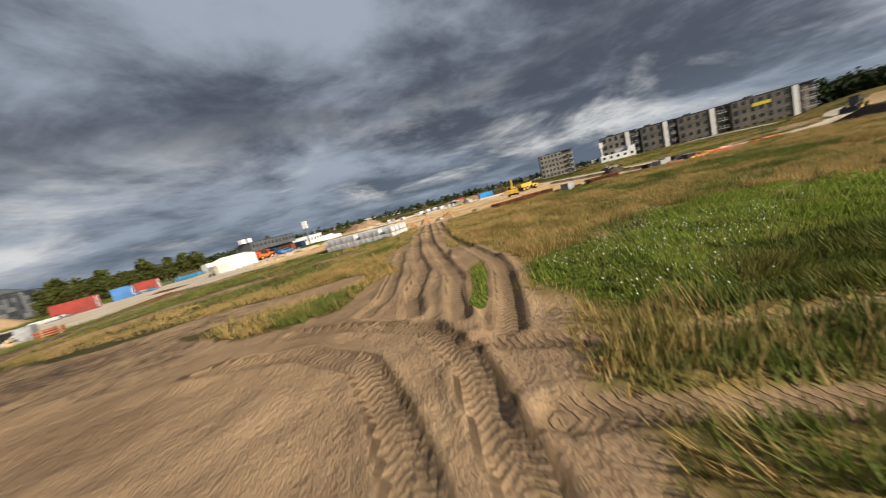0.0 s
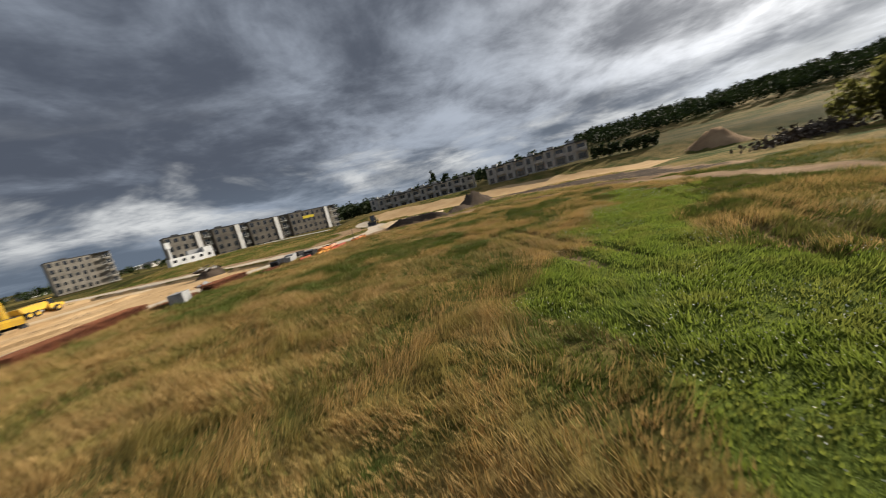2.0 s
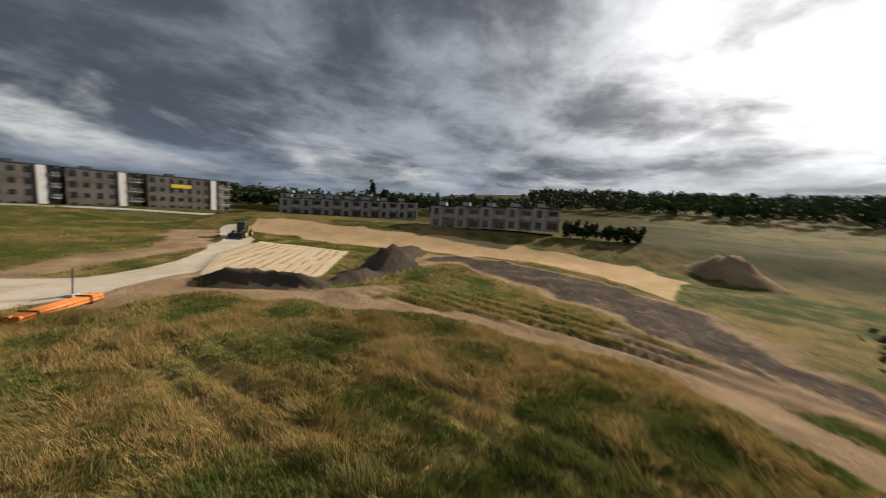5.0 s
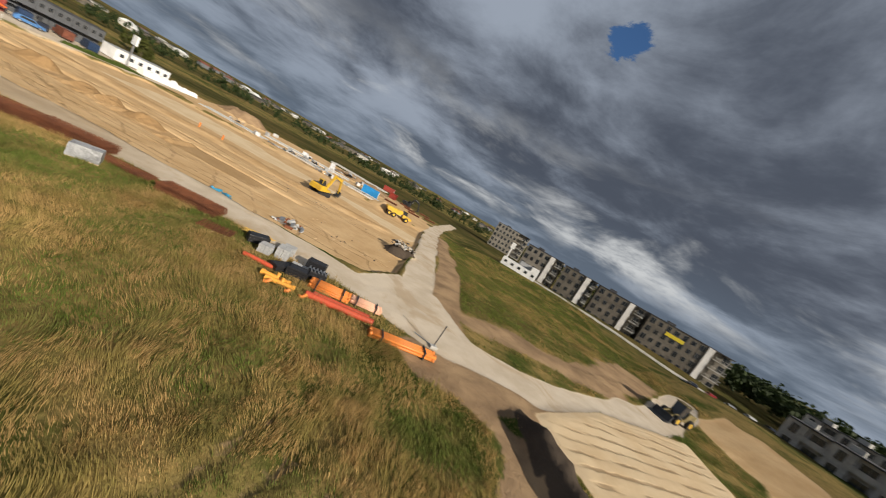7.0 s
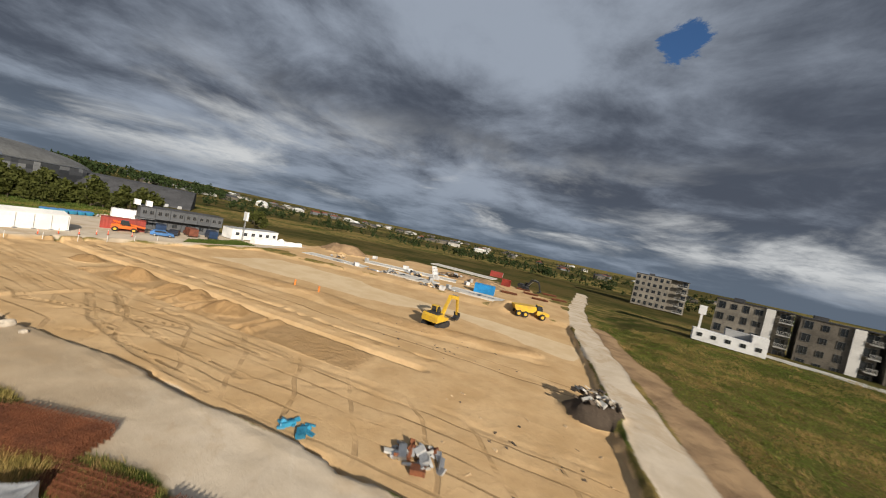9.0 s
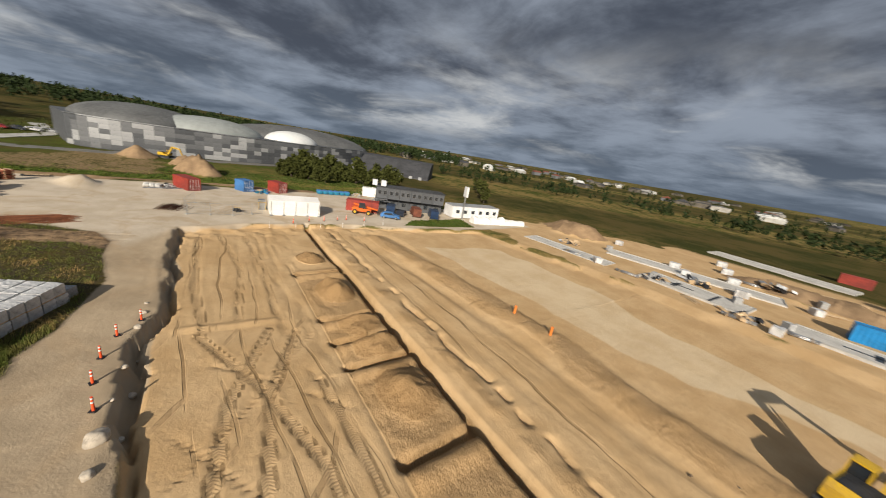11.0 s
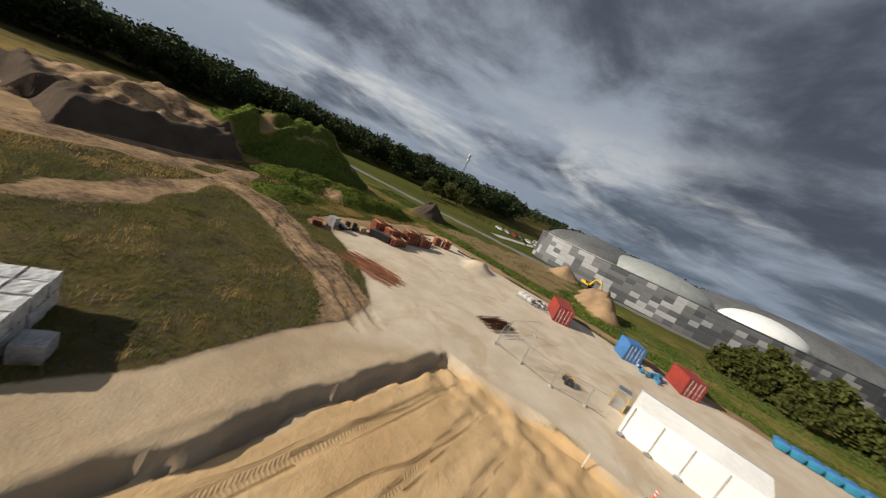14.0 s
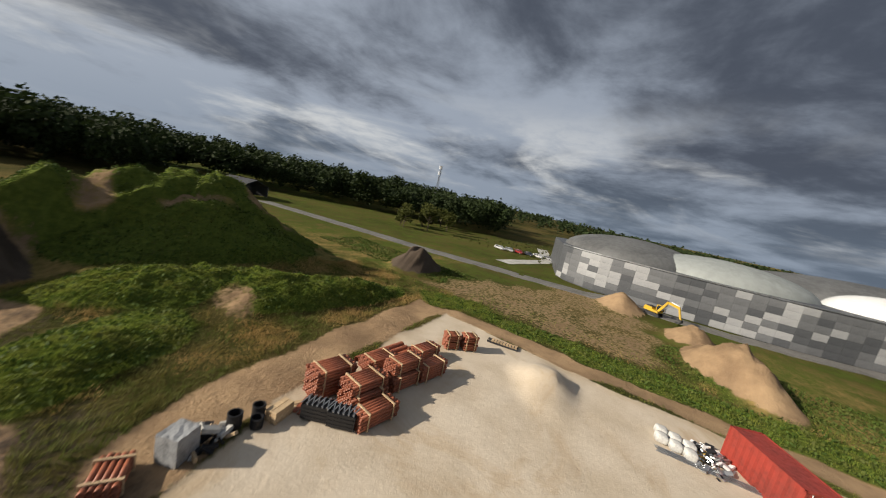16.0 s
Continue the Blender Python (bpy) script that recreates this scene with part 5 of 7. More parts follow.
def vehicle(x, y, rz, mat, label, van=False, category="car"):
    t = thing("van" if van else "car", label, "van" if van else category, x, y, rz, group="parked vehicles")
    L, W, H = (5.2, 1.95, 2.2) if van else (4.4, 1.78, 1.45)
    bm = bmesh.new()
    pr = [(-L / 2, 0.35), (-L / 2, H * 0.96), (-L / 2 + 0.2, H), (L * 0.22, H), (L * 0.36, H * 0.58), (L / 2, H * 0.48), (L / 2, 0.35)] if van else [(-L / 2, 0.35), (-L / 2, 0.9), (-L * 0.36, 1.4), (L * 0.1, 1.45), (L * 0.27, 0.95), (L / 2 - 0.1, 0.82), (L / 2, 0.35)]
    prism(bm, pr, -W / 2, W / 2)
    part("body", bm, mat, t)
    bm = bmesh.new()
    if van:
        box(bm, (L * 0.27, 0, H * 0.76), (0.5, W + 0.03, 0.5))
    else:
        prism(bm, [(-L * 0.34, 0.93), (-L * 0.30, 1.34), (L * 0.08, 1.38), (L * 0.22, 0.95)], -W / 2 - 0.012, W / 2 + 0.012)
    part("side_window", bm, GLASS, t)
    for xx in (-L * 0.31, L * 0.31):
        for yy in (-W / 2 + 0.1, W / 2 - 0.1):
            wheel(t, xx, yy, 0.33, 0.33, 0.22)
    return t


vehicle(-51.2, 102.3, 150, NAVY_PAINT, "dark blue van parked before the site office", True)
vehicle(-48.7, 104.0, 140, CAR_COLOURS[1], "dark pick-up parked before the site office")
vehicle(-48.9, 108.0, 160, RUSTY_PAINT, "rusty red machine parked before the site office", True)
vehicle(-46.9, 112.0, 155, NAVY_PAINT, "dark blue van with white top by the office", True)
vehicle(-45.9, 99.6, 60, BLUE_PAINT, "blue flatbed trailer loaded with material")
for k in range(11):
    vehicle(-158 - 1.6 * k, 3 + 3.4 * k, 70 + 8 * (k % 2), CAR_COLOURS[(k * 3) % 4], "parked car in the green car park")
for k in range(9):
    vehicle(140 + 4.4 * k, 117 - 2.2 * k, 60, CAR_COLOURS[(k * 5 + 1) % 4], "parked car beside the apartment buildings")


# ---------- pipes and building materials by the road ----------
def tube_mesh(length, r, mat, socket=True, wall=None):
    bm = bmesh.new()
    pipe(bm, (-length / 2, 0, 0), (length / 2, 0, 0), r, wall or r * 0.12, 12)
    if socket:
        pipe(bm, (length / 2 - 0.22, 0, 0), (length / 2 + 0.02, 0, 0), r * 1.16, r * 0.16, 12)
    return mesh_of("pipe", bm, mat, True)


def pipe_bundle(a, b, rows, cols, r, mat, label, strap=TIMBER, category="pipes", lift=0.12, group="pipe bundles"):
    """Pipes side by side in layers, held by timber frames; the bundle runs from a to b."""
    L = math.dist(a, b)
    t = thing("pipe_bundle", label, category, (a[0] + b[0]) / 2, (a[1] + b[1]) / 2, heading(a, b), group=group)
    me = tube_mesh(L, r, mat)
    me.name = "pipe"
    w = cols * 2.12 * r
    for j in range(rows):
        for i in range(cols):
            piece("pipe", me, t, pose(0.04 * ((i + j) % 3 - 1), -w / 2 + (i + 0.5) * 2.12 * r, lift + r + j * 2.02 * r, 0, 0, 180 if (i + j) % 2 else 0))
    h = lift + rows * 2.02 * r
    for x in (-L * 0.32, L * 0.32):
        bm = bmesh.new()
        box(bm, (x, 0, h + 0.04), (0.11, w + 0.16, 0.07))
        box(bm, (x, 0, lift - 0.05), (0.11, w + 0.16, 0.09))
        for s in (-1, 1):
            box(bm, (x, s * (w / 2 + 0.05), h / 2), (0.09, 0.05, h))
        part("strap_frame", bm, strap, t)
    return t


pipe_bundle((49.6, 49.55), (55.3, 50.95), 2, 4, 0.125, PIPE_ORANGE, "bundle of orange plastic pipes lying in grass", STEEL_DARK, lift=0.04)
pipe_bundle((43.2, 52.35), (46.7, 53.0), 3, 7, 0.09, PIPE_ORANGE, "strapped bundle of orange plastic pipes on grass", STEEL_DARK)
pipe_bundle((46.8, 53.2), (49.6, 53.75), 3, 6, 0.075, PIPE_PINK, "sun-bleached bundle of orange plastic pipes", STEEL_DARK)


def big_pipe(a, b, r, mat, label):
    t = thing("pipe", label, "pipe", (a[0] + b[0]) / 2, (a[1] + b[1]) / 2, heading(a, b), group="large pipes")
    L = math.dist(a, b)
    bm = bmesh.new()
    pipe(bm, (-L / 2, 0, r), (L / 2, 0, r), r, 0.025, 20)
    n = int(L / 0.16)
    for k in range(n):
        x = -L / 2 + (k + 0.5) * L / n
        pipe(bm, (x - 0.04, 0, r), (x + 0.04, 0, r), r + 0.02, 0.03, 20)
    part("corrugated_tube", bm, mat, t, smooth=False)
    bm = bmesh.new()
    rod(bm, (-L / 2 + 0.02, 0, r), (-L / 2 + 0.05, 0, r), r - 0.02, 16)
    part("end_cap", bm, BLACK_PLASTIC, t)


big_pipe((43.8, 50.35), (49.5, 51.45), 0.27, PIPE_RED, "thick brick-red corrugated pipe lying in grass")
big_pipe((44.2, 51.0), (49.0, 51.95), 0.24, PIPE_RED, "thick brick-red corrugated pipe beside another")
big_pipe((37.7, 51.35), (40.6, 51.55), 0.17, PIPE_RED, "short brick-red pipe lying in grass")


def fittings(x, y, rz):
    t = thing("pipe_fitting", "orange plastic branch fitting lying in grass", "pipe fitting", x, y, rz, group="pipe fittings")
    bm = bmesh.new()
    pipe(bm, (-1.1, 0, 0.2), (1.1, 0, 0.2), 0.2, 0.02, 14)
    pipe(bm, (-1.15, 0, 0.2), (-0.9, 0, 0.2), 0.24, 0.03, 14)
    pipe(bm, (0.9, 0, 0.2), (1.15, 0, 0.2), 0.24, 0.03, 14)
    part("tube", bm, material("yellow_orange_plastic", (0.70, 0.32, 0.05), 0.45), t)
    bm = bmesh.new()
    pipe(bm, (0.1, 0, 0.25), (0.1, 0.1, 0.62), 0.13, 0.02, 12)
    part("branch", bm, MATS["yellow_orange_plastic"], t)


fittings(41.3, 50.1, 8), fittings(41.9, 49.7, 12)
for _x, _y, _s in ((41.0, 48.9, 0.5), (43.6, 49.6, 0.6), (42.6, 49.2, 0.35)):
    _t = thing("pipe_elbow", "small orange plastic elbow in grass", "pipe fitting", _x, _y, 40 * _s, group="pipe fittings")
    _b = bmesh.new()
    pipe(_b, (0, 0, 0.12), (_s * 0.6, 0, 0.14), 0.13, 0.02), pipe(_b, (_s * 0.5, 0, 0.13), (_s * 0.9, _s * 0.4, 0.3), 0.14, 0.02)
    part("tube", _b, PIPE_ORANGE, _t)


def block_stack(x, y, rz, nx, ny, nz, size, mat, label, name="block_stack"):
    """Blocks on a pallet, a little uneven."""
    t = thing(name, label, "block stack", x, y, rz, group="block stacks")
    sx, sy, sz = size
    bm = bmesh.new()
    box(bm, (0, 0, 0), (sx * 0.96, sy * 0.96, sz * 0.97), bevel=min(size) * 0.06)
    me = mesh_of("block", bm, mat)
    rnd = random.Random(int(x * 10))
    for k in range(nz):
        for i in range(nx):
            for j in range(ny):
                piece("block", me, t, pose((i - (nx - 1) / 2) * sx + rnd.uniform(-0.015, 0.015), (j - (ny - 1) / 2) * sy, 0.14 + (k + 0.5) * sz, 0, 0, rnd.uniform(-1.5, 1.5)))
    bm = bmesh.new()
    for j in (-1, 0, 1):
        box(bm, (0, j * sy * ny * 0.42, 0.05), (nx * sx, 0.1, 0.1))
    for i in range(5):
        box(bm, ((i - 2) * nx * sx * 0.23, 0, 0.12), (0.12, ny * sy, 0.022))
    part("pallet", bm, TIMBER, t)
    return t


block_stack(38.2, 53.6, 12, 2, 3, 3, (0.55, 0.35, 0.25), BLOCK_GREY, "grey concrete blocks stacked on a pallet")
block_stack(39.4, 54.4, 14, 2, 4, 4, (0.55, 0.35, 0.25), BLOCK_GREY, "tall stack of grey concrete blocks on a pallet")
block_stack(39.2, 56.0, 14, 2, 3, 3, (0.55, 0.35, 0.25), BLOCK_GREY, "grey concrete blocks stacked beside the road")
block_stack(41.3, 54.0, 10, 3, 3, 2, (0.45, 0.35, 0.22), BLOCK_GREY, "low stack of grey kerb blocks on a pallet")


_b = bmesh.new()
box(_b, (0, 0, 0), (1.7, 0.05, 0.2), bevel=0.01)
CRATE_SIDE = mesh_of("side", _b, BLACK_PLASTIC)
_b = bmesh.new()
box(_b, (0, 0, 0), (0.06, 1.06, 0.2), bevel=0.01)
CRATE_RIB = mesh_of("rib", _b, BLACK_PLASTIC)


def crate_of_hoops(x, y, rz, h=1.0, top=None):
    """Black cage of plastic inserts."""
    t = thing("plastic_crate", "black plastic drainage crates stacked on a pallet", "crate", x, y, rz, group="drainage crates")
    n = int(h / 0.25)
    bm = bmesh.new()
    box(bm, (0, 0, 0.14 + n * 0.12), (1.5, 0.8, n * 0.25 - 0.05))
    part("core", bm, BLACK_PLASTIC, t)
    for k in range(n):
        z = 0.14 + k * 0.25
        for sy in (-0.5, 0.5):
            piece("side", CRATE_SIDE, t, pose(0, sy, z + 0.12))
        for sx in (-0.85, -0.42, 0, 0.42, 0.85):
            piece("rib", CRATE_RIB, t, pose(sx, 0, z + 0.12))
    if top:
        bm = bmesh.new()
        box(bm, (0, 0, 0), (0.07, 1.0, 0.06))
        me = mesh_of("top_rib", bm, top)
        for k in range(11):
            piece("top_rib", me, t, pose(-0.8 + k * 0.16, 0.04 * (-1) ** k, 0.18 + n * 0.25, 0, 0, 14 if k % 2 else -14))


crate_of_hoops(41.9, 52.4, 12, 0.75), crate_of_hoops(43.0, 53.9, 20, 0.75, STEEL_GREY), crate_of_hoops(42.3, 55.4, 8, 1.0), crate_of_hoops(36.6, 55.0, 40, 0.75), crate_of_hoops(40.6, 52.2, 60, 0.5)


def plank_pile(x, y, rz, n, L, mat, label, spread=1.2):
    t = thing("plank_pile", label, "timber", x, y, rz, group="timber piles")
    rnd = random.Random(int(x * 7 + y))
    bm = bmesh.new()
    box(bm, (0, 0, 0), (L, 0.16, 0.045))
    me = mesh_of("plank", bm, mat)
    for k in range(n):
        piece("plank", me, t, pose(rnd.uniform(-0.2, 0.2), rnd.uniform(-spread / 2, spread / 2), 0.05 + 0.05 * (k // 4), 0, 0, rnd.uniform(-9, 9)))


plank_pile(35.2, 56.6, 20, 10, 1.6, TIMBER_YELLOW, "loose yellow timber planks beside the road")
plank_pile(36.3, 57.2, 70, 6, 1.2, TIMBER_YELLOW, "short yellow timber planks beside the road")


def mesh_stack(a, b, w, label, layers=14, lift=0.06):
    """Rusty reinforcing mats, one on another, with single bars."""
    L = math.dist(a, b)
    t = thing("rebar_mats", label, "reinforcing steel", (a[0] + b[0]) / 2, (a[1] + b[1]) / 2, heading(a, b), group="reinforcing steel")
    rnd = random.Random(int(a[0] * 3))
    for k in range(layers):
        bm = bmesh.new()
        z = lift + k * 0.055
        dx, dy = rnd.uniform(-0.1, 0.1), rnd.uniform(-0.08, 0.08)
        for i in range(int(L / 0.3)):
            x = -L / 2 + 0.15 + i * 0.3 + dx
            box(bm, (x, dy, z), (0.024, w, 0.024))
        for i in range(int(w / 0.3)):
            box(bm, (dx, -w / 2 + 0.15 + i * 0.3 + dy, z + 0.024), (L, 0.024, 0.024))
        part("mat", bm, RUST, t)
    bm = bmesh.new()
    for x in (-L * 0.35, 0, L * 0.35):
        box(bm, (x, 0, lift / 2), (0.1, w, lift))
    part("bearer", bm, TIMBER, t)


mesh_stack((9.6, 52.4), (15.4, 55.0), 2.4, "stack of rusty reinforcing mats on grass", 16)
mesh_stack((15.2, 55.2), (20.4, 56.8), 2.3, "stack of rusty reinforcing mats beside the road", 16)
mesh_stack((20.6, 55.0), (25.4, 56.0), 1.6, "low stack of rusty reinforcing mats", 7)
mesh_stack((26.6, 55.6), (32.0, 56.3), 2.3, "stack of rusty reinforcing mats in grass", 14)
mesh_stack((32.6, 52.8), (35.2, 53.6), 1.6, "small rusty reinforcing mats in grass", 5)


def wrapped_block(kind, mat, label, size=(1.02, 1.12, 0.9), name="wrapped_pallet", group="wrapped pallets"):
    """A wrapped cube of blocks on a pallet, its sheet puckered at the corners."""
    t = thing(name, label, "pallet", 0, 0, 0, 0, group)
    bm = bmesh.new()
    sx, sy, sz = size
    bmesh.ops.create_cube(bm, size=1, matrix=Matrix.Translation((0, 0, 0.5)))
    bmesh.ops.subdivide_edges(bm, edges=bm.edges, cuts=4, use_grid_fill=True)
    rnd = random.Random(kind)
    for v in bm.verts:
        x, y, z = v.co
        k = 1 - 0.06 * max(0, z - 0.7) * (abs(x) > 0.4 or abs(y) > 0.4)
        v.co = (x * sx * k + rnd.uniform(-0.02, 0.02), y * sy * k + rnd.uniform(-0.02, 0.02), 0.12 + z * (sz - 0.12) + (rnd.uniform(-0.03, 0.03) if z > 0.9 else 0))
    part("wrapping", bm, mat, t)
    bm = bmesh.new()
    for j in (-0.42, 0, 0.42):
        box(bm, (0, j * sy, 0.05), (sx, 0.1, 0.1))
    part("pallet_base", bm, TIMBER, t)
    return t


_pal = [wrapped_block(k, WRAP, "building blocks on pallet in white shrink wrap") for k in range(3)]
_pa, _pb = np.array((-15.9, 56.2)), np.array((-8.0, 52.8))
_u = (_pb - _pa) / np.linalg.norm(_pb - _pa)
_n = np.array((_u[1], -_u[0]))
_rot = math.degrees(math.atan2(_u[1], _u[0]))
_used, _rnd = set(), random.Random(8)
_pz = ground_z(-12, 53) - 0.05
for _i in range(11):
    for _j in range(4):
        for _k in range(2):
            if _k == 1 and (_i, _j) in ((5, 3), (9, 3), (7, 2)):
                continue
            _src = _pal[(_i * 3 + _j * 5 + _k) % 3]
            _off = 0.10 * (_i // 2)
            _c = _pa + _u * (0.55 + _i * 1.06 + _off) + _n * (0.65 + _j * 1.22) + np.array((_rnd.uniform(-0.05, 0.05), _rnd.uniform(-0.05, 0.05)))
            _m = pose(_c[0], _c[1], _pz + _k * 0.9, 0, 0, _rot + _rnd.uniform(-2.5, 2.5))
            if id(_src) not in _used:
                _used.add(id(_src))
                _src.matrix_basis = _m
            else:
                copy_thing(_src, _m)
_g = wrapped_block(9, WRAP_GREY, "low pallet of blocks in grey shrink wrap")
_c = _pa - _u * 0.75 + _n * 0.9
_g.matrix_basis = pose(_c[0], _c[1], ground_z(*_c) - 0.04, 0, 0, _rot)
_g2 = wrapped_block(10, WRAP_GREY, "grey wrapped block stack standing in grass", (2.0, 1.3, 1.2))
_g2.matrix_basis = lay(22.0, 53.0, 38)


# cones, boulder, sign pole
def cone():
    t = thing("traffic_cone", "orange traffic marker post with white bands", "traffic cone", -11.2, 61.0, 0, group="traffic markers", sink=0.0)
    bm = bmesh.new()
    box(bm, (0, 0, 0.04), (0.36, 0.36, 0.06), bevel=0.02)
    part("base", bm, BLACK_PLASTIC, t)
    bm = bmesh.new()
    rod(bm, (0, 0, 0.06), (0, 0, 0.95), 0.075, 12, 0.06)
    part("post", bm, CONE_RED, t)
    for z in (0.55, 0.8):
        bm = bmesh.new()
        rod(bm, (0, 0, z), (0, 0, z + 0.1), 0.074, 12, 0.072)
        part("band", bm, PAINT_WHITE, t)
    return t


_cone = cone()
for _x, _y in ((-9.2, 59.9), (-6.6, 59.5), (-3.9, 59.6), (-1.3, 60.1), (-42.4, 81.1), (-42.7, 83.9), (-43.4, 86.7), (-43.7, 88.6), (-42.8, 92.1), (-40.8, 78.0)):
    copy_thing(_cone, lay(_x, _y, 17 * _x, 0.0))


def rock(x, y, s, label, seed=1):
    t = thing("boulder", label, "boulder", x, y, sink=0.2 * s)
    bm = bmesh.new()
    bmesh.ops.create_icosphere(bm, subdivisions=3, radius=s)
    for v in bm.verts:
        v.co *= 1 + 0.35 * noise.noise(v.co * (1.3 / s) + Vector((seed * 3.1, 0, 0)))
        v.co.z = v.co.z * 0.7 + s * 0.4
    part("stone", bm, ROCK, t, smooth=True)


rock(1.0, 60.6, 0.5, "pale round boulder beside the ditch")
for _k in range(9):
    rock(-14 + 2.1 * _k + 0.5 * math.sin(_k * 5), 61.0 + 0.35 * math.sin(_k * 3), 0.14 + 0.06 * (_k % 3), "small stone on the ditch edge", _k)


def sign_pole():
    t = thing("barrier_pole", "leaning steel pole with concrete foot by the road", "pole", 55.2, 53.2)
    bm = bmesh.new()
    rod(bm, (0, 0, 0.1), (0.15, 0.05, 2.4), 0.05, 8)
    part("pole", bm, STEEL_DARK, t)
    bm = bmesh.new()
    box(bm, (0, 0, 0.12), (0.7, 0.5, 0.26), 20, bevel=0.04)
    part("foot", bm, CONCRETE, t)
    bm = bmesh.new()
    rod(bm, (0, 0, 0.15), (-2.0, 0.9, 0.12), 0.05, 8)
    part("fallen_pole", bm, STEEL_GREY, t)


sign_pole()


def scatter(name, label, category, x, y, n, spread, sizes, mats, seed, flat=0.5, group=""):
    """A heap of broken pieces."""
    t = thing(name, label, category, x, y, group=group)
    rnd = random.Random(seed)
    for mt in mats:
        bm = bmesh.new()
        for _ in range(n // len(mats)):
            r, a = spread * rnd.random() ** 0.7, rnd.uniform(0, 6.28)
            s = rnd.uniform(*sizes)
            m = Matrix.Translation((r * math.cos(a), 0.7 * r * math.sin(a), (1 - r / spread) * flat * rnd.random() + s * 0.15)) @ Euler((rnd.uniform(-0.6, 0.6), rnd.uniform(-0.6, 0.6), rnd.uniform(0, 6))).to_matrix().to_4x4() @ Matrix.Diagonal((s, s * rnd.uniform(0.2, 0.8), s * rnd.uniform(0.08, 0.4), 1))
            bmesh.ops.create_cube(bm, size=1, matrix=m)
        tagged(part("fragment", bm, mt, t), kind="stuff")
    return t


scatter("rubble_heap", "heap of broken grey concrete and steel on sand", "rubble", 33.9, 66.6, 46, 1.9, (0.3, 1.0), (CONCRETE, BLOCK_GREY, RUST, STEEL_GREY), 4, 0.7)
scatter("tarp_scrap", "crumpled bright blue tarpaulin on sand", "tarpaulin", 26.0, 64.6, 18, 1.3, (0.4, 0.9), (PLASTIC_BLUE,), 7, 0.35)
scatter("rubble_heap", "dark heap of soil lumps and roots beside the road", "rubble", 46.8, 83.4, 60, 2.6, (0.3, 1.0), (ROCK, BARK, CONCRETE), 9, 1.2)
scatter("scrap_heap", "heap of black and white scrap beside red container", "scrap", -69.4, 58.9, 90, 2.3, (0.18, 0.6), (BLACK_PLASTIC, PAINT_WHITE, STEEL_GREY), 12, 0.8)
scatter("lumber_scraps", "scattered dark clods and wood on sand", "debris", 40, 73, 40, 9, (0.15, 0.5), (BARK, TIMBER), 14, 0.05)
scatter("lumber_scraps", "scattered dark clods on sand", "debris", 28, 88, 50, 11, (0.12, 0.4), (BARK,), 15, 0.05)

# orange pipe stubs standing in the berm
for _x, _y in ((-2.0, 94.6), (3.0, 94.9)):
    _t = thing("standpipe", "orange plastic pipe standing upright in sand", "pipe", _x, _y, group="standpipes", sink=0.3)
    _b = bmesh.new()
    pipe(_b, (0, 0, 0), (0.04, 0, 1.25), 0.16, 0.02)
    part("tube", _b, PIPE_ORANGE, _t)

# ---------- the western yard ----------
_d = Vector((-46.5 + 69.5, 37.3 - 37.0)).normalized()


def yard_bundle(x, y, rz, rows, cols, L, r, z=0.0, mat=PIPE_CLAY, label="bundle of red-brown plastic pipes in timber frames"):
    c, s = math.cos(radians(rz)) * L / 2, math.sin(radians(rz)) * L / 2
    t = pipe_bundle((x - c, y - s), (x + c, y + s), rows, cols, r, mat, label, group="stacked pipe bundles")
    t.location.z += z
    return t


for _x, _y, _rows, _cols, _z in ((-53.2, 34.6, 5, 7, 0), (-53.2, 34.6, 4, 7, 1.15), (-54.0, 37.2, 5, 7, 0), (-54.2, 36.9, 3, 7, 1.15), (-53.4, 39.0, 5, 5, 0), (-58.0, 37.4, 5, 7, 0), (-58.2, 37.2, 4, 6, 1.15), (-60.8, 38.2, 6, 5, 0), (-58.4, 34.4, 4, 6, 0), (-62.8, 36.0, 5, 6, 0)):
    yard_bundle(_x, _y, 172, _rows, _cols, 3.1, 0.11, _z)
for _k in range(3):
    big_pipe((-62.8 + 0.2 * _k, 33.4 + 0.7 * _k), (-57.2 + 0.2 * _k, 33.0 + 0.7 * _k), 0.3, PIPE_CLAY, "thick red-brown corrugated pipe between bundles")
for _x, _y, _z in ((-67.2, 36.4, 0), (-68.6, 37.8, 0), (-67.2, 36.4, 0.8), (-68.6, 37.8, 0.85)):
    yard_bundle(_x, _y, 140, 3, 5, 1.5, 0.12, _z, label="short red-brown pipes stacked in timber frames")
crate_of_hoops(-51.6, 38.0, 120, 1.0, STEEL_GREY), crate_of_hoops(-50.9, 36.4, 120, 1.0, STEEL_GREY)
plank_pile(-50.0, 34.4, 165, 8, 2.6, TIMBER, "pale timber planks leaning by the pipe stacks", 0.7)
plank_pile(-51.0, 34.9, 20, 8, 1.6, PIPE_CLAY, "short red-brown pipes lying on gravel", 0.8)


def drum(x, y, r, h, label):
    t = thing("well_ring", label, "well ring", x, y, group="well rings")
    bm = bmesh.new()
    pipe(bm, (0, 0, 0), (0, 0, h), r, 0.05, 20)
    for z in (h * 0.3, h * 0.65, h - 0.05):
        pipe(bm, (0, 0, z - 0.03), (0, 0, z + 0.03), r + 0.03, 0.03, 20)
    part("ring", bm, BLACK_PLASTIC, t)


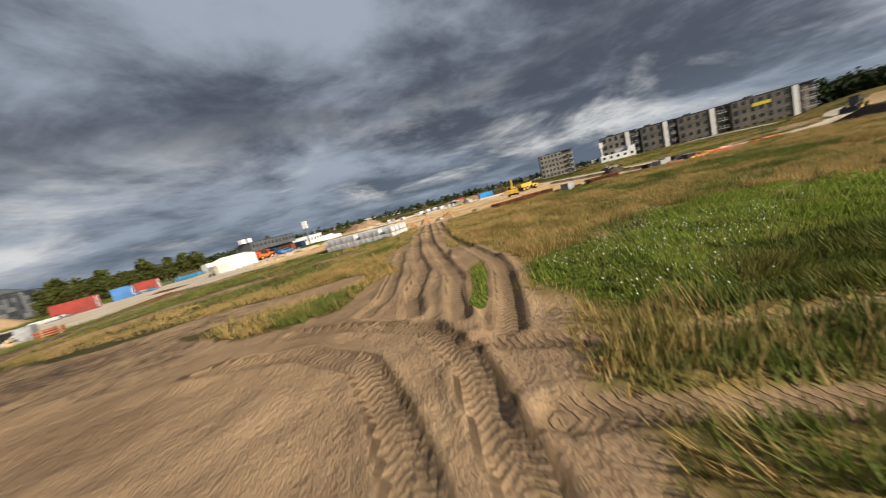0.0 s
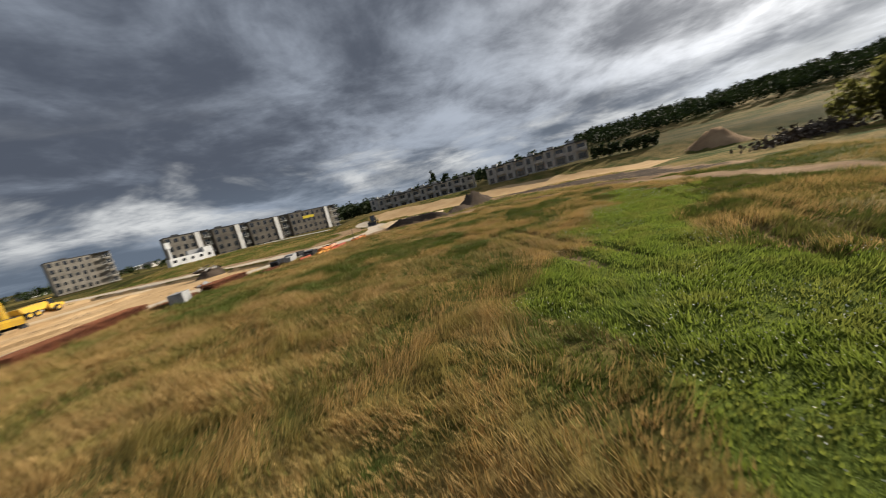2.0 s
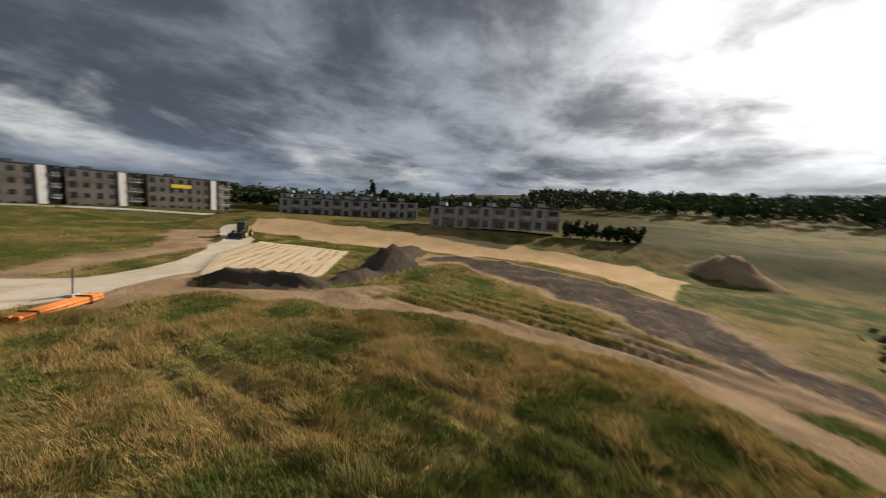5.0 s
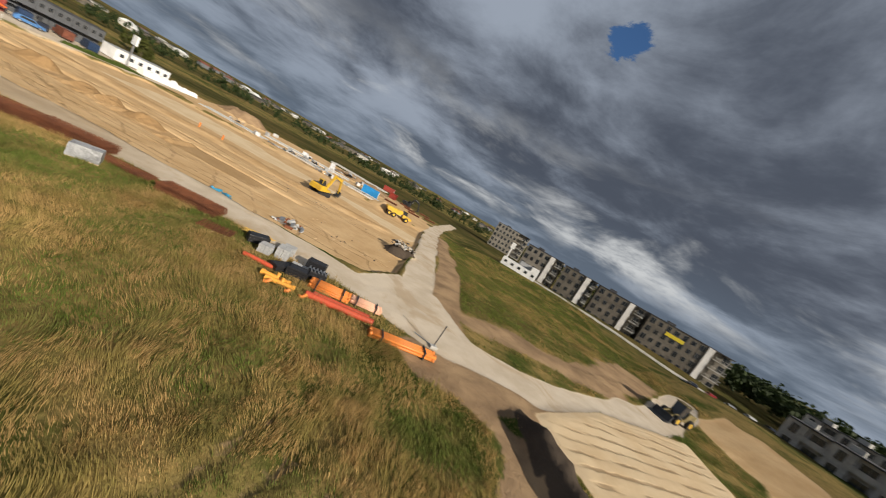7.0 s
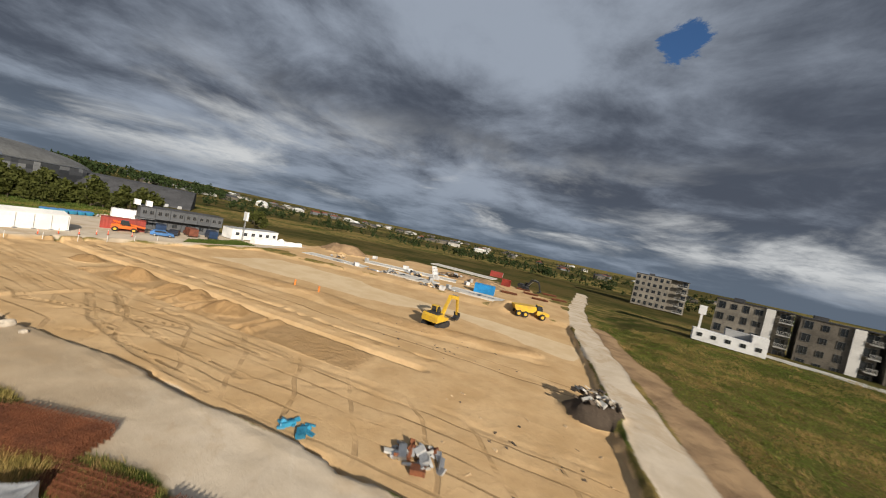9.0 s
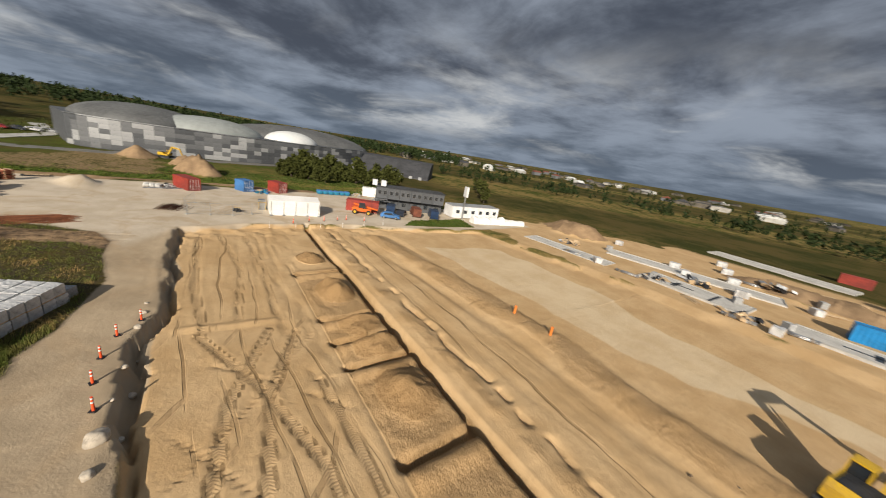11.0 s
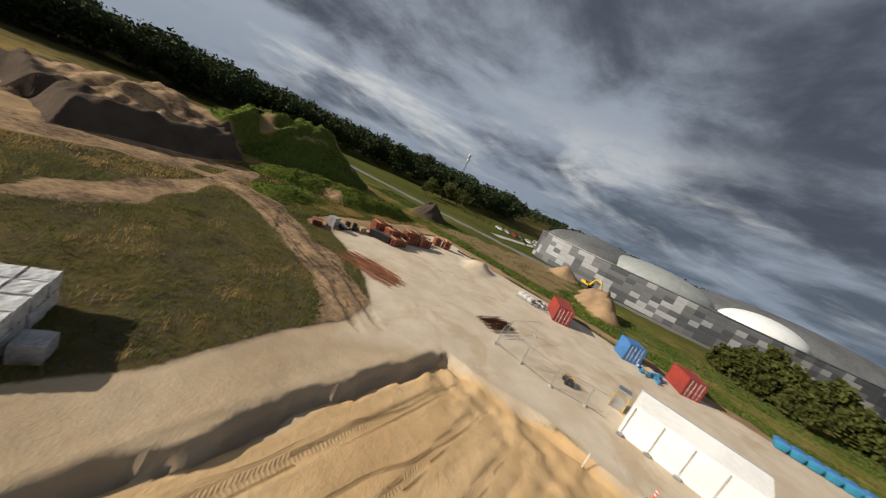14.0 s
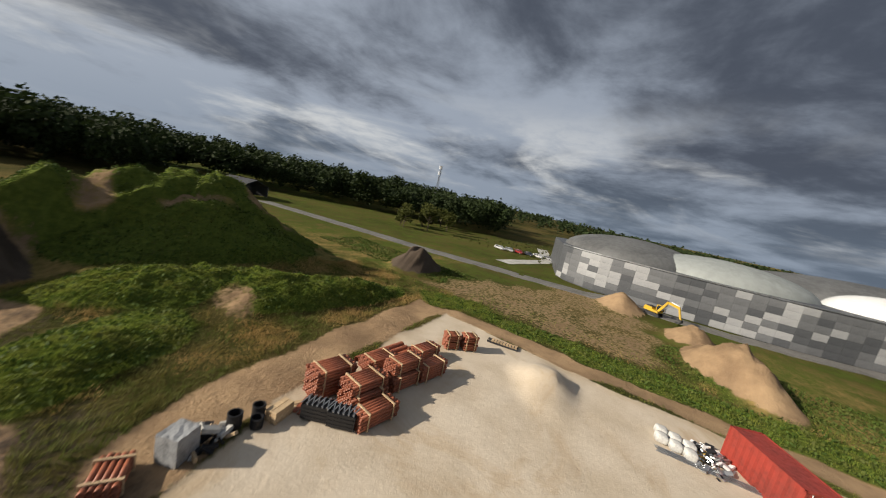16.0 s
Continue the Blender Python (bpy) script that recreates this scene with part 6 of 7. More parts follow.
for _x, _y, _r, _h in ((-47.0, 34.2, 0.38, 0.95), (-47.9, 34.9, 0.33, 0.7), (-48.3, 34.3, 0.35, 1.0), (-45.6, 34.0, 0.4, 0.5)):
    drum(_x, _y, _r, _h, "black plastic well ring standing on gravel")
block_stack(-49.3, 34.9, 15, 3, 2, 2, (0.5, 0.4, 0.35), TIMBER, "crate of weathered timber blocks", "timber_crate")
wrapped_block(21, WRAP_GREY, "tall dark crate wrapped in grey sheet", (1.3, 1.2, 1.6)).matrix_basis = lay(-44.3, 34.4, 25)
scatter("rubble_heap", "broken pale boards and sheeting on gravel", "rubble", -45.6, 34.2, 36, 1.5, (0.3, 1.0), (CONCRETE, TIMBER, BLACK_PLASTIC), 22, 0.6)
yard_bundle(-41.9, 34.2, 60, 3, 5, 2.0, 0.12, 0, label="short bundle of rusty red pipes at the yard edge")


def bar_pile(x, y, rz, L, n, spread, label):
    """Loose rusty bars fanned out on the ground."""
    t = thing("rebar_pile", label, "reinforcing steel", x, y, rz, group="rebar piles")
    rnd = random.Random(int(abs(x)))
    for s in range(3):
        for k in range(n // 3):
            bm = bmesh.new()
            y0 = rnd.gauss(0, spread / 2.4)
            ang = rnd.uniform(-0.05, 0.05)
            l2, x0 = L * rnd.uniform(0.7, 1.0) / 2, rnd.uniform(-0.7, 0.7)
            z = 0.03 + 0.22 * max(0, 1 - abs(y0) / spread) * rnd.random()
            rod(bm, (x0 - l2, y0 - ang * l2, z), (x0 + l2, y0 + ang * l2, z), 0.018, 4)
            part("bar", bm, RUST, t)


bar_pile(-41.8, 47.2, 104, 8.2, 150, 2.6, "long loose rusty reinforcing bars on gravel")
bar_pile(-50.8, 60.6, 165, 4.6, 110, 2.0, "short loose rusty reinforcing bars on gravel")


def fence_panels():
    pts = [(-46.1, 62.9), (-46.0, 66.0), (-45.8, 69.2), (-46.9, 72.2), (-47.4, 74.0)]
    for a, b in list(zip(pts, pts[1:])) + [((-46.1, 62.9), (-49.5, 62.4)), ((-55.2, 63.8), (-49.5, 62.4))]:
        L = math.dist(a, b)
        t = thing("site_fence", "steel mesh site fence panel on concrete feet", "fence", *a, heading(a, b), group="site fence")
        bm = bmesh.new()
        for x in (0.05, L - 0.05):
            rod(bm, (x, 0, 0.1), (x, 0, 2.0), 0.022, 6)
        for z in (0.15, 1.98):
            rod(bm, (0.05, 0, z), (L - 0.05, 0, z), 0.02, 6)
        part("frame", bm, STEEL_GREY, t)
        bm = bmesh.new()
        for k in range(1, int(L / 0.25)):
            rod(bm, (k * 0.25, 0, 0.15), (k * 0.25, 0, 1.98), 0.004, 3, caps=False)
        for k in range(1, 7):
            rod(bm, (0.05, 0, 0.15 + k * 0.26), (L - 0.05, 0, 0.15 + k * 0.26), 0.004, 3, caps=False)
        part("wire_mesh", bm, STEEL_GREY, t)
        bm = bmesh.new()
        box(bm, (0, 0, 0.07), (0.25, 0.7, 0.14), bevel=0.03)
        part("foot", bm, CONCRETE, t)


fence_panels()
for _k in range(6):  # posts along the pit edge
    _t = thing("fence_post", "thin white marker post on the pit edge", "post", -39.5 - 0.25 * (_k % 2), 74 + 4.2 * _k, group="marker posts")
    _b = bmesh.new()
    rod(_b, (0, 0, 0), (0.03, 0, 1.2), 0.03, 6)
    part("post", _b, PAINT_WHITE, _t)


def sacks():
    for i in range(2):
        for j in range(3):
            t = thing("bulk_bag", "dusty white bulk bag lying on a pallet", "bulk bag", -68.9 - 1.1 * i + 0.25 * j, 55.6 + 0.95 * j, 12, group="bulk bags")
            bm = bmesh.new()
            bmesh.ops.create_icosphere(bm, subdivisions=3, radius=0.5)
            for v in bm.verts:
                c = v.co
                for ax in range(3):
                    c[ax] = math.copysign(abs(c[ax] * 2) ** 0.55 / 2, c[ax])
                v.co = Vector((c.x * 1.0, c.y * 0.92, c.z * 0.7 + 0.33)) + 0.05 * Vector(noise.noise_vector(c * 5 + Vector((i, j, 0))))
            part("bag", bm, BAG_WHITE, t, smooth=True)
    plank_pile(-69.9, 58.6, 150, 9, 2.6, TIMBER_YELLOW, "yellow formwork planks stacked beside sacks", 0.5)
    t = thing("steel_pole_stack", "long grey steel poles lying on gravel", "steel poles", -68.0, 58.8, 98)
    for k in range(7):
        bm = bmesh.new()
        rod(bm, (-3.6 + 0.1 * (k % 3), -0.35 + k * 0.11, 0.07 + 0.06 * (k % 2)), (3.6, -0.35 + k * 0.11, 0.07 + 0.06 * (k % 2)), 0.045, 8)
        part("pole", bm, STEEL_GREY, t)


sacks()


def low_trailer():
    a, b = (-72.9, 38.2), (-73.7, 41.6)
    t = thing("plank_sledge", "low dark sledge of planks and chain on gravel", "sledge", *a, heading(a, b))
    bm = bmesh.new()
    for y in (-0.4, 0.4):
        box(bm, (1.8, y, 0.15), (3.6, 0.14, 0.24))
    part("runner", bm, STEEL_DARK, t)
    bm = bmesh.new()
    for k in range(9):
        box(bm, (0.6 + k * 0.34, 0, 0.3), (0.26, 1.05, 0.05))
    part("deck", bm, TIMBER, t)


low_trailer()


def blue_row():
    for k in range(6):
        t = thing("skip_bin", "blue covered skip bin beside the green verge", "skip", -72.0 + 0.08 * k, 90.8 + 1.5 * k, 86, group="blue skips")
        bm = bmesh.new()
        prism(bm, [(-0.55, 0.1), (-0.75, 0.9), (0.75, 0.9), (0.55, 0.1)], -0.7, 0.7)
        part("bin", bm, PLASTIC_BLUE, t)
        bm = bmesh.new()
        prism(bm, [(-0.78, 0.9), (-0.4, 1.12), (0.4, 1.12), (0.78, 0.9)], -0.72, 0.72)
        part("cover", bm, BLUE_PAINT, t)
    scatter("scrap_heap", "blue plastic sheeting and scrap behind tent", "scrap", -69.2, 76.5, 40, 2.4, (0.4, 1.3), (PLASTIC_BLUE, TIMBER, BLUE_PAINT), 31, 0.6)
    scatter("rubble_heap", "grey timber and concrete scrap on the verge", "rubble", -72.0, 101.5, 34, 2.2, (0.4, 1.2), (CONCRETE, TIMBER), 33, 0.6)
    t = thing("cable_drum", "small machine with green frame on gravel", "machine", -48.8, 70.0, 30)
    bm = bmesh.new()
    box(bm, (0, 0, 0.45), (1.1, 0.6, 0.4), bevel=0.05)
    for sx in (-0.4, 0.4):
        rod(bm, (sx, -0.4, 0.25), (sx, 0.4, 0.25), 0.25, 12)
    part("body", bm, STEEL_DARK, t)
    bm = bmesh.new()
    for s in (-0.25, 0.25):
        rod(bm, (-0.5, s, 0.6), (0.9, s, 1.0), 0.03, 6)
    part("handle", bm, YELLOW, t)
    t = thing("storage_cage", "grey steel locker with yellow frame beside the tent", "locker", -51.2, 74.3, 0)
    bm = bmesh.new()
    box(bm, (0, 0, 1.0), (1.2, 1.2, 2.0), bevel=0.04)
    part("locker", bm, STEEL_GREY, t)
    bm = bmesh.new()
    for s in (-0.6, 0.6):
        rod(bm, (0.8, s, 0), (0.8, s, 1.6), 0.04, 6)
    rod(bm, (0.8, -0.6, 1.6), (0.8, 0.6, 1.6), 0.04, 6)
    part("guard_frame", bm, YELLOW, t)


blue_row()


# ---------- the northern building plots ----------
def slab(pts, h, label, marks=True):
    (ax, ay), (bx, by), w = pts
    L = math.dist((ax, ay), (bx, by))
    t = thing("foundation_slab", label, "foundation", ax, ay, heading((ax, ay), (bx, by)), group="foundation slabs")
    bm = bmesh.new()
    box(bm, (L / 2, w / 2, h / 2), (L, w, h), bevel=0.04)
    s = part("slab", bm, CONCRETE_WHITE, t)
    bm = bmesh.new()
    for x, y, sx, sy in ((L / 2, 0.1, L, 0.2), (L / 2, w - 0.1, L, 0.2), (0.1, w / 2, 0.2, w), (L - 0.1, w / 2, 0.2, w)):
        box(bm, (x, y, h + 0.06), (sx, sy, 0.12))
    part("upstand", bm, CONCRETE, t)
    if marks:
        bm = bmesh.new()
        for x, y, sx, sy in ((L * 0.35, w / 2, L * 0.3, 0.5), (L * 0.33, w / 2, 0.8, w * 0.5), (L * 0.7, w / 2, 0.5, w * 0.8)):
            box(bm, (x, y, h + 0.015), (sx, sy, 0.03))
        part("service_pipes", bm, STEEL_DARK, t)


slab(((-4.5, 131.5), (11.5, 131.0), 7), 0.3, "white concrete foundation slab on sand")
slab(((16.5, 131.3), (41, 131.8), 6), 0.35, "long white concrete foundation slab")
slab(((-16, 141), (14, 148), 6), 0.25, "pale concrete foundation slab with stacks on it", False)
slab(((-30, 128), (-10, 129.5), 5), 0.1, "thin grey concrete blinding on sand", False)
slab(((-10, 190), (20, 186), 8), 0.3, "far white concrete foundation slab", False)
container(24.4, 142.2, 8, BLUE_BRIGHT, "bright blue steel container on bare soil", 6.06)
container(19, 205, 5, RED_PAINT, "red steel container at the far plots", 6.06)
container(27, 176, -12, RED_PAINT, "small red site machine shelter on soil", 3.0, False)
_rnd = random.Random(77)
for _k in range(26):
    _x, _y = _rnd.uniform(-26, 18), _rnd.uniform(127, 158)
    _c = _k % 5
    if _c == 0:
        block_stack(_x, _y, _rnd.uniform(0, 180), 2, 2, 3, (0.6, 0.5, 0.4), BLOCK_GREY, "grey blocks stacked on sand by the foundations")
    elif _c == 1:
        plank_pile(_x, _y, _rnd.uniform(0, 180), 12, 3.5, TIMBER, "timber boards stacked by the foundations")
    elif _c == 2:
        wrapped_block(40 + _k, WRAP, "pallet of white wrapped insulation by the foundations", (1.6, 1.3, 1.2)).matrix_basis = lay(_x, _y, _rnd.uniform(0, 180))
    elif _c == 3:
        scatter("material_heap", "scattered boards and steel by the foundations", "building material", _x, _y, 24, 2.6, (0.4, 2.0), (TIMBER, STEEL_GREY, BLACK_PLASTIC), _k, 0.25)
    else:
        pipe_bundle((_x - 2, _y), (_x + 2, _y + 0.6), 2, 4, 0.09, STEEL_GREY, "grey pipes bundled by the foundations", group="grey pipe bundles")
for _k in range(16):
    _x, _y = 14 + _k * 1.1 % 30, 149 + (_k * 7) % 30
    if _k % 3 == 0:
        mesh_stack((_x + 14, _y + 6), (_x + 19, _y + 7), 2.3, "rusty reinforcing mats stacked on soil", 10)
    elif _k % 3 == 1:
        wrapped_block(70 + _k, WRAP, "white wrapped stack on the far plots", (2.0, 1.6, 1.3)).matrix_basis = lay(_x - 20, _y - 6, 20)
    else:
        plank_pile(_x, _y, 30, 10, 4.0, TIMBER, "timber boards on the far plots")


# ---------- roads and town in the distance ----------
def ribbon(name, pts, w, mat, label, lift=0.12):
    """A road strip that follows the ground."""
    P = []
    for a, b in zip(pts, pts[1:]):
        n = max(2, int(math.dist(a, b) / 4))
        P += [(a[0] + (b[0] - a[0]) * k / n, a[1] + (b[1] - a[1]) * k / n) for k in range(n)]
    P.append(pts[-1])
    bm = bmesh.new()
    rows = []
    for i, p in enumerate(P):
        q, r = P[max(0, i - 1)], P[min(len(P) - 1, i + 1)]
        d = Vector((r[0] - q[0], r[1] - q[1], 0)).normalized()
        nrm = Vector((-d.y, d.x, 0))
        row = []
        for s in (-1, -0.96, 0.96, 1):
            x, y = p[0] + nrm.x * s * w / 2, p[1] + nrm.y * s * w / 2
            row.append(bm.verts.new((x, y, ground_z(p[0], p[1]) + (lift if abs(s) < 0.99 else -0.5))))
        rows.append(row)
    for a, b in zip(rows, rows[1:]):
        for k in range(3):
            bm.faces.new((a[k], b[k], b[k + 1], a[k + 1]))
    tagged(new(name, mesh_of(name, bm, mat)), label, name, kind="structure")


ASPHALT = material("worn_asphalt", (0.15, 0.145, 0.135), 0.9, vary=0.2, scale=0.6, bump=0.3)
ribbon("road", [(-104, -70), (-109, -30), (-112, 0), (-117, 24), (-122, 50), (-124, 70), (-134, 100), (-152, 130), (-170, 160)], 6.0, ASPHALT, "worn grey access road past the hall")
ribbon("pavement", [(-130, 16), (-160, 22), (-200, 8)], 5.0, CONCRETE, "pale path to the green car park")
ribbon("street", [(88, 150), (110, 137), (135, 124), (165, 112), (190, 100)], 6.0, CONCRETE, "pale street before the apartment buildings")


def town():
    """Low far houses and sheds along the northern skyline."""
    rnd = random.Random(15)
    shed_mats = (BRICK_GREY, BRICK_LIGHT, CLAD_MID, BRICK_GREY, CONCRETE)
    for k in range(110):
        az, r = radians(rnd.uniform(-32, 62)), rnd.uniform(420, 1250)
        x, y = 10 - r * math.sin(az), 50 + r * math.cos(az)
        w, d, h = rnd.uniform(8, 30), rnd.uniform(8, 16), rnd.uniform(3.0, 6.0)
        t = thing("far_building", "distant low building on the town's edge", "building", x, y, rnd.uniform(-25, 25), group="far buildings")
        bm = bmesh.new()
        box(bm, (0, 0, h / 2 - 0.5), (w, d, h))
        part("wall", bm, shed_mats[k % 5], t)
        bm = bmesh.new()
        prism(bm, [(-w / 2 - 0.3, h - 0.5), (0, h + (2.2 if w < 18 else 0.9)), (w / 2 + 0.3, h - 0.5)], -d / 2 - 0.3, d / 2 + 0.3)
        part("roof", bm, (ROOF_DARK, ROOF_GREY, material("red_tile_roof", (0.16, 0.055, 0.035), 0.85), ROOF_DARK, ROOF_WHITE)[k % 5], t)


town()


# ---------- vegetation ----------
def leaf_material(name, a, b, trans=0.25, tint=0.0, other=(0.08, 0.10, 0.02)):
    m = bpy.data.materials.new(name)
    m.use_nodes = True
    n = Nodes(m.node_tree)
    bs = m.node_tree.nodes["Principled BSDF"]
    g = n.add("ShaderNodeNewGeometry")
    col = n.mix(g.outputs["Random Per Island"], a, b)
    p = n.noise(g.outputs["Position"], 0.09, 3.0)
    col = n.mix(n.ramp(p, 0.35, 0.65, 0.0, 0.5), col, tuple(c * 0.55 for c in a))
    q = n.noise(g.outputs["Position"], 0.55, 4.0, 0.6)
    col = n.mix(n.ramp(q, 0.42, 0.64, 0.0, tint), col, other)
    n.put(bs.inputs["Base Color"], col)
    bs.inputs["Roughness"].default_value = 0.75
    bs.inputs["Specular IOR Level"].default_value = 0.2
    tr = n.add("ShaderNodeBsdfTranslucent", {"Color": col})
    mx = n.add("ShaderNodeMixShader", {0: trans})
    m.node_tree.links.new(bs.outputs[0], mx.inputs[1])
    m.node_tree.links.new(tr.outputs[0], mx.inputs[2])
    m.node_tree.links.new(mx.outputs[0], m.node_tree.nodes["Material Output"].inputs[0])
    return m


LEAF = leaf_material("dark_foliage", (0.036, 0.056, 0.015), (0.018, 0.030, 0.009), 0.15)
LEAF_OLIVE = leaf_material("olive_foliage", (0.190, 0.185, 0.055), (0.110, 0.112, 0.035), 0.72)
LEAF_LIGHT = leaf_material("shrub_foliage", (0.115, 0.125, 0.030), (0.060, 0.072, 0.018), 0.4)
GRASS_DRY = leaf_material("dry_grass_blades", (0.62, 0.42, 0.17), (0.27, 0.185, 0.066), 0.35, 0.6, (0.19, 0.19, 0.042))
GRASS_GREEN = leaf_material("green_grass_blades", (0.16, 0.20, 0.036), (0.070, 0.090, 0.018), 0.25, 0.5, (0.26, 0.20, 0.07))
GRASS_LUSH = leaf_material("lush_green_weeds", (0.27, 0.34, 0.055), (0.14, 0.19, 0.030), 0.45, 0.5, (0.26, 0.25, 0.06))
WEED = leaf_material("rank_weeds", (0.085, 0.140, 0.022), (0.038, 0.066, 0.012), 0.2, 0.6, (0.13, 0.13, 0.035))
FLOWER = material("white_flower_heads", (0.72, 0.72, 0.62), 0.8, bump=0)


def leaf_quads(C, S, rng):
    """One small four-sided leaf clump for each centre."""
    n = len(C)
    a, b = rng.normal(size=(n, 3)), rng.normal(size=(n, 3))
    a /= np.linalg.norm(a, axis=1)[:, None]
    b -= (a * b).sum(1)[:, None] * a
    b /= np.linalg.norm(b, axis=1)[:, None]
    a, b = a * S[:, None], b * (S * rng.uniform(0.5, 0.9, n))[:, None]
    V = np.stack([C - a - b * 0.4, C - b, C + a + b * 0.3, C + b], 1).reshape(-1, 3)
    return V, np.arange(4 * n).reshape(-1, 4)


def crown_points(n, rx, rz, rng):
    """Places through a crown: lumpy, denser at its skin."""
    lobes = rng.normal(size=(9, 3))
    lobes /= np.linalg.norm(lobes, axis=1)[:, None]
    lobes *= rng.uniform(0.35, 0.75, 9)[:, None]
    k = rng.randint(0, 9, n)
    d = rng.normal(size=(n, 3))
    d /= np.linalg.norm(d, axis=1)[:, None]
    p = lobes[k] + d * (0.42 * rng.rand(n) ** 0.4)[:, None]
    return p * np.array([rx, rx, rz])


def woods(name, label, spots, mat, per=80, seed=1, h=(7, 11), leaf=1.0):
    rng = np.random.RandomState(seed)
    C, S = [], []
    for x, y in spots:
        hh = rng.uniform(*h)
        rx = hh * rng.uniform(0.30, 0.42)
        p = crown_points(per, rx, hh * 0.44, rng)
        p += np.array([x, y, ground_z(x, y) + hh * 0.56])
        C.append(p)
        S.append(rng.uniform(0.06, 0.12, per) * hh * leaf)
    V, F = leaf_quads(np.concatenate(C), np.concatenate(S), rng)
    tagged(new(name, raw_mesh(name, V, F, mat)), label, "woods", kind="stuff")


def polar(az, r):
    return 10 - r * math.sin(radians(az)), 50 + r * math.cos(radians(az))


_r = random.Random(2)
E_WOODS = [polar(_r.uniform(-104, -44), _r.uniform(185, 300)) for _ in range(520)]
S_WOODS = [polar(_r.uniform(-176, -100), _r.uniform(330, 560)) for _ in range(1500)]
SW_WOODS = [polar(_r.uniform(150, 186), _r.uniform(165, 270)) for _ in range(420)] + [polar(_r.uniform(108, 150), _r.uniform(215, 330)) for _ in range(420)]
W_WOODS = [polar(_r.uniform(50, 112), _r.uniform(380, 640)) for _ in range(700)]
N_WOODS = [polar(_r.uniform(-45, 52), _r.choice((250, 262, 340, 420, 520, 640, 800, 1000)) + _r.uniform(-9, 9)) for _ in range(950)]
woods("woods_east", "dark green woods behind the terraced houses", E_WOODS, LEAF, 150, 3, (8, 13), 0.7)
woods("woods_south", "dark wooded hill beyond the field", S_WOODS, LEAF, 70, 4, (10, 16), 0.8)
woods("woods_southwest", "dark green woods behind the mound and car park", SW_WOODS, LEAF, 300, 5, (14, 22), 0.42)
woods("woods_west", "distant wooded ridge behind the hall", W_WOODS, LEAF, 40, 6, (10, 16))
woods("hedgerows_north", "distant hedgerows and trees before the town", N_WOODS, LEAF, 40, 7, (4, 9))


def tree(x, y, h, seed, label, mat=LEAF, per=700, spread=0.34, name="tree", clear=0.25):
    """Tapered trunk, limbs and a lumpy crown of small leaf clumps."""
    t = thing(name, label, name, x, y, group="trees")
    rng = np.random.RandomState(seed)
    bm = bmesh.new()
    rod(bm, (0, 0, -0.2), (0.1, 0.05, h * 0.55), h * 0.022, 8, h * 0.010)
    for k in range(6):
        a, z = k * 2.4 + seed, h * (clear + 0.06 * k)
        rod(bm, (0, 0, z), (math.cos(a) * h * spread * 0.7, math.sin(a) * h * spread * 0.7, z + h * 0.22), h * 0.010, 5, h * 0.004)
    part("trunk", bm, BARK, t)
    p = crown_points(per, h * spread, h * (1 - clear) * 0.56, rng) + np.array([0, 0, h * (clear + (1 - clear) * 0.5)])
    V, F = leaf_quads(p, rng.uniform(0.035, 0.075, per) * h * (1.4 if h < 7 else 1.0), rng)
    ob = new("crown", raw_mesh("crown", V, F, mat))
    ob.parent = t
    return t


for _k in range(34):
    tree(69 - 1.05 * _k + 1.2 * math.sin(_k * 2.1), -32 - 0.75 * _k + 2.6 * math.cos(_k * 1.7), 7.4 + 1.3 * math.sin(_k * 1.3), 20 + _k, "young broad-leaved tree with olive green crown", LEAF_OLIVE, 420, 0.44, clear=0.05)
for _k in range(12):  # shrubs between the yard and the hall
    tree(-109 + 1.7 * _k + 1.5 * math.sin(_k * 3.1), 92 + 2.6 * _k, 8.0 + 1.8 * math.sin(_k * 1.9), 50 + _k, "bushy green shrub on the verge", LEAF_LIGHT, 1100, 0.48, "shrub", 0.04)
for _k in range(6):
    tree(-103 + 2.2 * _k, 87 + 2.2 * _k, 5.5 + math.sin(_k), 70 + _k, "bushy green shrub on the verge", LEAF_LIGHT, 700, 0.52, "shrub", 0.04)
for _k in range(8):
    tree(122 + 0.6 * math.sin(_k), -1 - 2.4 * _k, 4.6, 90 + _k, "clipped dark hedge shrub beside the houses", LEAF, 350, 0.42, "shrub", 0.03)
for _k in range(7):
    tree(-70 - 8 * _k, 150 + 6 * _k, 6 + 2 * math.sin(_k * 2), 120 + _k, "broad-leaved tree in the far meadow", LEAF_LIGHT, 350)
for _k in range(14):
    tree(-140 - 7 * (_k % 7) - 4 * math.sin(_k), -32 - 9 * (_k // 7) + 5 * math.sin(_k * 2), 8 + 2.5 * math.sin(_k * 1.7), 150 + _k, "broad-leaved tree at the car park's edge", LEAF_LIGHT, 350, 0.4)
tree(172, 66, 12, 200, "tall dark conifer above the houses", LEAF, 500, 0.16, "conifer", 0.1)
tree(205, 84, 15, 201, "tall dark conifer behind the houses", LEAF, 500, 0.15, "conifer", 0.1)
for _k in range(9):  # clipped rows in the car park
    _p = [(-150 - 9 * _k + 1.2 * _j * 0.2, -14 + 4 * _j + 3.0 * _k) for _j in range(11)]
    woods("hedge_rows", "low hedge rows between car park bays", _p, LEAF_LIGHT, 40, 300 + _k, (1.6, 2.4))
_t = thing("brush_pile", "dark pile of cut branches beside trees", "brush pile", 68, -24.5, -55)
_rng = np.random.RandomState(9)
_n = 1500
_c = _rng.normal(size=(_n, 3)) * np.array([5.2, 1.6, 0.75])
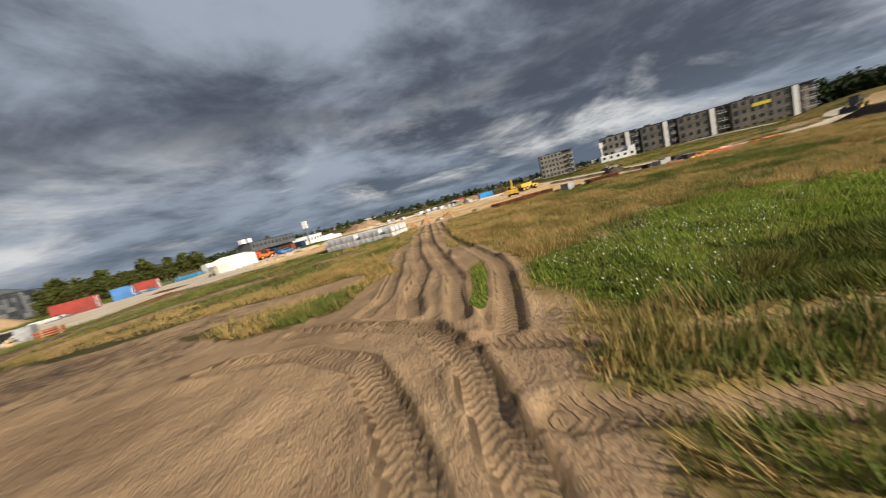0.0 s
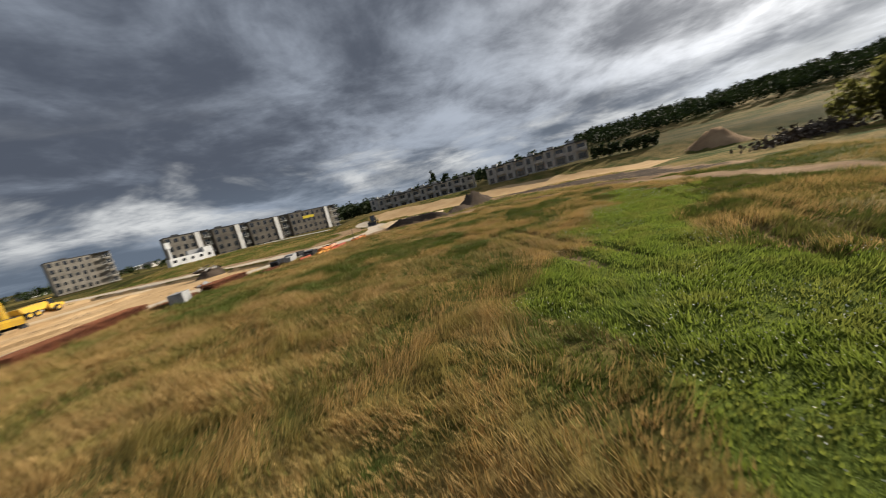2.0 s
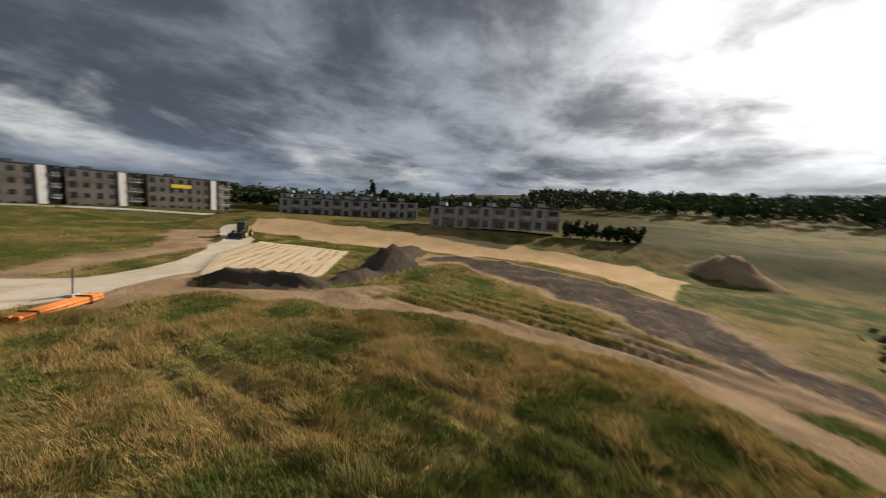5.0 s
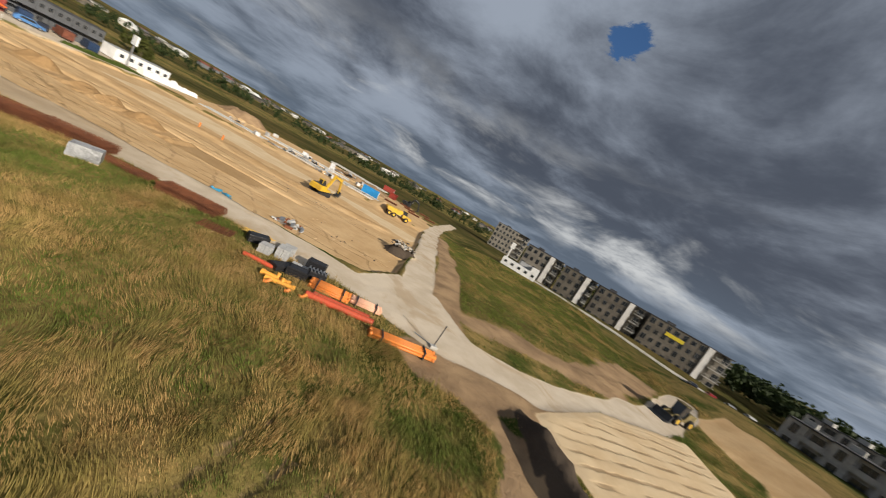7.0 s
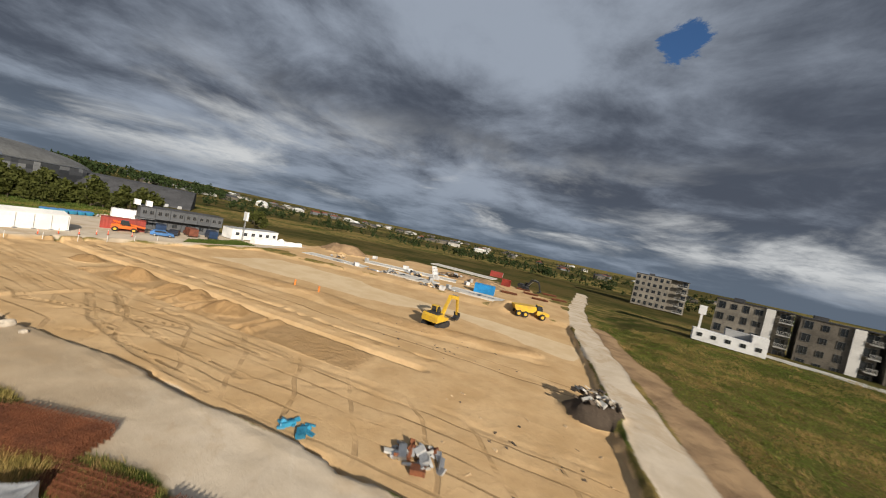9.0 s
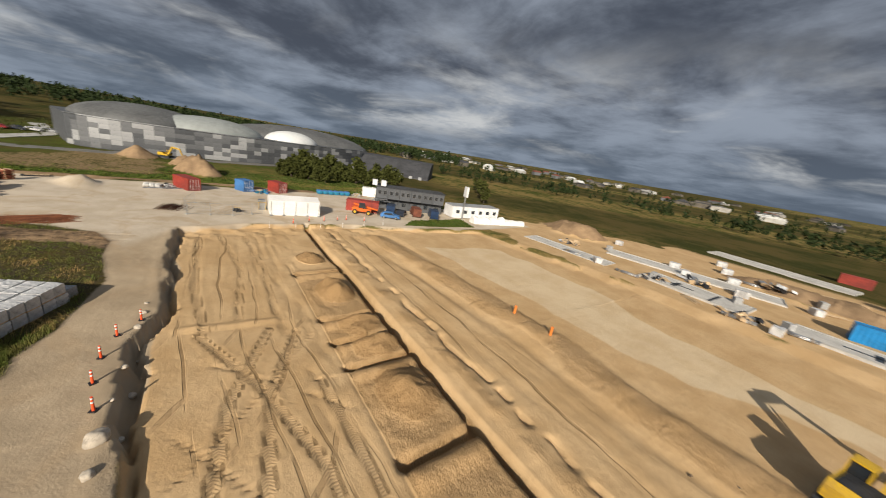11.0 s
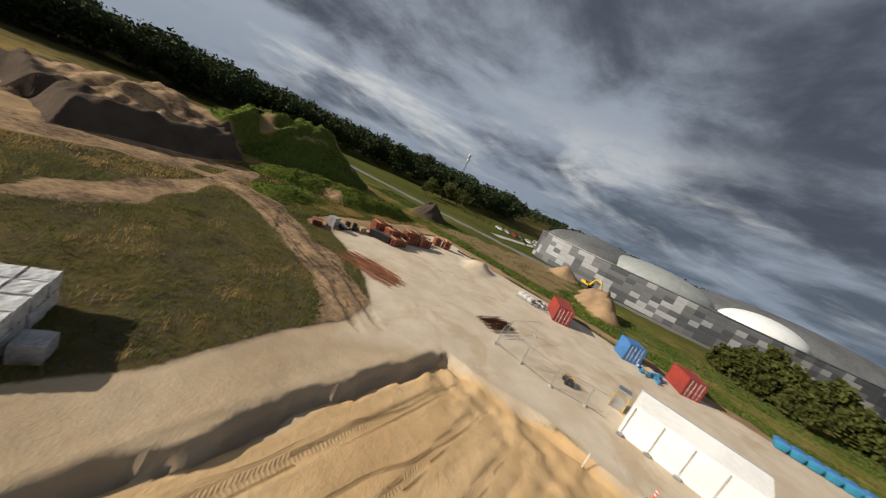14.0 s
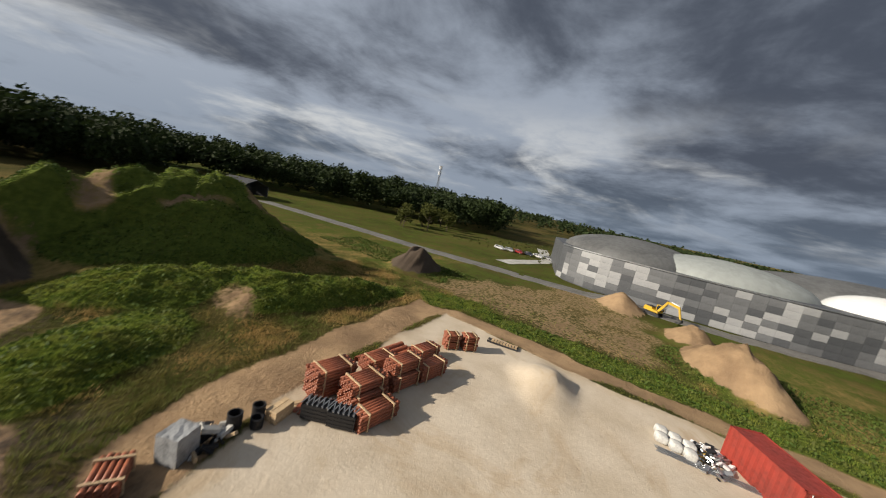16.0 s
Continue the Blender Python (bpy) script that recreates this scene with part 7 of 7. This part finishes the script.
_c[:, 2] = np.abs(_c[:, 2]) + 0.1
_V, _F = leaf_quads(_c, _rng.uniform(0.15, 0.5, _n), _rng)
_o = new("brushwood", raw_mesh("brushwood", _V, _F, BARK))
_o.parent = _t


# grass: tufts of tapered blades over the field and the verges
def grass(name, label, X, Y, mat, hmin, hmax, blades, lean, seed, width=0.012):
    rng = np.random.RandomState(seed)
    n = len(X)
    Z = look_up(GZ, X, Y)
    h = rng.uniform(hmin, hmax, n) * (0.35 + 1.1 * rough_field(X, Y, 1.1, 71) * (0.5 + rough_field(X, Y, 4.5, 72)))
    swirl = 6.3 * rough_field(X, Y, 2.3, 73)
    push = 0.25 + 0.9 * rough_field(X, Y, 1.7, 74)
    wind = (np.cos(swirl) * push, np.sin(swirl) * push)
    V = np.empty((n, blades, 3, 3))
    for b in range(blades):
        a = rng.uniform(0, 2 * np.pi, n)
        r = rng.uniform(0, 0.16, n)
        bx, by = X + r * np.cos(a * 3), Y + r * np.sin(a * 3)
        hb = h * rng.uniform(0.6, 1.0, n)
        lx, ly = (np.cos(a) * lean + wind[0]) * hb * rng.uniform(0.3, 1.0, n), (np.sin(a) * lean + wind[1]) * hb * rng.uniform(0.3, 1.0, n)
        w = width * rng.uniform(0.7, 1.5, n)
        px, py = -np.sin(a) * w, np.cos(a) * w
        V[:, b, 0] = np.stack([bx - px, by - py, Z - 0.03], 1)
        V[:, b, 1] = np.stack([bx + px, by + py, Z - 0.03], 1)
        V[:, b, 2] = np.stack([bx + lx, by + ly, Z + hb], 1)
    V = V.reshape(-1, 3)
    tagged(new(name, raw_mesh(name, V, np.arange(len(V)).reshape(-1, 3), mat)), label, "grass", kind="stuff")


def scatter_on(n, x0, x1, y0, y1, seed):
    rng = np.random.RandomState(seed)
    X, Y = rng.uniform(x0, x1, n), rng.uniform(y0, y1, n)
    bare = np.maximum.reduce([look_up(GW[k], X, Y) for k in ("dirt", "sand", "gravel", "dark")])
    lush = look_up(GW["lush"], X, Y)
    patch = 0.6 * rough_field(X, Y, 3.2, 51) + 0.5 * rough_field(X, Y, 11.0, 52)
    keep = bare + rng.uniform(-0.25, 0.25, n) < 0.35
    return X, Y, keep, lush + rng.uniform(-0.2, 0.2, n), patch + rng.uniform(-0.12, 0.12, n)


def build_grass():
    parts = {"dry": [], "green": [], "lush": []}
    for n, x0, x1, y0, y1, sd in ((230000, -12, 60, 4, 57, 1), (60000, 20, 66, -2, 30, 2), (80000, -45, -4, 20, 57, 3), (34000, 54, 100, 0, 60, 4), (85000, 55, 110, 62, 140, 5), (16000, 2, 50, -14, 6, 6), (9000, 0.3, 14, -5, 9, 7), (70000, -84, -34, 6, 36, 8), (24000, -90, -72, 28, 112, 9)):
        X, Y, keep, lush, patch = scatter_on(n, x0, x1, y0, y1, sd)
        isl = keep & (lush > 0.5)
        isg = keep & ~isl & (patch > np.where(X < -5, np.where(Y > 28, 0.34, 0.56), np.where((Y > 62) & (X > 58), 0.46, np.where(X > 27, 0.49, np.where((Y < 7) & (X < 16), 0.48, 0.56)))))
        isd = keep & ~isl & ~isg
        for k, mk in (("lush", isl), ("green", isg), ("dry", isd)):
            parts[k].append((X[mk], Y[mk]))
    cat = {k: (np.concatenate([p[0] for p in v]), np.concatenate([p[1] for p in v])) for k, v in parts.items()}
    grass("grass_dry", "tall dry straw-coloured grass over the field", *cat["dry"], GRASS_DRY, 0.25, 0.62, 4, 0.55, 11)
    grass("grass_green", "green grass among the dry field grass", *cat["green"], GRASS_GREEN, 0.16, 0.42, 4, 0.6, 12, 0.016)
    grass("grass_lush", "lush green weeds in the field", *cat["lush"], GRASS_LUSH, 0.10, 0.30, 4, 0.9, 13, 0.024)
    # white flower heads in the lush patch
    X, Y, keep, lush, patch = scatter_on(16000, 3, 44, 4, 24, 31)
    clump = rough_field(X, Y, 2.4, 61) > 0.42
    mk = keep & clump & (lush > 0.35)
    X, Y = X[mk], Y[mk]
    rng = np.random.RandomState(5)
    C = np.stack([X, Y, look_up(GZ, X, Y) + rng.uniform(0.22, 0.38, len(X))], 1)
    V, F = leaf_quads(C, rng.uniform(0.014, 0.030, len(C)), rng)
    tagged(new("flowers", raw_mesh("flowers", V, F, FLOWER)), "small white flower heads among the weeds", "flowers", kind="stuff")
    # weeds on the mounds and along the western verge
    rng = np.random.RandomState(8)
    X, Y = rng.uniform(-100, -34, 130000), rng.uniform(-14, 125, 130000)
    bare = np.maximum.reduce([look_up(GW[k], X, Y) for k in ("dirt", "sand", "gravel", "dark")])
    mk = (look_up(GW["lush"], X, Y) > 0.45) & (bare < 0.4)
    X, Y = X[mk], Y[mk]
    C = np.stack([X, Y, look_up(GZ, X, Y) + rng.uniform(0.0, 0.30, len(X)) * (0.3 + rough_field(X, Y, 1.8, 81))], 1)
    V, F = leaf_quads(C, rng.uniform(0.07, 0.20, len(C)), rng)
    tagged(new("weeds", raw_mesh("weeds", V, F, WEED)), "rank green weeds on the spoil mounds and verge", "weeds", kind="stuff")


build_grass()
